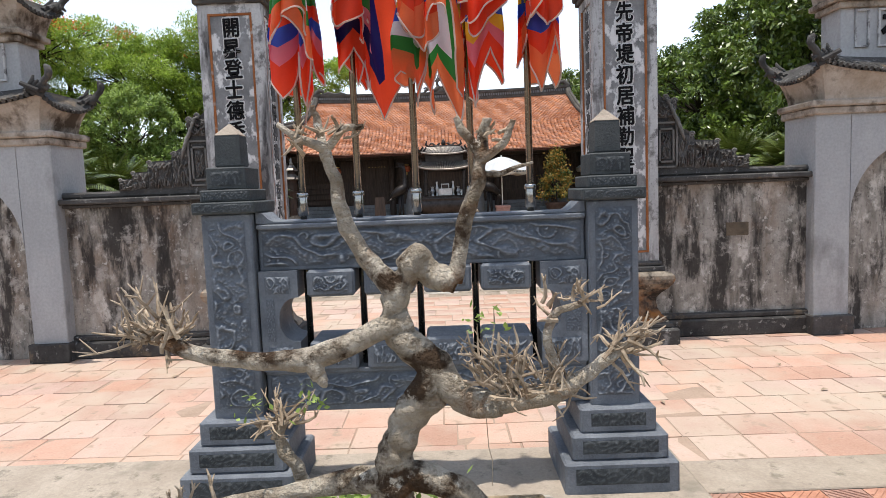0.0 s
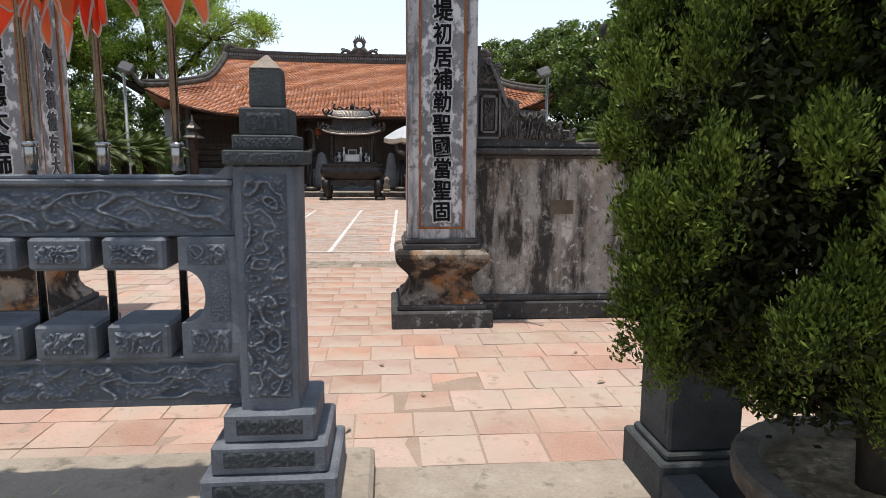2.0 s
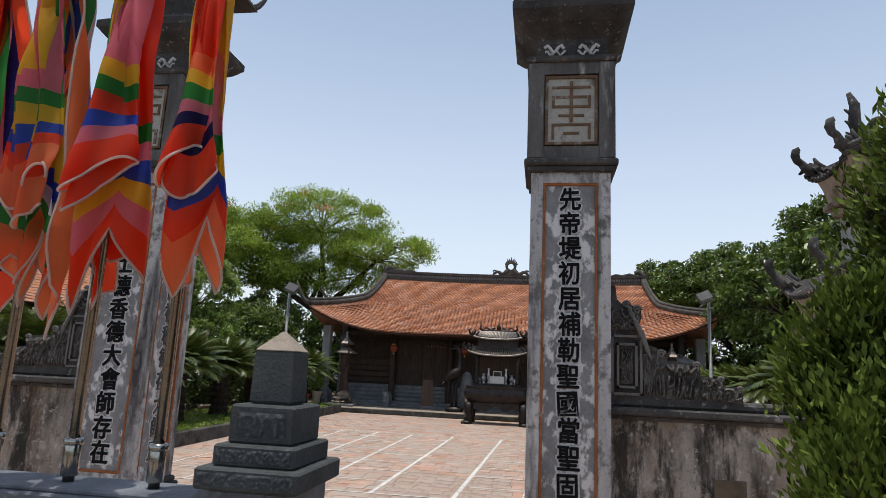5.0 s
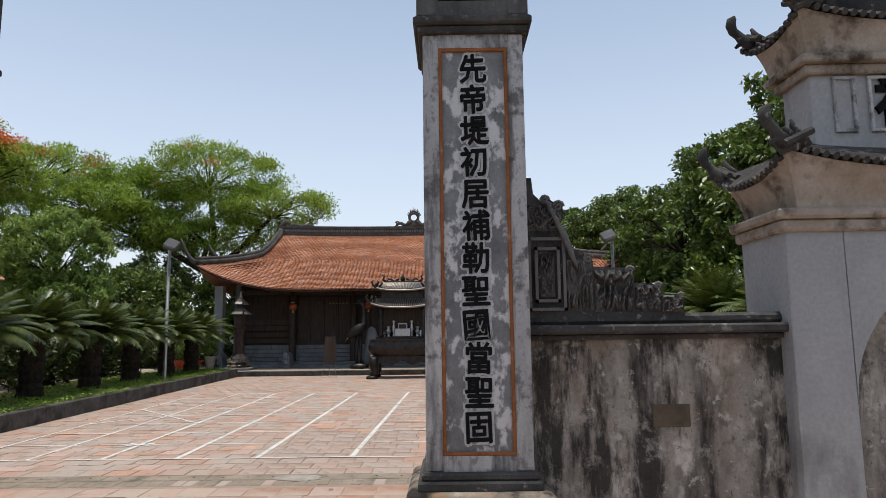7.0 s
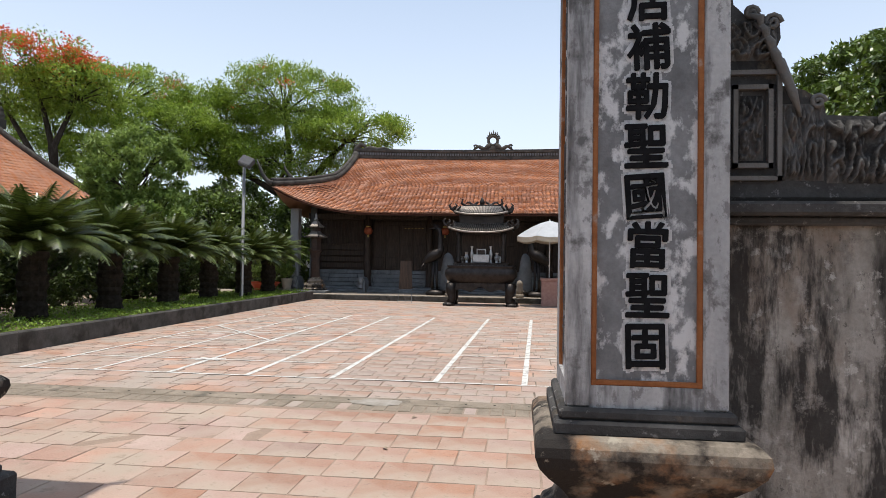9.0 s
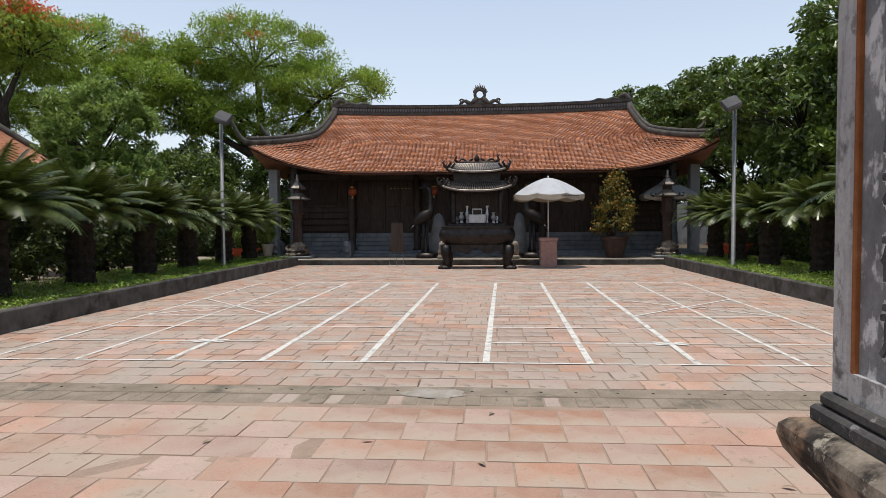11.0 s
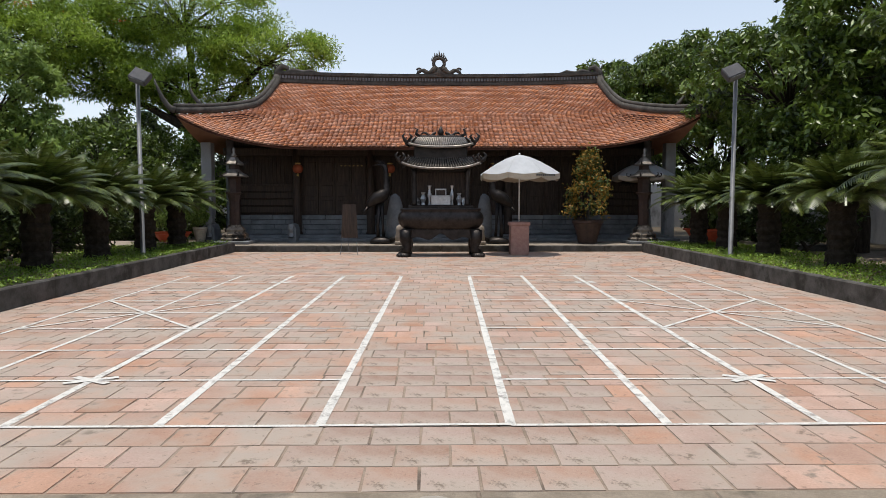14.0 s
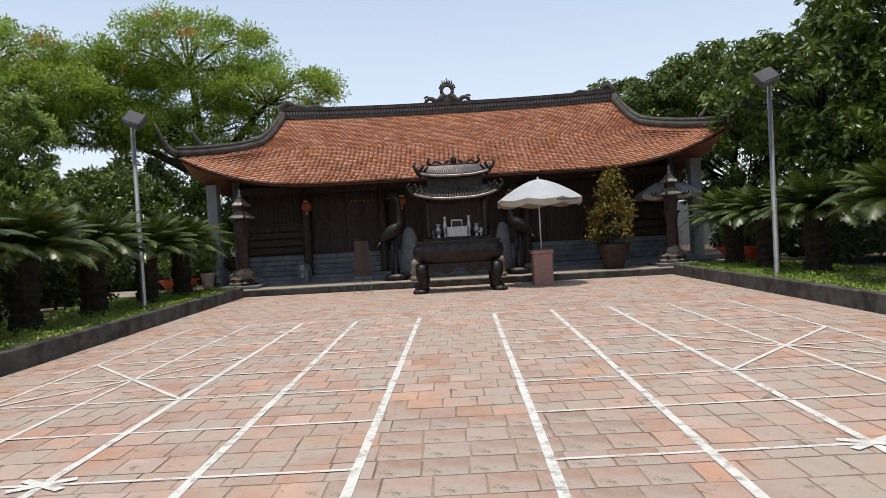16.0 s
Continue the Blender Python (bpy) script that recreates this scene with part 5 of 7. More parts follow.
planter("bed_west", -1, -5.55, -5.95, 7.2, 25.1)
planter("bed_east", 1, 5.55, 5.85, 7.2, 25.0)

PALM = "sago palm with a dark scaly trunk in the planting bed"
for i, (y, hgt, sp) in enumerate(((11.2, 1.3, 1.5), (13.7, 1.2, 1.5), (15.8, 1.2, 1.45), (18.0, 1.15, 1.4), (20.0, 1.15, 1.35), (22.2, 1.1, 1.4), (24.1, 1.1, 1.4))):
    cycad(-7.15, y, 0.2, hgt, sp * 1.1, 40 + i, PALM)
for i, (y, hgt, sp) in enumerate(((10.6, 1.3, 1.4), (13.0, 1.3, 1.5), (15.7, 1.4, 1.6), (18.1, 1.2, 1.45), (20.6, 1.15, 1.4), (22.6, 1.15, 1.4), (24.3, 1.1, 1.4))):
    cycad(7.15, y, 0.2, hgt, sp, 60 + i, PALM)

FLAME = "tall flame tree with feathery green crown and scarlet flowers"
tree("flame_tree", -11.3, 36.0, 4.9, 0.34, [((-3.0, -1.0, 7.0), (3.4, 2.2, 1.1), 36), ((0.0, 0, 10.0), (4.2, 3.2, 1.5), 60), ((3.6, -0.8, 8.0), (3.2, 2.4, 1.0), 40), ((-3.6, 0.4, 9.0), (3.4, 2.6, 1.3), 40), ((0.5, -1, 6.6), (4.2, 2, 0.9), 34)],
     L_PHOENIX, (0.19, 0.055), FLAME, 3, each=360, clump=1.1, flat=0.62, flowers=14, up=0.5)
tree("flame_tree", -19.5, 34.0, 4.2, 0.32, [((0, 0, 9.8), (4.2, 3.0, 1.4), 54), ((3.4, -0.6, 8.0), (3.0, 2.4, 1.0), 34), ((-3.4, 0, 8.2), (3.2, 2.6, 1.2), 34), ((0.5, -1, 6.6), (4.2, 2, 0.9), 30)],
     L_PHOENIX, (0.19, 0.055), FLAME, 4, each=350, clump=1.1, flat=0.62, flowers=18, up=0.5)
tree("flame_tree", -17.5, 28.0, 4.2, 0.28, [((-1.5, 0, 9.2), (2.8, 2.6, 1.4), 40), ((0.2, 0.0, 8.4), (2.2, 2.2, 1.0), 24), ((-3.5, 0.5, 8.4), (2.4, 2.4, 1.0), 24)],
     L_PHOENIX, (0.19, 0.055), FLAME, 8, each=240, clump=0.95, flat=0.62, flowers=150, up=0.5)
tree("leafy_tree", -10.9, 22.4, 1.8, 0.16, [((0, 0, 4.1), (1.6, 1.5, 1.5), 80), ((0.8, -0.3, 2.7), (1.2, 1.1, 1.0), 30), ((-1.0, 0.2, 2.6), (1.1, 1.1, 0.9), 24)], L_LIGHT, (0.15, 0.06),
     "rounded pale green leafy tree beside the hall", 5, each=190, clump=0.42, flat=0.8, up=0.6)
SHADE = "dark broadleaf trees closing the view behind the yard"
for k, (x, y, h) in enumerate(((-8.8, 34.5, 5.2), (-13.0, 31.5, 4.6), (-17.0, 30.0, 4.4), (-22.0, 29.0, 4.6), (-27.0, 27.0, 5.0), (-15.0, 38.0, 6.0))):
    tree("background_tree", x, y, 1.4, 0.2, [((0, 0, h * 0.66), (2.5, 2.0, h * 0.36), 76), ((0.4, -0.6, h * 0.30), (2.5, 1.6, h * 0.26), 50)], L_DARK, (0.20, 0.085), SHADE, 90 + k,
         each=150, clump=0.62, flat=0.8, group="background trees")
# filler shrubs added for the dark behind the palms, leaves coloured as shade
SHRUB = "added filler shrub with shade-dark leaves behind the sago palms"
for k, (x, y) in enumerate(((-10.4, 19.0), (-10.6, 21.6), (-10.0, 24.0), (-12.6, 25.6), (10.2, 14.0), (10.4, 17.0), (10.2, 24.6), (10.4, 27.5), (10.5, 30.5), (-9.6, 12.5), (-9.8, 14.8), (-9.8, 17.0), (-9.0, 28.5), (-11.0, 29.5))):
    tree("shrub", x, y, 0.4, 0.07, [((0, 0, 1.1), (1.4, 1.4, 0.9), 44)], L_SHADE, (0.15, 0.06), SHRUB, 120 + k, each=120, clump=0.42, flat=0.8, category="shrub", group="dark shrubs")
DARKT = "dense dark green longan tree with glossy leaves"
tree("longan_tree", 12.0, 25.0, 2.4, 0.3, [((1.0, 0, 6.9), (2.9, 3.2, 2.1), 96), ((-1.8, 0.5, 5.0), (2.6, 2.6, 1.8), 56), ((2.0, -2.5, 5.4), (3.0, 2.6, 2.2), 60), ((-0.5, -1, 3.2), (3.0, 2.4, 1.0), 44)],
     L_DARK, (0.22, 0.085), DARKT, 15, each=210, clump=0.66, flat=0.7, droop=0.5, group="longan trees")
tree("longan_tree", 11.4, 33.0, 2.4, 0.3, [((0, 0, 6.3), (3.4, 3.0, 2.0), 84), ((-2.6, 1.5, 5.9), (2.2, 1.8, 1.5), 44), ((3.0, 0, 6.8), (3.0, 2.4, 2.2), 54), ((0, -0.5, 3.4), (3.8, 2.4, 1.6), 70)],
     L_DARK, (0.22, 0.085), DARKT, 16, each=200, clump=0.66, flat=0.7, droop=0.5, group="longan trees")
tree("longan_tree", 12.0, 16.5, 2.4, 0.3, [((0, 0, 6.6), (3.2, 3.4, 2.4), 90), ((-0.8, 2.5, 5.2), (2.8, 2.6, 1.8), 56), ((-0.5, 0.5, 3.7), (2.6, 2.8, 1.0), 44)],
     L_DARK, (0.22, 0.085), DARKT, 17, each=210, clump=0.66, flat=0.7, droop=0.5, group="longan trees")
tree("longan_tree", 8.3, 38.5, 2.6, 0.25, [((0, 0, 7.0), (1.8, 1.6, 1.6), 44), ((3.0, 0, 7.3), (2.4, 1.8, 1.8), 50)],
     L_DARK, (0.22, 0.085), DARKT, 19, each=190, clump=0.6, flat=0.7, droop=0.5, group="longan trees")
tree("background_tree", 18.0, 27.0, 2.2, 0.25, [((0, 0, 4.8), (3.4, 7.0, 3.0), 120)], L_DARK, (0.2, 0.085), SHADE, 18, each=150, clump=0.75, flat=0.8, group="background trees")



# ---- carved stone screen with flagpoles ----
SY = 3.09
screen = thing("stone_screen", (0, 0, 0), "carved blue-grey limestone screen with pierced middle on stepped feet", "stone screen")
screen.location, screen.scale = (0, 0, 0.0275), (1, 1, 0.965)
POLES = (-0.69, -0.42, -0.14, 0.13, 0.41)
PX0, PX1 = -0.895, 0.650
part("frieze", Mesh().cham(PX0, SY - 0.085, 1.165, PX1, SY + 0.085, 1.375, 0.006), M_BLUE, screen)
part("coping", Mesh().cham(PX0, SY - 0.115, 1.37, PX1, SY + 0.115, 1.395, 0.006).cham(PX0, SY - 0.095, 1.395, PX1, SY + 0.095, 1.41, 0.004), M_BLUE, screen, "pale worn top edge")
for s, xe in ((-1, PX0), (1, PX1)):
    part("ear", Mesh().prism([(xe, 1.40), (xe, 1.455), (xe - s * 0.03, 1.45), (xe - s * 0.06, 1.42), (xe - s * 0.10, 1.40)][:: (1 if s < 0 else -1)][::-1], SY - 0.10, SY + 0.10), M_BLUE, screen)
carved(PX0 + 0.02, PX1 - 0.02, 1.185, 1.36, SY - 0.086, 0.030, 0.4, 4.0, 340, 50, screen, M_CARVE, "dragon_carving", label="winding dragons carved in low relief")
part("base_rail", Mesh().cham(PX0, SY - 0.085, 0.45, PX1, SY + 0.085, 0.655, 0.006), M_BLUE, screen)
part("rail_lip", Mesh().cham(PX0, SY - 0.10, 0.645, PX1, SY + 0.10, 0.668, 0.005), M_BLUE, screen)
carved(PX0 + 0.02, PX1 - 0.02, 0.48, 0.635, SY - 0.086, 0.030, 1.9, 4.5, 340, 44, screen, M_CARVE, "dragon_carving")
for k in range(4):
    xa, xb = POLES[k] + 0.022, POLES[k + 1] - 0.022
    for za, zb, sd in ((1.035, 1.166, 0.1), (0.667, 0.815, 0.7)):
        b = part("pierced_block", Mesh().cham(xa, SY - 0.13, za, xb, SY + 0.13, zb, 0.012), M_BLUE, screen)
        carved(xa + 0.03, xb - 0.03, za + 0.028, zb - 0.028, SY - 0.131, 0.018, sd + k, 1.6, 56, 22, b, M_CARVE, "flower_carving")
for s, xp, xe in ((1, POLES[4] + 0.022, PX1), (-1, POLES[0] - 0.022, PX0)):
    n = 16
    poly = [(xe, 0.667), (xe, 1.166), (xp, 1.166), (xp, 1.035)]
    ctr, rx = xp - s * 0.0, 0.095
    poly += [(ctr + s * rx * math.sin(math.pi * k / n) ** 0.8, 0.925 + 0.11 * math.cos(math.pi * k / n)) for k in range(1, n)]
    poly += [(xp, 0.815), (xp, 0.667)]
    if s < 0:
        poly = poly[::-1]
    b = part("end_block", Mesh().prism(poly, SY - 0.12, SY + 0.12), M_BLUE, screen)
    b.data.validate()
    xa, xb = sorted((xp + s * 0.035, xe - s * 0.03))
    for za, zb in ((1.055, 1.14), (0.69, 0.79)):
        carved(xa, xb, za, zb, SY - 0.121, 0.016, 0.3 + za, 1.2, 44, 22, b, M_CARVE, "flower_carving")
    xa, xb = sorted((xp + s * 0.115, xe - s * 0.03))
    carved(xa, xb, 0.82, 1.03, SY - 0.121, 0.006, 4.0, 4.0, 30, 50, b, M_CARVE, "stippled_field", upright=True)


def screen_post(cx):
    p = Mesh().cham(cx - 0.116, SY - 0.145, 0.44, cx + 0.116, SY + 0.145, 1.455, 0.008)
    post = part("post", p, M_BLUE, screen, "blue-grey stone post carved with clouds")
    carved(cx - 0.085, cx + 0.085, 0.50, 1.42, SY - 0.146, 0.022, 2.2 + cx, 5.0, 44, 220, post, M_CARVE, "cloud_carving", upright=True)
    steps = ((0.265, 0.25, 0.03, 0.20), (0.225, 0.22, 0.20, 0.325), (0.178, 0.19, 0.325, 0.45))
    for hw, hd, za, zb in steps:
        st = part("step", Mesh().cham(cx - hw, SY - hd, za, cx + hw, SY + hd, zb, 0.010), M_BLUE, screen, "stepped dark stone foot")
        carved(cx - hw + 0.05, cx + hw - 0.05, max(za, 0.06) + 0.035, zb - 0.025, SY - hd - 0.001, 0.006, za, 3.0, 60, 12, st, M_CARVE_D, "scroll_carving")
    slab = part("cap", Mesh().cham(cx - 0.146, SY - 0.175, 1.455, cx + 0.146, SY + 0.175, 1.513, 0.006), M_BLUE_D, screen, "dark stone cap slab with a scroll band")
    carved(cx - 0.135, cx + 0.135, 1.466, 1.502, SY - 0.176, 0.004, 0.7, 5.0, 80, 10, slab, M_CARVE_D, "scroll_carving")
    upper = part("cap", Mesh().cham(cx - 0.116, SY - 0.140, 1.513, cx + 0.116, SY + 0.140, 1.572, 0.006), M_BLUE_D, screen, "dark moulded stone cap")
    carved(cx - 0.105, cx + 0.105, 1.524, 1.560, SY - 0.141, 0.004, 1.7, 4.0, 70, 10, upper, M_CARVE_D, "scroll_carving")
    blk = part("block", Mesh().cham(cx - 0.094, SY - 0.105, 1.572, cx + 0.094, SY + 0.105, 1.680, 0.006), M_BLUE_D, screen)
    carved(cx - 0.07, cx + 0.07, 1.592, 1.660, SY - 0.106, 0.006, 1.1, 1.4, 30, 14, blk, M_CARVE_D, "flower_carving")
    fin = Mesh().lathe([(0.054, 1.680), (0.061, 1.690), (0.058, 1.825), (0.056, 1.835), (0.004, 1.892)], 4, cx, SY, 45)
    part("finial", fin, M_BLUE_D, screen, "dark obelisk finial with a pale pyramid tip")
    tip = Mesh().lathe([(0.0575, 1.8365), (0.0580, 1.839), (0.004, 1.896)], 4, cx, SY, 45)
    part("finial_tip", tip, M_CONC, screen)


screen_post(0.77)
screen_post(-1.02)

BANDS = [
    [C_RED, C_PINK, C_BLUE, C_RED, C_GREEN, C_YELLOW, C_PINK],
    [C_RED, C_NAVY, C_PINK, C_GREEN, C_YELLOW, C_ORANGE, C_RED],
    [C_ORANGE, C_GREEN, C_WHITE, C_BLUE, C_YELLOW, C_ORANGE, C_ORANGE],
    [C_RED, C_PINK, C_YELLOW, C_BLUE, C_PINK, C_GREEN, C_RED],
    [C_ORANGE, C_RED, C_BLUE, C_YELLOW, C_GREEN, C_PINK, C_YELLOW],
]


def flag_pole(i, x):
    p = thing("flagpole", (x, SY, 0.45), "stainless steel flagpole set through the stone screen", "flagpole", "flagpoles in the screen")
    part("pole", Mesh().lathe([(0.0165, 0.0), (0.0165, 3.9), (0.012, 4.05)], 12), M_STEEL, p, smooth=True)
    part("collar", Mesh().lathe([(0.022, 0.955), (0.024, 0.957), (0.024, 1.045), (0.022, 1.05)], 14), M_STEEL_B, p, smooth=True)
    part("collar_ring", Mesh().lathe([(0.027, 1.045), (0.029, 1.05), (0.029, 1.060), (0.024, 1.066)], 14), M_STEEL_B, p, smooth=True)
    part("tip", Mesh().lathe([(0.014, 4.05), (0.03, 4.10), (0.02, 4.16), (0.004, 4.3)], 10), M_GOLD, p, smooth=True)


def festival_flag(i, x, seed, turn, low, wide):
    """A square banner hanging limp from its pole: folds, coloured bands and flame-shaped tails with white piping."""
    rnd = random.Random(seed)
    f = thing("festival_flag", (x, SY, 0), "limp silk festival flag with coloured bands and flame tails", "flag", "festival flags")
    ph, n = rnd.uniform(0, 6), rnd.uniform(1.15, 1.5)
    z_top, z_low = 3.62, low
    tails = 5

    def tail(u):
        k = u * tails
        fr = k - math.floor(k)
        return (1 - abs(2 * fr - 1)) ** 0.8

    def at(u, v):
        # v: 0 at the lower hem, 1 at the top
        swell = 0.07 + 0.93 * (1 - v) ** 1.85 - 0.25 * max(0.0, 0.12 - v) / 0.12
        a = 2 * math.pi * n * u + ph + 0.5 * (1 - v)
        w = wide * swell
        px = w * (0.80 * math.sin(a) + 0.34 * math.sin(2.3 * a + 1.1 + 1.2 * v)) * (0.30 + 0.70 * u) + 0.10 * (u - 0.35) * (1 - v)
        py = w * 0.55 * math.cos(a * 0.9 + 0.6) * (0.25 + 0.75 * u) + 0.03 * math.sin(7 * u + 5 * v)
        hang = 0.30 * u * (1 - v) ** 1.4
        z = z_low + (z_top - z_low) * v + 0.20 * u * (1 - u) - hang * 0.5
        z -= (0.26 * tail(u) - 0.10) * max(0.0, 1 - v * 5.5) * (0.6 + 0.4 * math.sin(u * 9 + seed))
        px *= 1 + 0.10 * noise.noise((u * 5, v * 5, seed))
        py += 0.035 * noise.noise((u * 7, v * 6, seed + 3)) + 0.020 * math.sin(u * 40 + 3 * math.sin(v * 6))
        px += 0.012 * math.cos(u * 36 + 2 * math.sin(v * 5))
        c, s = math.cos(radians(turn)), math.sin(radians(turn))
        return (px * c - py * s + 0.035, px * s + py * c - 0.03, z)

    def pick(u, v):
        d = min(v * 0.95, (1 - u) * 0.62 + 0.02, u * 0.55 + 0.13)
        return 0 if d < 0.065 else min(6, 1 + int((d - 0.065) / 0.038))
    part("cloth", Mesh().grid(at, 170, 150, pick=pick), BANDS[i % 5], f, "shiny banded silk", smooth=True)
    def fold(u, v):
        p, q = at(0.1 + 0.8 * u, 0.16 + 0.84 * v), at(0.92 - 0.8 * u, 0.10 + 0.9 * v)
        c, sn = math.cos(radians(turn)), math.sin(radians(turn))
        drop = 0.07 * math.sin(u * 13 + seed) * max(0.0, 1 - v * 6)
        return (0.45 * p[0] + 0.62 * q[0], min(p[1], q[1]) - 0.035 - 0.05 * (1 - v), p[2] + drop - 0.05 * (1 - v))
    part("overfold", Mesh().grid(fold, 110, 110, pick=lambda u, v: pick(0.15 + 0.6 * u, v)), BANDS[(i + 2) % 5], f, "bunched fold of silk with a ruffled hem", smooth=True)
    part("piping", Mesh().tube([fold(k / 110, 0.0) for k in range(111)], 0.0045, 5), C_PIPE, f)
    hem = Mesh().tube([at(k / 150, 0.0) for k in range(151)], 0.0045, 5)
    part("piping", hem, C_PIPE, f, "white piping along the tails")
    hem2 = Mesh().tube([at(1.0, k / 60) for k in range(61)], 0.0045, 5)
    part("piping", hem2, C_PIPE, f)
    part("sleeve", Mesh().lathe([(0.028, low + 0.30), (0.031, low + 0.32), (0.029, 3.2), (0.024, 3.62)], 10), BANDS[i % 5][0], f, smooth=True)


for i, x in enumerate(POLES):
    flag_pole(i, x)
    festival_flag(i, x, 30 + i, (200, 20, 335, 15, 10)[i], (2.08, 2.13, 2.06, 2.10, 2.13)[i], (0.21, 0.23, 0.22, 0.20, 0.16)[i])


# ---- leafless bonsai in its tray ----
bonsai = thing("bonsai", (0, 1.4, 0), "pruned leafless bonsai with a twisted pale trunk", "bonsai tree")


def limb(pts, radii, mat=M_BONSAI, name="branch", seed=0, label="", wob=0.008):
    """A branch through a few places, smoothed, knotted and set at its depth."""
    P = [Vector(p) for p in pts]
    out, rr = [], []
    n = 12
    for k in range(len(P) - 1):
        p0, p1, p2, p3 = P[max(k - 1, 0)], P[k], P[k + 1], P[min(k + 2, len(P) - 1)]
        for j in range(n if k < len(P) - 2 else n + 1):
            t = j / n
            q = 0.5 * ((2 * p1) + (p2 - p0) * t + (2 * p0 - 5 * p1 + 4 * p2 - p3) * t * t + (3 * p1 - p0 - 3 * p2 + p3) * t ** 3)
            out.append(q + Vector((noise.noise(((t + k) * 1.3, seed, 1)), noise.noise(((t + k) * 1.3, seed, 2)), noise.noise(((t + k) * 1.3, seed, 3)))) * wob)
            r = radii[k] + (radii[k + 1] - radii[k]) * t
            rr.append(r * (1 + 0.16 * noise.noise((k * 0.9 + t * 0.9, seed, 7)) + 0.07 * noise.noise((k * 3 + t * 3, seed, 9))))
    m = Mesh().tube([tuple(p) for p in out], rr, 14)
    m.v = [tuple(Vector(v) + Vector((noise.noise(Vector(v) * 30), noise.noise(Vector(v) * 30 + Vector((9, 0, 0))), noise.noise(Vector(v) * 14 + Vector((0, 9, 0))))) * radii[0] * 0.22) for v in m.v]
    return part(name, m, mat, bonsai, label, smooth=True)


def spray(at, aim, count, length, seed, mat=None):
    """Dry twigs fanning from a stub."""
    rnd = random.Random(seed)
    m = Mesh()
    for k in range(count):
        d = (Vector(aim) + Vector((rnd.gauss(0, 0.7), rnd.gauss(0, 0.6), rnd.gauss(0, 0.55)))).normalized()
        L = length * rnd.uniform(0.3, 0.85)
        p = Vector(at) + Vector((rnd.gauss(0, 0.022), rnd.gauss(0, 0.02), rnd.gauss(0, 0.012)))
        pts = [p]
        for j in range(4):
            d = (d + Vector((rnd.gauss(0, 0.22), rnd.gauss(0, 0.22), rnd.gauss(0, 0.22) + 0.05))).normalized()
            p = p + d * L / 4
            pts.append(p)
        r0 = rnd.uniform(0.0026, 0.0058)
        m.tube([tuple(q) for q in pts], [r0, r0 * 0.9, r0 * 0.75, r0 * 0.6, r0 * 0.35], 5)
        for j in range(2):
            b = pts[rnd.randint(1, 3)]
            e = b + (d + Vector((rnd.gauss(0, 0.8), rnd.gauss(0, 0.8), rnd.gauss(0, 0.8)))).normalized() * L * 0.35
            m.tube([tuple(b), tuple(e)], [r0 * 0.6, r0 * 0.25], 4)
    return part("twig", m, mat or M_TWIG, bonsai, "bundle of dry pale twigs", kind="stuff")


limb([(-0.14, 0, 0.72), (-0.14, 0, 0.83), (-0.135, 0, 0.91), (-0.11, 0, 0.985), (-0.06, 0, 1.045), (-0.045, 0, 1.11), (-0.10, 0, 1.165), (-0.125, 0, 1.23), (-0.115, 0, 1.285), (-0.07, 0, 1.345), (-0.03, -0.01, 1.315), (0.015, -0.01, 1.30)],
     [0.066, 0.048, 0.038, 0.036, 0.043, 0.040, 0.034, 0.031, 0.030, 0.032, 0.027, 0.020], name="trunk", seed=1, label="thick twisted pale grey trunk")
limb([(-0.12, 0.0, 1.28), (-0.18, 0.01, 1.36), (-0.228, 0.02, 1.44), (-0.243, 0.02, 1.53), (-0.26, 0.02, 1.60)], [0.028, 0.021, 0.017, 0.015, 0.014], seed=2)
limb([(0.012, -0.01, 1.30), (0.04, 0.0, 1.42), (0.07, 0.0, 1.52), (0.08, 0.0, 1.58)], [0.018, 0.017, 0.016, 0.014], seed=3)
limb([(-0.09, 0, 1.22), (-0.19, -0.03, 1.19), (-0.30, -0.05, 1.15), (-0.44, -0.06, 1.152), (-0.57, -0.06, 1.18), (-0.63, -0.06, 1.215)], [0.026, 0.024, 0.026, 0.020, 0.015, 0.012], seed=4, label="long low branch")
limb([(-0.04, 0, 1.12), (0.02, -0.03, 1.05), (0.12, -0.05, 1.042), (0.22, -0.05, 1.052), (0.30, -0.05, 1.10), (0.37, -0.05, 1.15)], [0.036, 0.030, 0.026, 0.020, 0.015, 0.011], seed=5)
limb([(0.01, -0.02, 1.035), (0.06, -0.05, 1.025), (0.105, -0.06, 1.03)], [0.022, 0.020, 0.016], seed=6)
limb([(0.23, -0.05, 1.08), (0.21, -0.05, 1.17), (0.225, -0.05, 1.225), (0.29, -0.05, 1.26)], [0.010, 0.010, 0.009, 0.007], seed=7)
limb([(-0.30, -0.05, 1.15), (-0.29, -0.06, 1.115), (-0.275, -0.06, 1.10)], [0.022, 0.018, 0.010], seed=8, name="knot")
limb([(-0.12, 0, 0.86), (-0.27, 0.02, 0.835), (-0.42, 0.0, 0.815), (-0.60, -0.02, 0.80), (-0.72, -0.02, 0.78)], [0.036, 0.026, 0.022, 0.022, 0.012], name="root", seed=9)
limb([(-0.11, 0, 0.86), (-0.01, -0.02, 0.84), (0.05, -0.03, 0.80), (0.09, -0.03, 0.76)], [0.036, 0.028, 0.022, 0.012], name="root", seed=10)
limb([(-0.36, 0.08, 0.79), (-0.385, 0.08, 0.86), (-0.42, 0.08, 0.91), (-0.405, 0.08, 0.965)], [0.022, 0.016, 0.013, 0.009], seed=11)
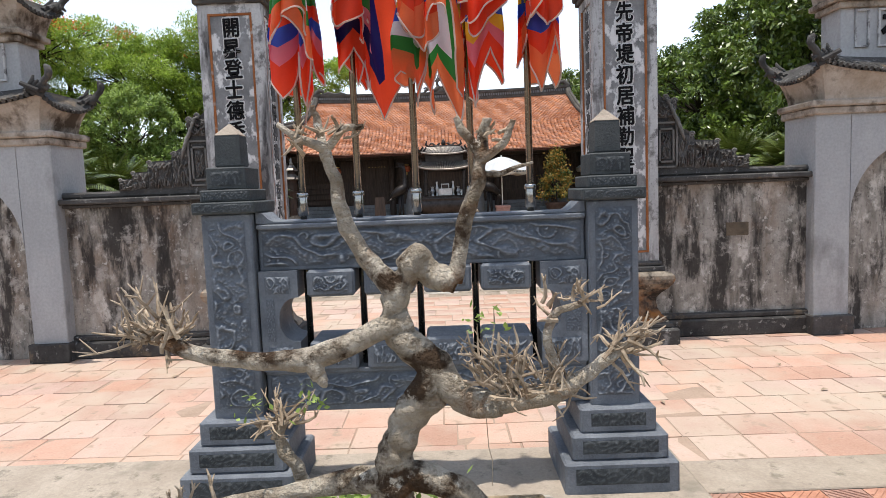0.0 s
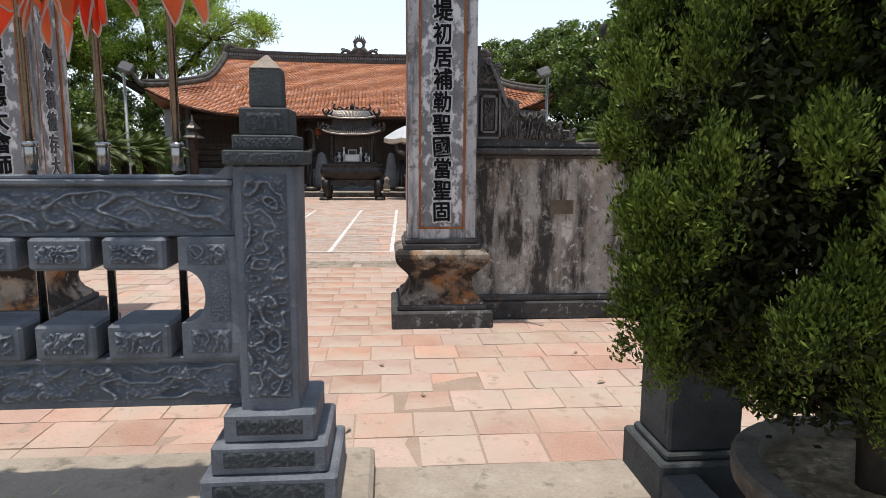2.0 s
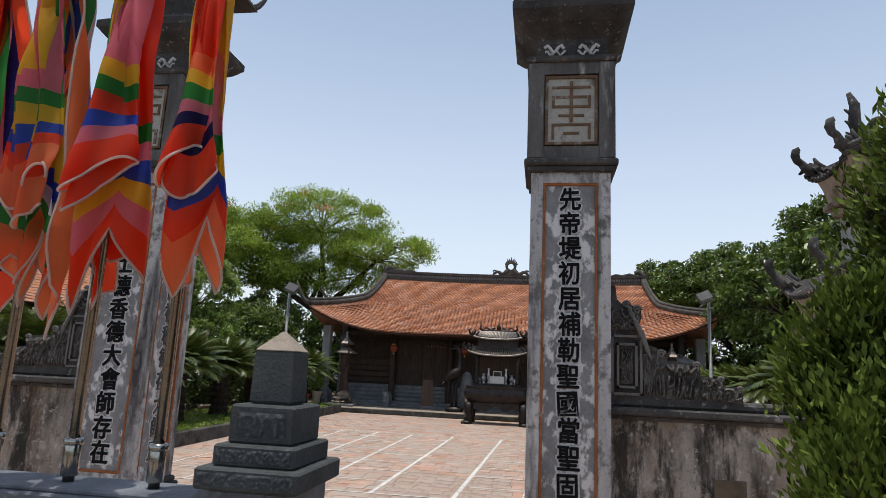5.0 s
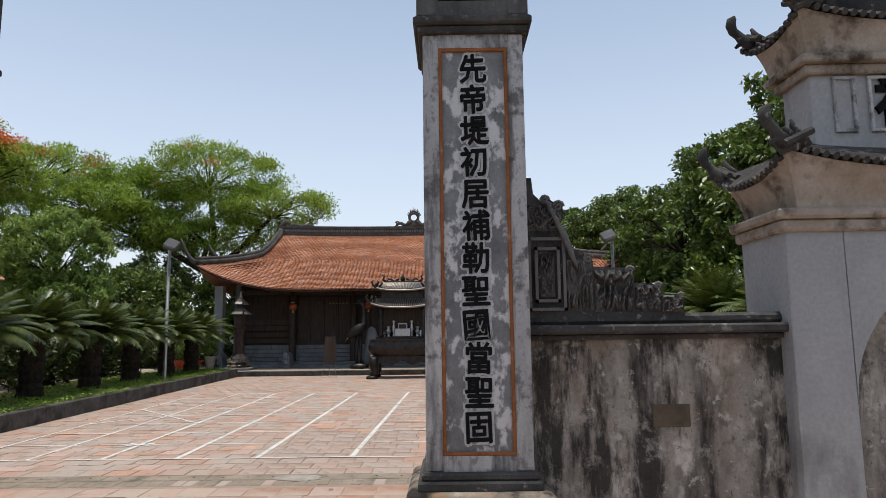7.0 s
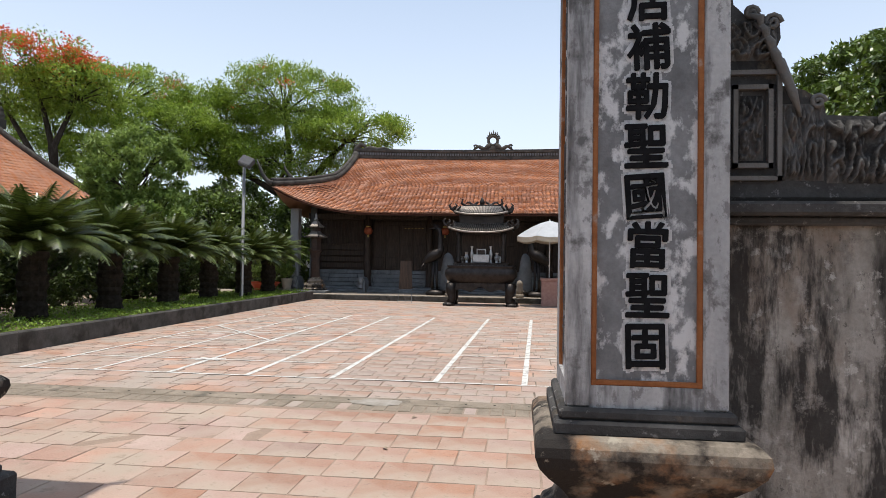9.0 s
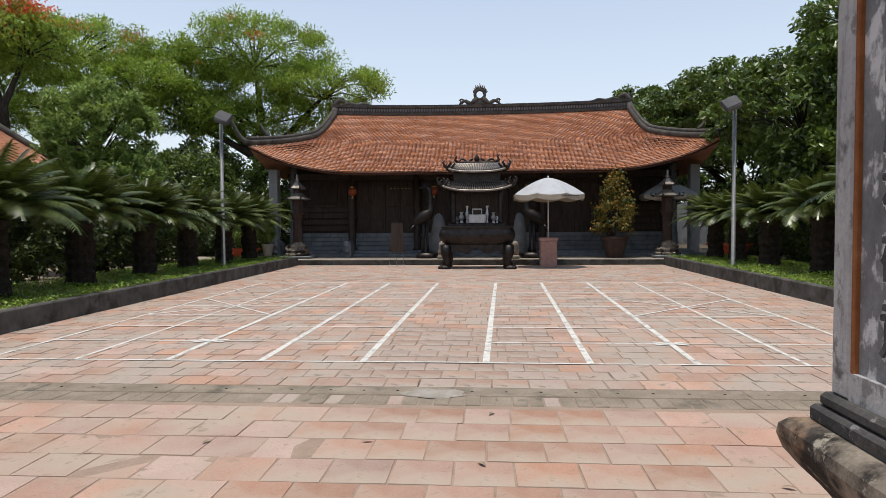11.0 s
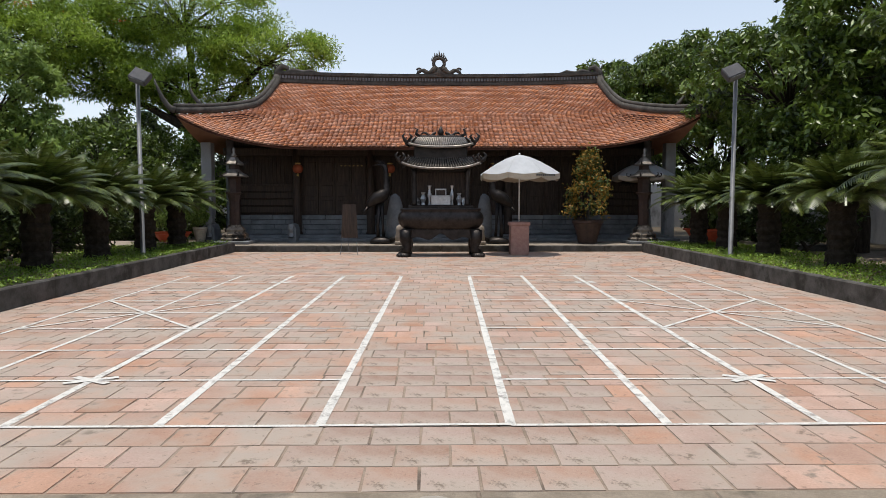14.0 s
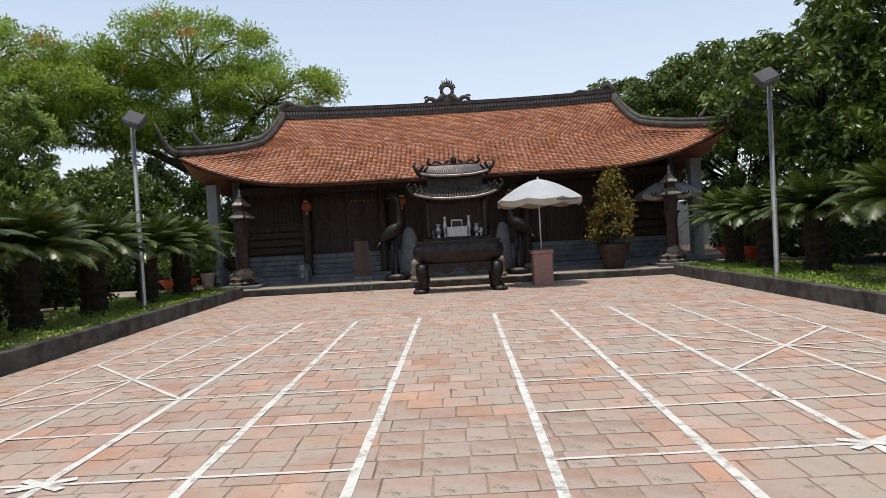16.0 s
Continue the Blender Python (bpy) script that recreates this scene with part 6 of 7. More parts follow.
limb([(-0.26, 0.02, 1.60), (-0.31, 0.0, 1.625), (-0.36, 0.0, 1.655)], [0.013, 0.009, 0.006], seed=12)
limb([(-0.26, 0.02, 1.58), (-0.28, 0.05, 1.66), (-0.29, 0.05, 1.70)], [0.012, 0.009, 0.006], seed=13)
limb([(-0.26, 0.02, 1.60), (-0.215, 0.0, 1.64), (-0.17, 0.0, 1.645)], [0.012, 0.009, 0.006], seed=14)
limb([(0.08, 0, 1.57), (0.05, 0, 1.62), (0.025, 0, 1.66)], [0.013, 0.010, 0.007], seed=15)
limb([(0.08, 0, 1.57), (0.088, 0.02, 1.62), (0.098, 0.02, 1.655)], [0.012, 0.011, 0.010], seed=16)
limb([(0.08, 0, 1.56), (0.13, -0.02, 1.60), (0.15, -0.02, 1.65)], [0.010, 0.008, 0.006], seed=17)
limb([(0.075, 0, 1.53), (0.13, 0.03, 1.535), (0.195, 0.03, 1.56)], [0.008, 0.006, 0.003], seed=18)
spray((-0.30, 0.0, 1.62), (-0.6, 0, 0.4), 8, 0.09, 1)
spray((-0.22, 0.0, 1.64), (0.5, 0, 0.4), 7, 0.09, 2)
spray((0.10, 0.0, 1.62), (0.3, 0, 0.7), 6, 0.06, 3)
spray((-0.64, -0.06, 1.22), (-0.5, 0, 0.45), 26, 0.16, 4)
spray((-0.60, -0.06, 1.20), (0.1, 0, 0.6), 16, 0.12, 5)
spray((0.12, -0.05, 1.07), (-0.1, -0.2, 0.6), 46, 0.15, 6)
spray((0.22, -0.05, 1.08), (0.2, -0.1, 0.7), 26, 0.12, 7)
spray((0.37, -0.05, 1.15), (0.8, 0, 0.1), 26, 0.13, 8)
spray((0.28, -0.05, 1.26), (0.5, 0, 0.3), 14, 0.09, 9)
spray((0.22, -0.05, 1.24), (0.1, 0, 0.8), 6, 0.08, 10)
spray((0.09, -0.05, 1.12), (0.0, 0, 1.0), 10, 0.17, 11)
spray((-0.41, 0.08, 0.96), (0.1, 0, 0.3), 26, 0.14, 12)
spray((-0.62, -0.02, 0.81), (-0.1, 0, 0.8), 10, 0.10, 13)
rng_b = np.random.default_rng(7)
part("leaf_tuft", leaf_cloud(np.array([0.0, 0, 0]) + np.concatenate([rng_b.normal(size=(26, 3)) * 0.025 + np.array(c) for c in ((-0.33, 0.08, 1.02), (-0.47, 0.08, 1.01), (0.08, -0.05, 1.22))]), 0.018, 0.01, rng_b, 0.4), L_LIGHT, bonsai, "few fresh green leaf buds", kind="stuff")
wire = Mesh().tube([(0.07, -0.04, 1.03), (0.075, -0.03, 0.93), (0.082, -0.03, 0.90), (0.08, -0.03, 0.84)], 0.0012, 4)
part("string", wire, M_TWIG, bonsai)
tray = thing("bonsai_tray", (-0.25, 1.38, 0.42), "shallow grey cement bonsai tray on a pedestal", "bonsai tray")
part("tray", Mesh().cham(-0.58, -0.16, 0.24, 0.50, 0.12, 0.34, 0.02), M_POT, tray)
part("soil", Mesh().cham(-0.54, -0.12, 0.335, 0.46, 0.09, 0.35, 0.006), M_SOIL, tray)
ped = thing("pedestal", (-0.25, 1.38, 0.07), "grey stone pedestal under the bonsai tray", "pedestal")
part("base", Mesh().cham(-0.30, -0.14, 0.0, 0.25, 0.14, 0.09, 0.01), M_BLUE, ped)
part("shaft", Mesh().cham(-0.24, -0.11, 0.09, 0.19, 0.11, 0.54, 0.01), M_BLUE, ped)
part("top", Mesh().cham(-0.30, -0.14, 0.54, 0.25, 0.12, 0.592, 0.01), M_BLUE, ped)
weeds = thing("weed", (-0.35, 2.62, 0.075), "small green weed in the dusty bed", "weed")
rw = np.random.default_rng(3)
part("leaves", leaf_cloud(rw.normal(size=(420, 3)) * np.array([0.16, 0.08, 0.05]) + np.array([0, 0, 0.09]), 0.05, 0.025, rw, 0.4), L_LIGHT, weeds)
part("stem", Mesh().tube([(0, 0, 0), (0.03, 0, 0.1)], [0.006, 0.003], 5), M_TWIG, weeds)

# ---- thuja in its round pot, and the square pedestal behind it ----
# darker copy of the cement pot surface, the thuja's shade put into its colour
M_POTD = surface("shade-darkened cement", (0.09, 0.08, 0.063), (0.22, 0.198, 0.16), 5, 0.95, 0.5, 50, stain=(0.04, 0.036, 0.03), stain_scale=3, stain_at=0.5)
pot = thing("round_pot", (2.90, 2.28, Z0 - 0.01), "large round cement pot with a thick rim and dry soil", "plant pot")
prof = [(0.30, 0.0), (0.36, 0.03), (0.43, 0.22), (0.455, 0.38), (0.50, 0.41), (0.505, 0.47), (0.49, 0.485), (0.415, 0.485), (0.405, 0.46), (0.40, 0.40)]
part("pot", Mesh().lathe(prof, 40, cap=False), M_POTD, pot, smooth=False)
part("soil", Mesh().grid(lambda u, v: ((0.41 * v) * math.cos(6.2832 * u), (0.41 * v) * math.sin(6.2832 * u), 0.43 + 0.025 * (1 - v) + 0.012 * noise.noise((u * 9, v * 6, 1))), 40, 10), M_SOIL, pot)
thuja = thing("thuja", (2.72, 2.28, 0.40), "dense green thuja with upright sprays growing in the pot", "conifer")
part("trunk", Mesh().tube([(0.11, 0, 0.0), (0.07, 0.01, 0.5), (0.02, 0.0, 1.4), (0.0, 0, 3.0)], [0.065, 0.055, 0.045, 0.012], 10), M_BARK, thuja, smooth=True)
rt2 = np.random.default_rng(77)
NLOBE, NBOUGH, NL = 230, 40, 66
laz = (np.arange(NLOBE) * 2.39996 + rt2.normal(size=NLOBE) * 0.25) % (2 * math.pi)
lh = (np.arange(NLOBE) + rt2.random(NLOBE)) / NLOBE
lz = 0.36 + 2.57 * lh ** 1.15
lrad = np.interp(lz, [0.30, 0.48, 0.66, 0.98, 1.3, 1.6, 1.73, 1.93, 2.3, 2.95], [0.48, 0.80, 0.92, 0.95, 0.88, 0.77, 0.69, 0.61, 0.44, 0.06])
lobe_r = 0.075 + 0.060 * rt2.random(NLOBE)
lr = np.maximum(0.0, lrad - lobe_r * 1.15) * np.where(np.arange(NLOBE) % 4 == 0, 0.62, 0.86 + 0.14 * rt2.random(NLOBE))
lobe = np.stack([lr * np.cos(laz), lr * np.sin(laz) * 0.75, lz], 1)
d = rt2.normal(size=(NLOBE, NBOUGH, 3)) * 0.7 + np.stack([np.cos(laz), np.sin(laz), np.full(NLOBE, 1.0)], 1)[:, None, :] * 0.6
d /= np.linalg.norm(d, axis=2, keepdims=True)
reach = lobe_r[:, None, None] * (0.7 + 0.6 * rt2.random((NLOBE, NBOUGH, 1))) * np.array([1.0, 1.0, 1.7])
tip = (lobe[:, None, :] + d * reach).reshape(-1, 3)
root = (lobe[:, None, :] + d * reach * 0.30).reshape(-1, 3)
boughs = Mesh()
for k in range(0, NLOBE, 2):
    c = Vector(lobe[k])
    b0 = Vector((0, 0, max(0.25, c.z - 0.35)))
    boughs.tube([tuple(b0), tuple(b0.lerp(c, 0.6) + Vector((0, 0, -0.03))), tuple(c)], [0.014, 0.009, 0.004], 5)
part("bough", boughs, M_BARK, thuja, kind="stuff")
run = rt2.random((len(tip), NL, 1)) ** 0.8
o = rt2.normal(size=(len(tip), NL, 3)) * 0.024 * (1.15 - 0.8 * run)
lp = (root[:, None, :] * (1 - run) + tip[:, None, :] * run + o).reshape(-1, 3)
outd = np.repeat(d.reshape(-1, 3) * 0.9 + np.array([0, 0, 1.1]), NL, 0)
part("crown", leaf_cloud(lp, 0.018, 0.0072, rt2, up=0.1, out=outd), L_CYPRESS, thuja, "feathery green scale-leaf sprays")
# added leaf mass fills the crown; its dark colour stands in for shade
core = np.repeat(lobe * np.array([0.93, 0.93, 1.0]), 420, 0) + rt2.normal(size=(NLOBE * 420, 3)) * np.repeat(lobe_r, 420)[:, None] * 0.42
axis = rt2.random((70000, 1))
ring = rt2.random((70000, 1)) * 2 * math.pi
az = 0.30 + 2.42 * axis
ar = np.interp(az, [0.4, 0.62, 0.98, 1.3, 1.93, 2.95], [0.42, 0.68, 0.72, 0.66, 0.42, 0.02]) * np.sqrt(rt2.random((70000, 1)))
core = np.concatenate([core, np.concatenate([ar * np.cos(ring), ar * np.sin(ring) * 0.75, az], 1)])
part("inner_crown", leaf_cloud(core, 0.034, 0.015, rt2, up=0.1), L_CORE, thuja, "brown-green inner sprays darkened as shade inside the crown")
# dark limestone on this pedestal stands in for the shade by the thuja
sq = thing("pedestal", (2.62, 3.16, Z0 - 0.01), "square grey stone pedestal with a stepped base", "pedestal")
part("base", Mesh().cham(-0.22, -0.22, 0.0, 0.22, 0.22, 0.20, 0.01), M_BLUE_D, sq)
part("moulding", Mesh().cham(-0.185, -0.185, 0.20, 0.185, 0.185, 0.235, 0.01), M_BLUE_D, sq)
part("shaft", Mesh().cham(-0.165, -0.165, 0.235, 0.165, 0.165, 1.0, 0.01).cham(-0.171, -0.13, 0.30, -0.16, 0.13, 0.94, 0.004), M_BLUE_D, sq)
part("cap", Mesh().cham(-0.20, -0.20, 1.0, 0.20, 0.20, 1.06, 0.01), M_BLUE_D, sq)


# ---- on and before the terrace ----
TZ = 0.137
urn = thing("incense_burner", (0, 23.95, Z0), "large dark bronze incense burner with a two-tier roofed shrine on top", "incense burner")
for sx in (-1, 1):
    for sy in (-1, 1):
        m = Mesh().tube([(sx * 0.92, sy * 0.42, 0.70), (sx * 0.93, sy * 0.43, 0.45), (sx * 0.88, sy * 0.40, 0.22), (sx * 0.96, sy * 0.44, 0.07)], [0.17, 0.16, 0.12, 0.15], 10)
        m.lathe([(0.19, 0.0), (0.20, 0.05), (0.15, 0.10), (0.08, 0.12)], 12, sx * 0.98, sy * 0.46)
        for t in (-1, 0, 1):
            m.lathe([(0.045, 0.0), (0.055, 0.04), (0.02, 0.09)], 8, sx * 1.0 + t * 0.09, sy * 0.62)
        part("leg", m, M_BRONZE, urn, "lion-paw bronze leg", smooth=True)
apron = []
for k in range(25):
    t = -1 + 2 * k / 24
    apron.append((t * 0.95, 0.44 + 0.10 * math.cos(t * 9) * (1 - abs(t)) + 0.08 * (1 - t * t)))
part("apron", Mesh().prism(apron + [(0.95, 0.72), (-0.95, 0.72)], -0.48, -0.42), M_BRONZE, urn)
part("apron", Mesh().prism(apron + [(0.95, 0.72), (-0.95, 0.72)], 0.42, 0.48), M_BRONZE, urn)
bowl = Mesh()
n = 40


def superell(a, hx, hy, p=0.42):
    c, s = math.cos(a), math.sin(a)
    return (hx * math.copysign(abs(c) ** p, c), hy * math.copysign(abs(s) ** p, s))


rings = [(0.92, 0.44, 0.70), (1.05, 0.52, 0.78), (1.13, 0.58, 0.90), (1.15, 0.60, 1.02), (1.12, 0.57, 1.13), (1.05, 0.52, 1.20), (1.08, 0.55, 1.22), (1.08, 0.55, 1.27), (0.98, 0.46, 1.275), (0.95, 0.44, 1.20)]
vs = [(*superell(2 * math.pi * k / n, hx, hy), z) for hx, hy, z in rings for k in range(n)]
bowl.add(vs, [(r * n + k, r * n + (k + 1) % n, (r + 1) * n + (k + 1) % n, (r + 1) * n + k) for r in range(len(rings) - 1) for k in range(n)])
part("bowl", bowl, M_BRONZE, urn, "bulging bronze censer basin", smooth=True)
part("table", Mesh().cham(-0.86, -0.40, 1.20, 0.86, 0.40, 1.36, 0.02), M_BRONZE, urn)
for sx in (-1, 1):
    for sy in (-1, 1):
        part("column", Mesh().lathe([(0.085, 1.36), (0.07, 1.42), (0.065, 2.2), (0.08, 2.3)], 12, sx * 0.70, sy * 0.34), M_BRONZE, urn, smooth=True)
part("back_panel", Mesh().cham(-0.66, 0.28, 1.36, 0.66, 0.33, 2.25, 0.01), M_WOOD, urn)


def curved_roof(hw, hd, z, rise, up):
    """A small hipped roof with upswept corners and round tile ends."""
    m = Mesh()

    def face(side):
        def at(u, v):
            uu = 2 * u - 1
            k = 1 - 0.62 * v
            zz = z + rise * v ** 1.3 + up * abs(uu) ** 3 * (1 - v) ** 1.5
            if side < 2:
                return (uu * hw * (1 - 0.22 * v) * (1 if side == 0 else -1), (-1 if side == 0 else 1) * hd * k, zz)
            return ((1 if side == 2 else -1) * hw * (1 - 0.22 * v), uu * hd * k * (1 if side == 2 else -1), zz)
        return at
    for side in range(4):
        m.grid(face(side), 28, 8)
    part("roof", m, M_BRONZE, urn, "upswept dark bronze roof", smooth=True)
    t = Mesh()
    for k in range(31):
        u = k / 30
        a, b = Vector(face(0)(u, 0)), Vector(face(0)(u, 0.9))
        t.tube([tuple(a + Vector((0, -0.01, 0.015))), tuple(a.lerp(b, 0.5) + Vector((0, 0, 0.0))), tuple(b + Vector((0, 0, 0.012)))], 0.020, 6)
    part("tile_rib", t, M_BRONZE_H, urn, "grey worn tile ribs", kind="stuff")
    lip = Mesh()
    pts = [Vector(face(0)(k / 40, 0)) + Vector((0, -0.015, -0.03)) for k in range(41)]
    lip.tube([tuple(p) for p in pts], 0.035, 6)
    part("eave_lip", lip, M_BRONZE_H, urn, "grey worn eave lip", smooth=True)
    for sx in (-1, 1):
        for sy in (-1, 1):
            c = Mesh()
            p = Vector((sx * hw, sy * hd, z + up))
            c.tube([tuple(p), tuple(p + Vector((sx * 0.10, 0, 0.05))), tuple(p + Vector((sx * 0.15, 0, 0.16))), tuple(p + Vector((sx * 0.08, 0, 0.24)))], [0.05, 0.045, 0.035, 0.012], 7)
            c.tube([tuple(p + Vector((0, 0, 0.02))), tuple(p + Vector((-sx * 0.08, 0, 0.15))), tuple(p + Vector((-sx * 0.02, 0, 0.22)))], [0.04, 0.035, 0.012], 7)
            c.tube([tuple(p + Vector((-sx * 0.1, 0, 0.0))), tuple(p + Vector((-sx * 0.20, 0, 0.12))), tuple(p + Vector((-sx * 0.16, 0, 0.18)))], [0.035, 0.03, 0.01], 7)
            part("corner_dragon", c, M_BRONZE, urn, "bronze corner dragon", smooth=True)


curved_roof(1.02, 0.60, 2.34, 0.30, 0.15)
part("upper_box", Mesh().cham(-0.70, -0.30, 2.55, 0.70, 0.30, 2.92, 0.02), M_BRONZE, urn)
curved_roof(0.84, 0.50, 2.90, 0.26, 0.09)
rdg = Mesh().cham(-0.55, -0.05, 3.13, 0.55, 0.05, 3.22, 0.01)
for sx in (-1, 1):
    rdg.tube([(sx * (0.12 + 0.07 * k), 0, 3.25 + 0.05 * math.cos(k * 1.4)) for k in range(7)], [0.03, 0.045, 0.04, 0.04, 0.035, 0.03, 0.012], 7)
    rdg.tube([(sx * 0.55, 0, 3.18), (sx * 0.66, 0, 3.26), (sx * 0.62, 0, 3.38), (sx * 0.70, 0, 3.42)], [0.05, 0.045, 0.03, 0.01], 7)
rdg.lathe([(0.07, 3.22), (0.09, 3.30), (0.05, 3.38), (0.01, 3.46)], 10)
part("ridge_dragon", rdg, M_BRONZE, urn, "paired bronze ridge dragons", smooth=True)
for x, w, h, d, mt in ((0.0, 0.26, 0.26, 0.12, M_SILVER), (0.0, 0.15, 0.44, 0.03, M_SILVER), (-0.30, 0.06, 0.52, 0.055, M_SILVER), (0.30, 0.06, 0.52, 0.055, M_SILVER), (-0.47, 0.08, 0.34, 0.05, M_SILVER),
                       (0.49, 0.08, 0.32, 0.06, M_SILVER), (0.21, 0.04, 0.22, 0.03, M_LANTERN), (-0.22, 0.04, 0.18, 0.03, M_WHITE), (-0.60, 0.06, 0.2, 0.05, M_BRONZE_H), (0.61, 0.06, 0.2, 0.05, M_WHITE)):
    m = Mesh()
    if w > 0.1:
        m.cham(-w, -d, 0, w, d, h, 0.01)
        if d < 0.05:
            m.cham(-w + 0.03, -d - 0.008, 0.06, w - 0.03, -d + 0.002, h - 0.04, 0.004, m=1)
    else:
        m.lathe([(w * 0.7, 0), (w * 0.5, h * 0.2), (w, h * 0.5), (w * 0.45, h * 0.8), (w * 0.8, h)], 12)
    ob = thing("altar_piece", (x, 23.95 - (0.10 if d < 0.1 else 0.16), Z0 + 1.36), "small silver altar piece inside the incense burner", "altar piece", "altar pieces")
    part("body", m, [mt, M_WOOD] if d < 0.05 else mt, ob)


def crane(x, y, s):
    c = thing("bronze_crane", (x, y, TZ), "bronze crane standing on a tortoise before the temple", "bronze crane", "bronze cranes")
    t = Mesh().lathe([(0.30, 0.0), (0.34, 0.05), (0.28, 0.15), (0.12, 0.22)], 18, sx=1.1, sy=0.8)
    t.tube([(s * 0.30, -0.1, 0.10), (s * 0.46, -0.15, 0.18), (s * 0.54, -0.16, 0.16)], [0.07, 0.06, 0.03], 8)
    t.tube([(-s * 0.1, -0.02, 0.2), (-s * 0.1, -0.02, 0.55), (-s * 0.06, 0, 1.25)], [0.06, 0.05, 0.075], 8)
    t.tube([(s * 0.07, 0.02, 0.2), (s * 0.05, 0.02, 0.55), (s * 0.02, 0, 1.25)], [0.05, 0.04, 0.07], 8)
    t.tube([(-s * 0.50, 0, 1.06), (-s * 0.36, 0, 1.22), (-s * 0.12, 0, 1.40), (s * 0.10, 0, 1.52), (s * 0.20, 0, 1.66), (s * 0.17, 0, 1.95), (s * 0.16, 0, 2.20), (s * 0.12, 0, 2.38), (s * 0.0, 0, 2.44)],
           [0.03, 0.12, 0.21, 0.20, 0.13, 0.085, 0.075, 0.09, 0.05], 12)
    t.tube([(s * 0.02, 0, 2.42), (-s * 0.12, 0, 2.42), (-s * 0.26, 0, 2.40)], [0.05, 0.03, 0.008], 8)
    for k in range(4):
        t.tube([(-s * 0.40, (k - 1.5) * 0.05, 1.12), (-s * 0.58 - s * 0.02 * k, (k - 1.5) * 0.06, 0.92 + 0.03 * k)], [0.05, 0.012], 6)
    for k in range(5):
        t.tube([(s * 0.1, 0, 2.42), (s * (0.15 - 0.09 * k), 0, 2.58 + 0.02 * (k % 2))], [0.02, 0.006], 5)
    ob = part("crane", t, M_BRONZE, c, smooth=True)
    return c


crane(-1.82, 26.5, 1)
crane(1.80, 26.5, -1)
for x in (-1.42, 1.42):
    rk = thing("standing_rock", (x, 27.0, TZ), "upright grey weathered rock behind the crane", "rock", "standing rocks")
    m = Mesh().lathe([(0.26, 0), (0.28, 0.3), (0.25, 0.8), (0.22, 1.2), (0.14, 1.45), (0.05, 1.55)], 14, sx=1.0, sy=0.7)
    m.v = [tuple(Vector(v) + Vector((noise.noise(Vector(v) * 4 + Vector((x, 0, 0))), noise.noise(Vector(v) * 4 + Vector((5, x, 0))), 0)) * 0.06) for v in m.v]
    part("rock", m, M_STONE, rk, smooth=True)
    lion = thing("stone_lion", (x * 0.86, 25.9, TZ), "small pale stone lion figure on the terrace", "stone lion", "stone lions")
    m = Mesh().cham(-0.14, -0.18, 0, 0.14, 0.18, 0.12, 0.02).lathe([(0.12, 0.12), (0.13, 0.25), (0.10, 0.38), (0.12, 0.46), (0.08, 0.56), (0.02, 0.6)], 12)
    part("lion", m, M_CONC, lion, smooth=True)


def sunshade(x, y, z, r, top, boxed):
    u = thing("sunshade", (x, y, z), "pale grey garden sunshade with a beige valance on a thin pole", "parasol", "sunshades")
    part("pole", Mesh().lathe([(0.018, 0.0), (0.018, top - 0.02)], 10), M_WHITE, u, smooth=True)
    part("knob", Mesh().lathe([(0.02, top - 0.02), (0.03, top + 0.02), (0.01, top + 0.06)], 8), M_WHITE, u)
    n = 8
    can = Mesh()
    drop = r * 0.46
    for k in range(n):
        a0, a1 = 2 * math.pi * (k + 0.5) / n, 2 * math.pi * (k + 1.5) / n

        def at(uu, v, a0=a0, a1=a1):
            p0 = Vector((math.cos(a0), math.sin(a0), 0)).lerp(Vector((math.cos(a1), math.sin(a1), 0)), uu)
            sag = 0.05 * r * math.sin(math.pi * uu) * v
            return (p0.x * r * v * 1.0, p0.y * r * v * 1.0, top - drop * v ** 1.5 - sag * 0.8)
        can.grid(at, 6, 8)
        part("valance", Mesh().grid(lambda uu, v, at=at: tuple(Vector(at(uu, 1.0)) * 1.0 + Vector((0, 0, -0.16 * v * (0.85 + 0.15 * math.sin(math.pi * uu))))), 6, 2), M_BEIGE, u, "beige scalloped valance")
    part("canopy", can, M_CANOPY, u, "faded pale grey cloth", smooth=True)
    
    for k in range(n):
        a = 2 * math.pi * (k + 0.5) / n
        part("rib", Mesh().tube([(0, 0, top - 0.05), (math.cos(a) * r * 0.55, math.sin(a) * r * 0.55, top - drop * 0.41 - 0.02), (math.cos(a) * r * 0.99, math.sin(a) * r * 0.99, top - drop - 0.01)], 0.008, 5), M_LAMP, u)
    if boxed:
        mk = Mesh()
        for k in range(9):
            mk.box(0.30 + 0.055 * k, -r * 0.955, top - drop - 0.10, 0.335 + 0.055 * k, -r * 0.945, top - drop - 0.055)
        part("printed_mark", mk, M_BLUE_D, u)
    return u


sunshade(2.16, 24.3, Z0 + 0.9, 1.12, 1.83, True)
bx = thing("umbrella_base", (2.16, 24.3, Z0), "square pink granite box holding the sunshade", "umbrella base")
part("box", Mesh().cham(-0.25, -0.22, 0.0, 0.25, 0.22, 0.80, 0.012), M_PINK, bx)
part("lid", Mesh().cham(-0.28, -0.25, 0.80, 0.28, 0.25, 0.90, 0.015), M_PINK, bx)
sunshade(6.72, 27.85, TZ, 1.0, 2.62, False)

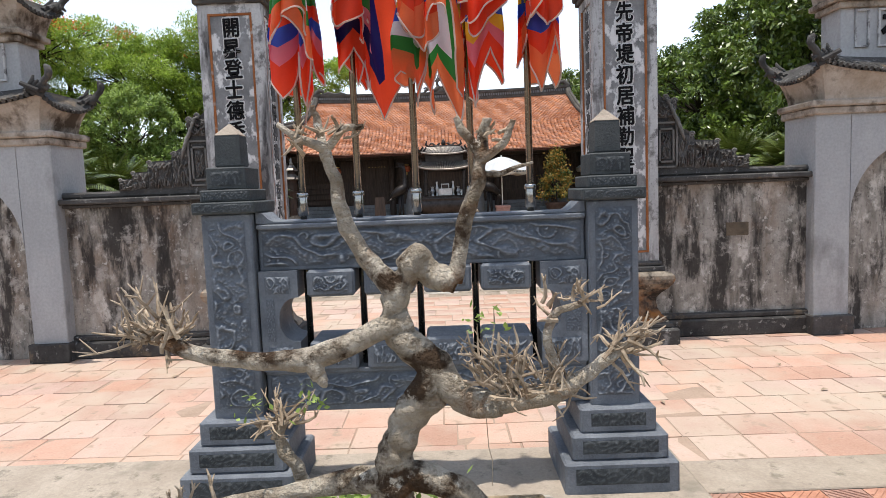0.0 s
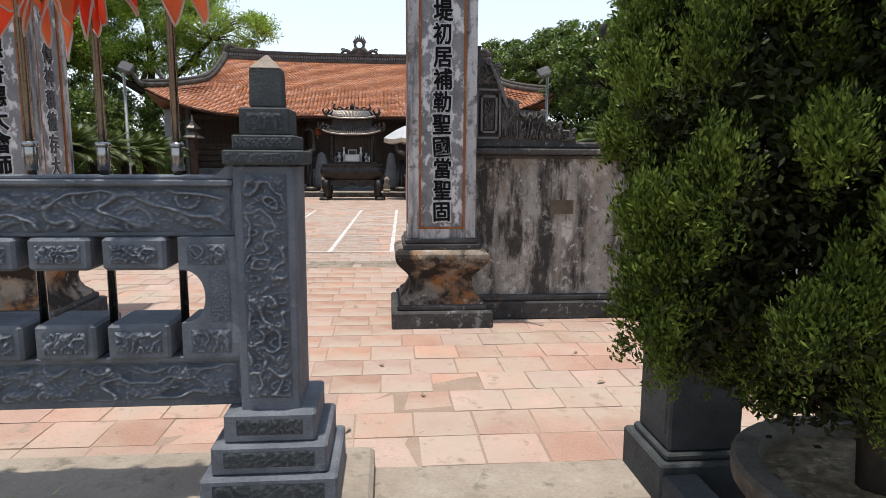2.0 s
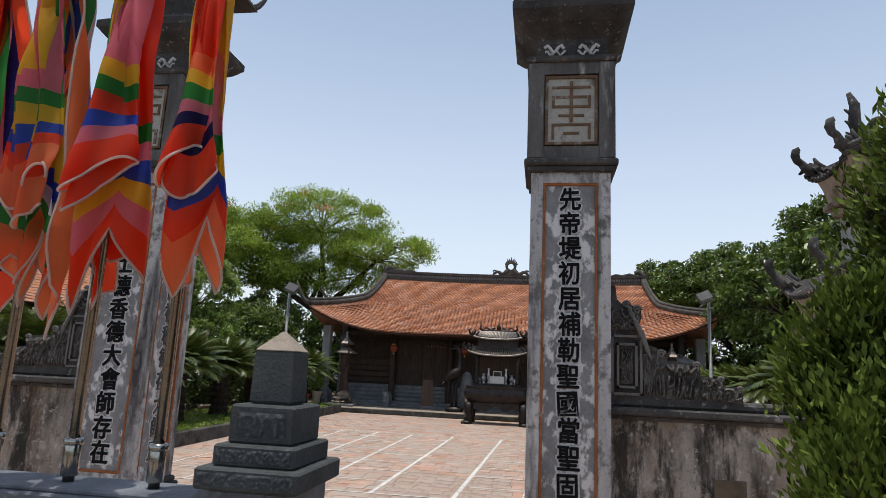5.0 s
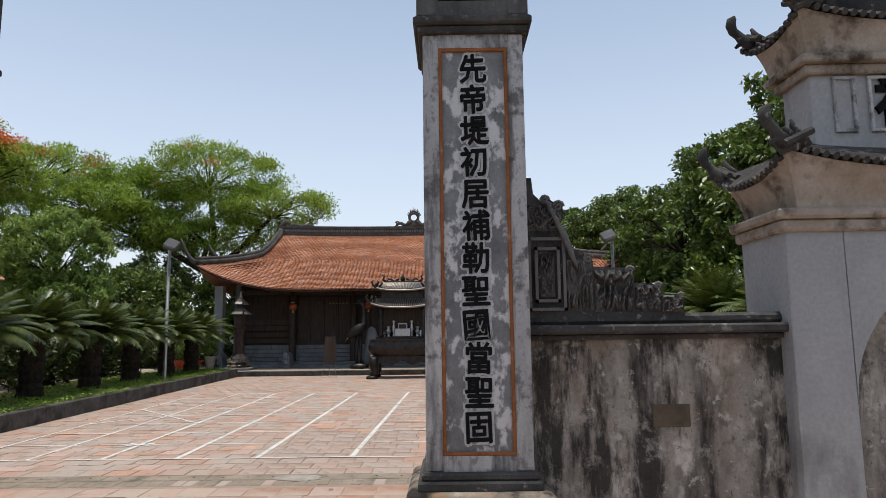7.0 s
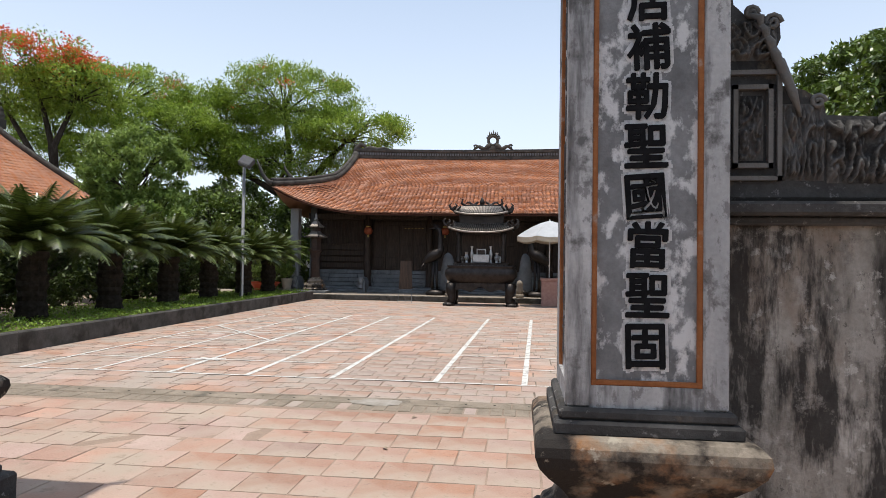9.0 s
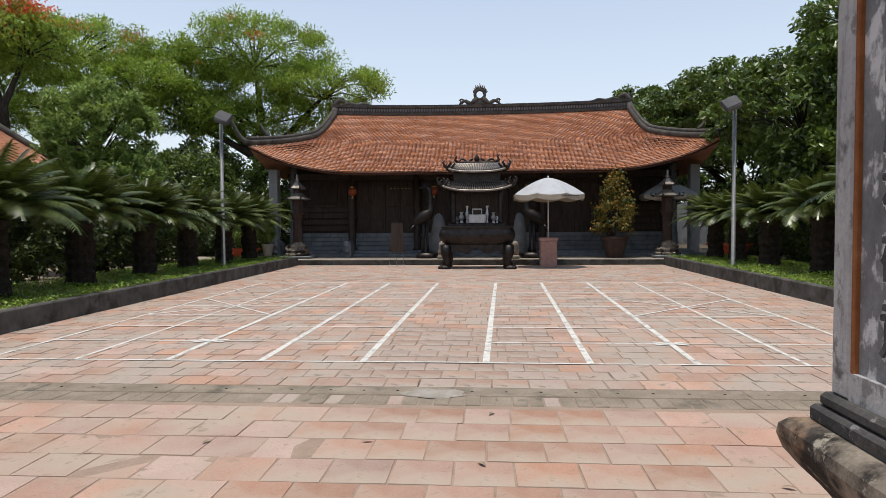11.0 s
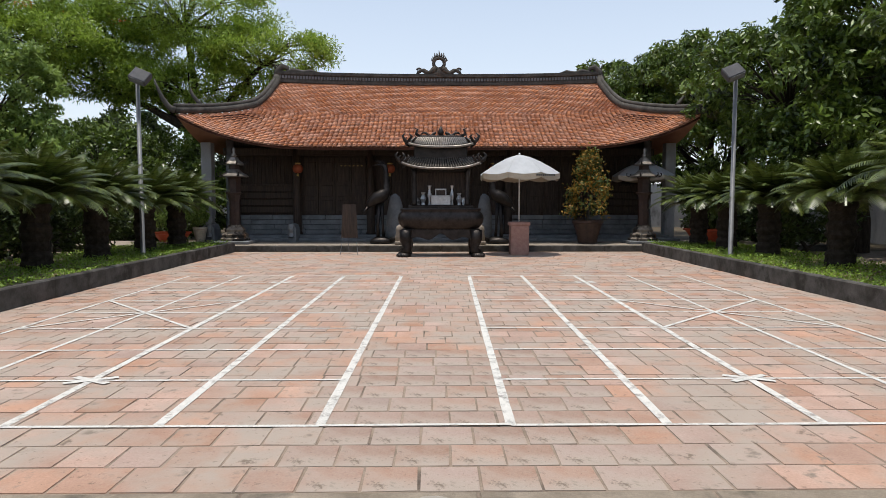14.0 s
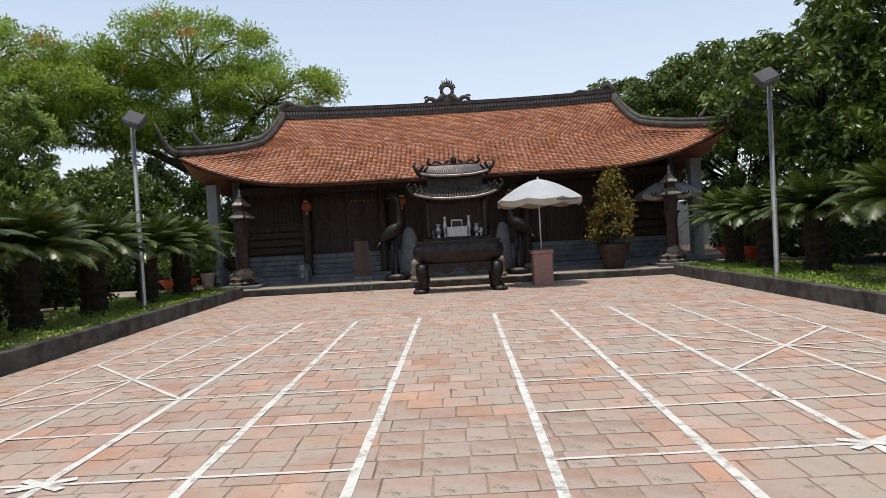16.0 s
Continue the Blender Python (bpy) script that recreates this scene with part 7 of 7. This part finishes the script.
st = thing("notice_stand", (-2.50, 24.25, Z0), "dark curved board on a thin wire stand", "notice stand")
part("board", Mesh().grid(lambda u, v: ((u - 0.5) * (0.46 - 0.10 * v), -0.04 * math.sin(math.pi * u), 0.46 + 0.92 * v), 12, 8)
     .grid(lambda u, v: ((0.5 - u) * (0.46 - 0.10 * v), 0.012 - 0.04 * math.sin(math.pi * u), 0.46 + 0.92 * v), 12, 8), M_WOOD, st, "dark brown board")
for sx, sy in ((-1, -0.15), (1, -0.15), (-0.2, 0.25)):
    part("leg", Mesh().tube([(sx * 0.18, 0, 0.50), (sx * 0.24, sy, 0.0)], 0.008, 6), M_LAMP, st)
part("brace", Mesh().tube([(-0.235, -0.13, 0.08), (0.235, -0.13, 0.08)], 0.006, 6), M_LAMP, st)


def stone_lantern(x, y):
    l = thing("lantern_tower", (x, y, TZ), "dark stone lantern tower with two curled roofs on a stepped base", "lantern tower", "lantern towers")
    part("slab", Mesh().cham(-0.55, -0.55, 0, 0.55, 0.55, 0.09, 0.012), M_STONE, l)
    part("base", Mesh().lathe([(0.44, 0.09), (0.45, 0.15), (0.38, 0.20), (0.40, 0.28), (0.30, 0.36), (0.31, 0.43), (0.22, 0.52), (0.20, 0.58)], 8, turn=22.5), M_BULB, l, "brown moulded octagonal base")
    part("shaft", Mesh().lathe([(0.17, 0.58), (0.155, 1.3), (0.19, 1.42), (0.20, 1.50), (0.26, 1.56), (0.26, 1.60)], 8, turn=22.5), M_POT_DARK, l)
    part("lamp_box", Mesh().lathe([(0.19, 1.60), (0.19, 1.98), (0.22, 2.05)], 6), M_POT_DARK, l)
    for z, r in ((2.05, 0.46), (2.42, 0.32)):
        m = Mesh().lathe([(r, z), (r * 1.02, z + 0.03), (r * 0.6, z + 0.13), (r * 0.35, z + 0.24)], 6)
        part("roof", m, M_BRONZE_H, l, "grey curled lantern roof")
        for k in range(6):
            cm = Mesh()
            a = 2 * math.pi * k / 6
            cm.tube([(math.cos(a) * (r + d), math.sin(a) * (r + d), z + 0.02 + h) for d, h in ((-0.08, 0.03), (0.02, 0.0), (0.08, 0.03), (0.09, 0.10), (0.03, 0.11))], [0.025, 0.024, 0.02, 0.016, 0.008], 6)
            part("roof_curl", cm, M_BRONZE, l, smooth=True)
    part("neck", Mesh().lathe([(0.17, 2.27), (0.15, 2.42)], 6), M_POT_DARK, l)
    part("finial", Mesh().lathe([(0.05, 2.64), (0.09, 2.72), (0.04, 2.80), (0.055, 2.88), (0.005, 2.98)], 10), M_BRONZE_H, l, smooth=True)


stone_lantern(-6.35, 26.6)
stone_lantern(6.35, 26.6)

for x in (-4.75, -7.35):
    d = thing("baluster", (x, 27.5, TZ), "pale grey carved stone stair baluster", "baluster", "stone balusters")
    m = Mesh().prism([(-0.12, 0), (0.16, 0), (0.16, 0.42), (0.10, 0.56), (0.0, 0.60), (-0.12, 0.52)][::1], -0.35, 0.25)
    m.tube([(0.02, -0.36, 0.55), (0.02, -0.42, 0.42), (0.02, -0.38, 0.30), (0.02, -0.42, 0.16)], [0.10, 0.09, 0.07, 0.09], 8)
    part("baluster", m, M_STONE, d)
for x, z in ((-4.6, 2.5), (-1.62, 2.5), (1.75, 2.5)):
    l = thing("paper_lantern", (x, 27.6, z), "round faded red hanging lantern under the eave", "lantern", "hanging lanterns")
    part("globe", Mesh().lathe([(0.07, -0.14), (0.14, -0.10), (0.175, 0.0), (0.14, 0.10), (0.07, 0.14)], 16), M_LANTERN, l, smooth=True)
    part("cap", Mesh().lathe([(0.09, 0.15), (0.09, 0.19)], 12), M_GOLD, l)
    part("tassel", Mesh().lathe([(0.04, -0.24), (0.02, -0.14)], 8), M_GOLD, l)
    part("cord", Mesh().lathe([(0.006, 0.19), (0.006, 0.62)], 5), M_WOOD, l)


def potted(x, y, z, pot_mat, pr, ph, crown, leaf_mat, label, plabel, seed, shape="bush", gold=0):
    p = thing("plant_pot", (x, y, z), plabel, "plant pot")
    part("pot", Mesh().lathe([(pr * 0.62, 0), (pr * 0.7, ph * 0.3), (pr * 0.95, ph * 0.85), (pr * 1.05, ph * 0.88), (pr * 1.05, ph), (pr * 0.9, ph), (pr * 0.88, ph * 0.9)], 24, cap=False), pot_mat, p, smooth=False)
    part("soil", Mesh().lathe([(pr * 0.9, ph * 0.90), (pr * 0.1, ph * 0.93)], 20), M_SOIL, p)
    t = thing("potted_shrub", (x, y, z + ph * 0.9), label, "shrub")
    rng = np.random.default_rng(seed)
    w, h = crown
    part("stem", Mesh().tube([(0, 0, 0), (0.02, 0, h * 0.4), (0, 0, h * 0.9)], [0.045, 0.03, 0.01], 7), M_BARK, t)
    n = 130
    hz = rng.random(n)
    if shape == "cone":
        r = w * (1 - hz) ** 0.6 * (0.8 + 0.3 * rng.random(n))
    else:
        r = w * np.sqrt(np.maximum(0.05, 1 - (2 * hz - 1) ** 2)) * (0.6 + 0.4 * rng.random(n))
    a = rng.random(n) * 6.283
    c = np.stack([r * np.cos(a), r * np.sin(a), h * (0.12 + 0.88 * hz)], 1)
    pos = (c[:, None, :] + rng.normal(size=(n, 26, 3)) * 0.07 * (w / 0.5)).reshape(-1, 3)
    part("crown", leaf_cloud(pos, 0.085, 0.045, rng, 0.35), leaf_mat, t)
    if gold:
        pick = pos[rng.integers(0, len(pos), gold)]
        part("yellow_leaves", leaf_cloud(pick + rng.normal(size=pick.shape) * 0.02, 0.085, 0.05, rng, 0.3), L_GOLDLEAF, t, "yellowing leaves")


potted(4.60, 26.55, TZ, M_POT_DARK, 0.46, 0.72, (0.68, 2.25), L_KUMQUAT, "cone-shaped shrub with green and yellowed leaves", "dark glazed pot on the terrace", 5, "cone", 2400)
potted(-8.3, 26.6, TZ, M_POT_RED, 0.55, 0.36, (0.55, 1.25), L_LIGHT, "loose leafy potted shrub", "wide red clay pot on the terrace", 6)
potted(8.4, 26.6, TZ, M_POT_RED, 0.70, 0.46, (0.62, 1.1), L_KUMQUAT, "dark leafy potted shrub", "wide red clay pot on the terrace", 7)
potted(-7.55, 26.9, TZ, M_POT, 0.22, 0.5, (0.30, 1.2), L_LIGHT, "slim pale green potted shrub", "small grey cement pot beside the pillar", 8)


def lamp_post(x, y, tilt):
    l = thing("lamp_post", (x, y, 0.18), "grey galvanised lamp post with a floodlight in the bed", "lamp post", "lamp posts")
    part("pole", Mesh().lathe([(0.075, 0.0), (0.07, 0.02), (0.05, 0.03), (0.042, 3.85)], 12), M_LAMP, l, smooth=True)
    part("bracket", Mesh().tube([(0, 0, 3.78), (tilt * 0.05, -0.10, 3.86), (tilt * 0.12, -0.16, 3.9)], 0.025, 6), M_LAMP, l)
    h = Mesh().cham(-0.19, -0.20, -0.07, 0.19, 0.12, 0.09, 0.02)
    h.place(pose(tilt * 0.16, -0.16, 3.92, 52, tilt * 22, 0))
    head = part("floodlight", h, M_LAMPHEAD, l, "box floodlight")
    g = Mesh().box(-0.165, -0.205, -0.055, 0.165, -0.20, 0.075)
    g.place(pose(tilt * 0.16, -0.16, 3.92, 52, tilt * 22, 0))
    part("glass", g, M_GLASS, head)


lamp_post(-6.62, 20.9, 1)
lamp_post(6.18, 20.3, -1)

# ---- hall beside the yard, far wall and benches ----
hall = thing("side_hall", (0, 0, 0), "long side hall with orange tiled roof and grey stone steps", "hall")
HX, HY0, HY1 = -15.6, 10.0, 25.6
part("platform", Mesh().cham(HX - 5.4, HY0, Z0, HX + 0.2, HY1, 0.55, 0.02), M_STONE, hall)
for k in range(3):
    part("step", Mesh().cham(HX + 0.2, HY0 + 1, Z0, HX + 0.9 - 0.3 * k + 0.3, HY1 - 0.4, 0.12 + 0.17 * k, 0.02), M_STONE, hall)
part("wall", Mesh().box(HX - 4.8, HY0 + 0.8, 0.5, HX - 1.2, HY1 - 0.8, 3.6), M_WOOD, hall)
for k in range(5):
    part("column", Mesh().cham(HX - 0.55, HY1 - 0.9 - 3.4 * k, 0.55, HX - 0.25, HY1 - 0.6 - 3.4 * k, 3.5, 0.01), M_GATE, hall)
hr = Mesh()
rz, ez = 6.25, 3.3


def hall_slope(u, v):
    y = HY1 + 0.5 - 0.9 * (1 - v) + (HY0 - HY1 - 1.0 + 1.8 * (1 - v)) * u
    return Vector((HX - 3.0 + 3.6 * v, y, rz + (ez - rz) * v ** 0.9 + 0.35 * abs(2 * u - 1) ** 6 * v))


hr.grid(lambda u, v: tuple(hall_slope(u, v)), 30, 10)
hr.grid(lambda u, v: (2 * (HX - 3.0) - hall_slope(1 - u, v).x, hall_slope(1 - u, v).y, hall_slope(1 - u, v).z), 30, 10)
hr.add([tuple(hall_slope(0, 0)), tuple(hall_slope(0, 1)), (2 * (HX - 3) - hall_slope(0, 1).x, hall_slope(0, 1).y, hall_slope(0, 1).z)], [(0, 1, 2)])
hroof = part("roof", hr, M_ROOF, hall, "orange clay tile roof", smooth=False)
ht = Mesh()
for r in range(24):
    n = 70
    for k in range(n):
        a, b = hall_slope((k + 0.05 + 0.5 * (r % 2)) / (n + 0.6), r / 24), hall_slope((k + 0.95 + 0.5 * (r % 2)) / (n + 0.6), (r + 1.2) / 24)
        l = rt.uniform(0.02, 0.045)
        c, d = Vector((b.x, a.y, b.z + l)), Vector((b.x, b.y, b.z + l))
        ht.add([tuple(a), (a.x, b.y, a.z), tuple(d), tuple(c), (d.x, d.y, d.z - 0.03), (c.x, c.y, c.z - 0.03)], [(0, 1, 2, 3)[::-1], (3, 2, 4, 5)[::-1]])
part("tile", ht, M_ROOF, hroof, kind="stuff")
part("ridge", Mesh().cham(HX - 3.15, HY0 - 0.2, rz - 0.05, HX - 2.85, HY1 + 0.2, rz + 0.32, 0.03), M_RIDGE, hall)
part("hip_rib", Mesh().tube([tuple(hall_slope(0, k / 8) + Vector((0, 0, 0.1))) for k in range(9)], 0.12, 7), M_RIDGE, hall, smooth=True)
part("ridge_finial", Mesh().lathe([(0.14, 0), (0.2, 0.15), (0.12, 0.3), (0.15, 0.38), (0.05, 0.5)], 8, HX - 3.0, HY1).place(pose(0, 0, rz + 0.3)), M_RIDGE, hall)

fw = part("wall_boundary", Mesh().box(15.5, 20.0, Z0, 15.8, 46.0, 2.6), M_GATE)
tagged(fw, "pale plastered boundary wall behind the trees", "wall", kind="structure")
bw = part("wall_back", Mesh().box(-40, 46.0, Z0, 40, 46.4, 2.6), M_GATE)
tagged(bw, "plain plastered wall closing the grounds", "wall", kind="structure")
for k, (x, y) in enumerate(((12.6, 20.5), (13.4, 21.6), (14.2, 22.6))):
    b = thing("stone_bench", (x, y, Z0 - 0.05), "grey cement garden bench under the trees", "bench", "garden benches", turn=-60)
    part("seat", Mesh().cham(-0.55, -0.2, 0.40, 0.55, 0.2, 0.47, 0.01), M_CONC, b)
    part("backrest", Mesh().cham(-0.55, 0.16, 0.50, 0.55, 0.22, 0.90, 0.01), M_CONC, b)
    for sx in (-0.4, 0.4):
        part("leg", Mesh().cham(sx - 0.05, -0.16, 0, sx + 0.05, 0.2, 0.52, 0.01), M_CONC, b)
rl = random.Random(2)
leafmesh = Mesh().grid(lambda u, v: ((u - .5) * 0.07, (v - .5) * 0.03 * math.sin(math.pi * max(0.05, min(0.95, u))), 0.008 * math.sin(3 * u)), 5, 2)
lm = leafmesh.data("dry_leaf", M_TWIG)
for k in range(26):
    ob = new("dry_leaf", lm)
    ob.location = (rl.uniform(-2.6, 3.2), rl.uniform(3.4, 9.0), Z0 + 0.008)
    ob.rotation_euler = (rl.uniform(-0.2, 0.2), 0, rl.uniform(0, 6))
    tagged(ob, "curled dry brown leaf fallen on the paving", "leaf", "fallen leaves")



# ---- paving pieces, last ----
def tile_box(mesh, x0, y0, x1, y1, top, rnd):
    dz = [rnd.uniform(-0.002, 0.003) for _ in range(4)]
    b = top - 0.016
    low = [(x0, y0, b), (x1, y0, b), (x1, y1, b), (x0, y1, b)]
    j = [rnd.uniform(0.0005, 0.007) for _ in range(4)]
    up = [(x0 + j[0], y0 + j[1], top + dz[0]), (x1 - j[1], y0 + j[2], top + dz[1]), (x1 - j[2], y1 - j[3], top + dz[2]), (x0 + j[3], y1 - j[0], top + dz[3])]
    mesh.add(low + up, [(4, 5, 6, 7), (0, 1, 5, 4), (1, 2, 6, 5), (2, 3, 7, 6), (3, 0, 4, 7)])


M_JOINT = surface("pale joint mortar", (0.28, 0.205, 0.155), (0.38, 0.285, 0.22), 4, 0.95, 0.3, 60)
M_DARKJOINT = surface("dark mossy joint", (0.04, 0.033, 0.025), (0.10, 0.08, 0.06), 3, 0.95, 0.3, 60)
part("joint_bed", Mesh().box(-12.5, 3.39, Z0 - 0.03, 12.5, 9.20, Z0 - 0.0028), M_JOINT, plaza)
part("joint_bed", Mesh().box(-5.9, 9.712, Z0 - 0.03, 5.9, 25.33, Z0 - 0.010), M_DARKJOINT, plaza)
rp = random.Random(21)


def pave(x0, x1, y0, y1, size, gap, singles, mat):
    """Running-bond rows of square tiles; those in the stretch where one walks are pieces of their own."""
    field = Mesh()
    y, r = y0, 0
    while y + size <= y1 + 0.02:
        x = x0 - (size + gap) * (0.5 if r % 2 else 0.0) - rp.uniform(0, 0.03)
        while x < x1:
            w = size * rp.uniform(0.94, 1.06)
            if x + w > x0 - 0.3:
                one = singles[0] < x < singles[1] and singles[2] < y < singles[3]
                if one:
                    m = Mesh()
                    tile_box(m, -w / 2, -size / 2, w / 2, size / 2, 0.0, rp)
                    ob = part("paving_tile", m, mat, plaza, loc=(x + w / 2, y + size / 2, Z0))
                else:
                    tile_box(field, x, y, x + w, y + size, Z0 + rp.uniform(-0.002, 0.002), rp)
            x += w + gap
        y += size + gap
        r += 1
    part("paving_tiles", field, mat, plaza, kind="stuff")


pave(-12.5, 12.5, 3.39, 9.20, 0.332, 0.005, (-1.0, 1.35, 4.2, 9.1), M_TILE_F)
pave(-5.9, 5.9, 9.715, 25.33, 0.290, 0.0085, (-1.0, 0.95, 9.6, 12.6), M_TILE)
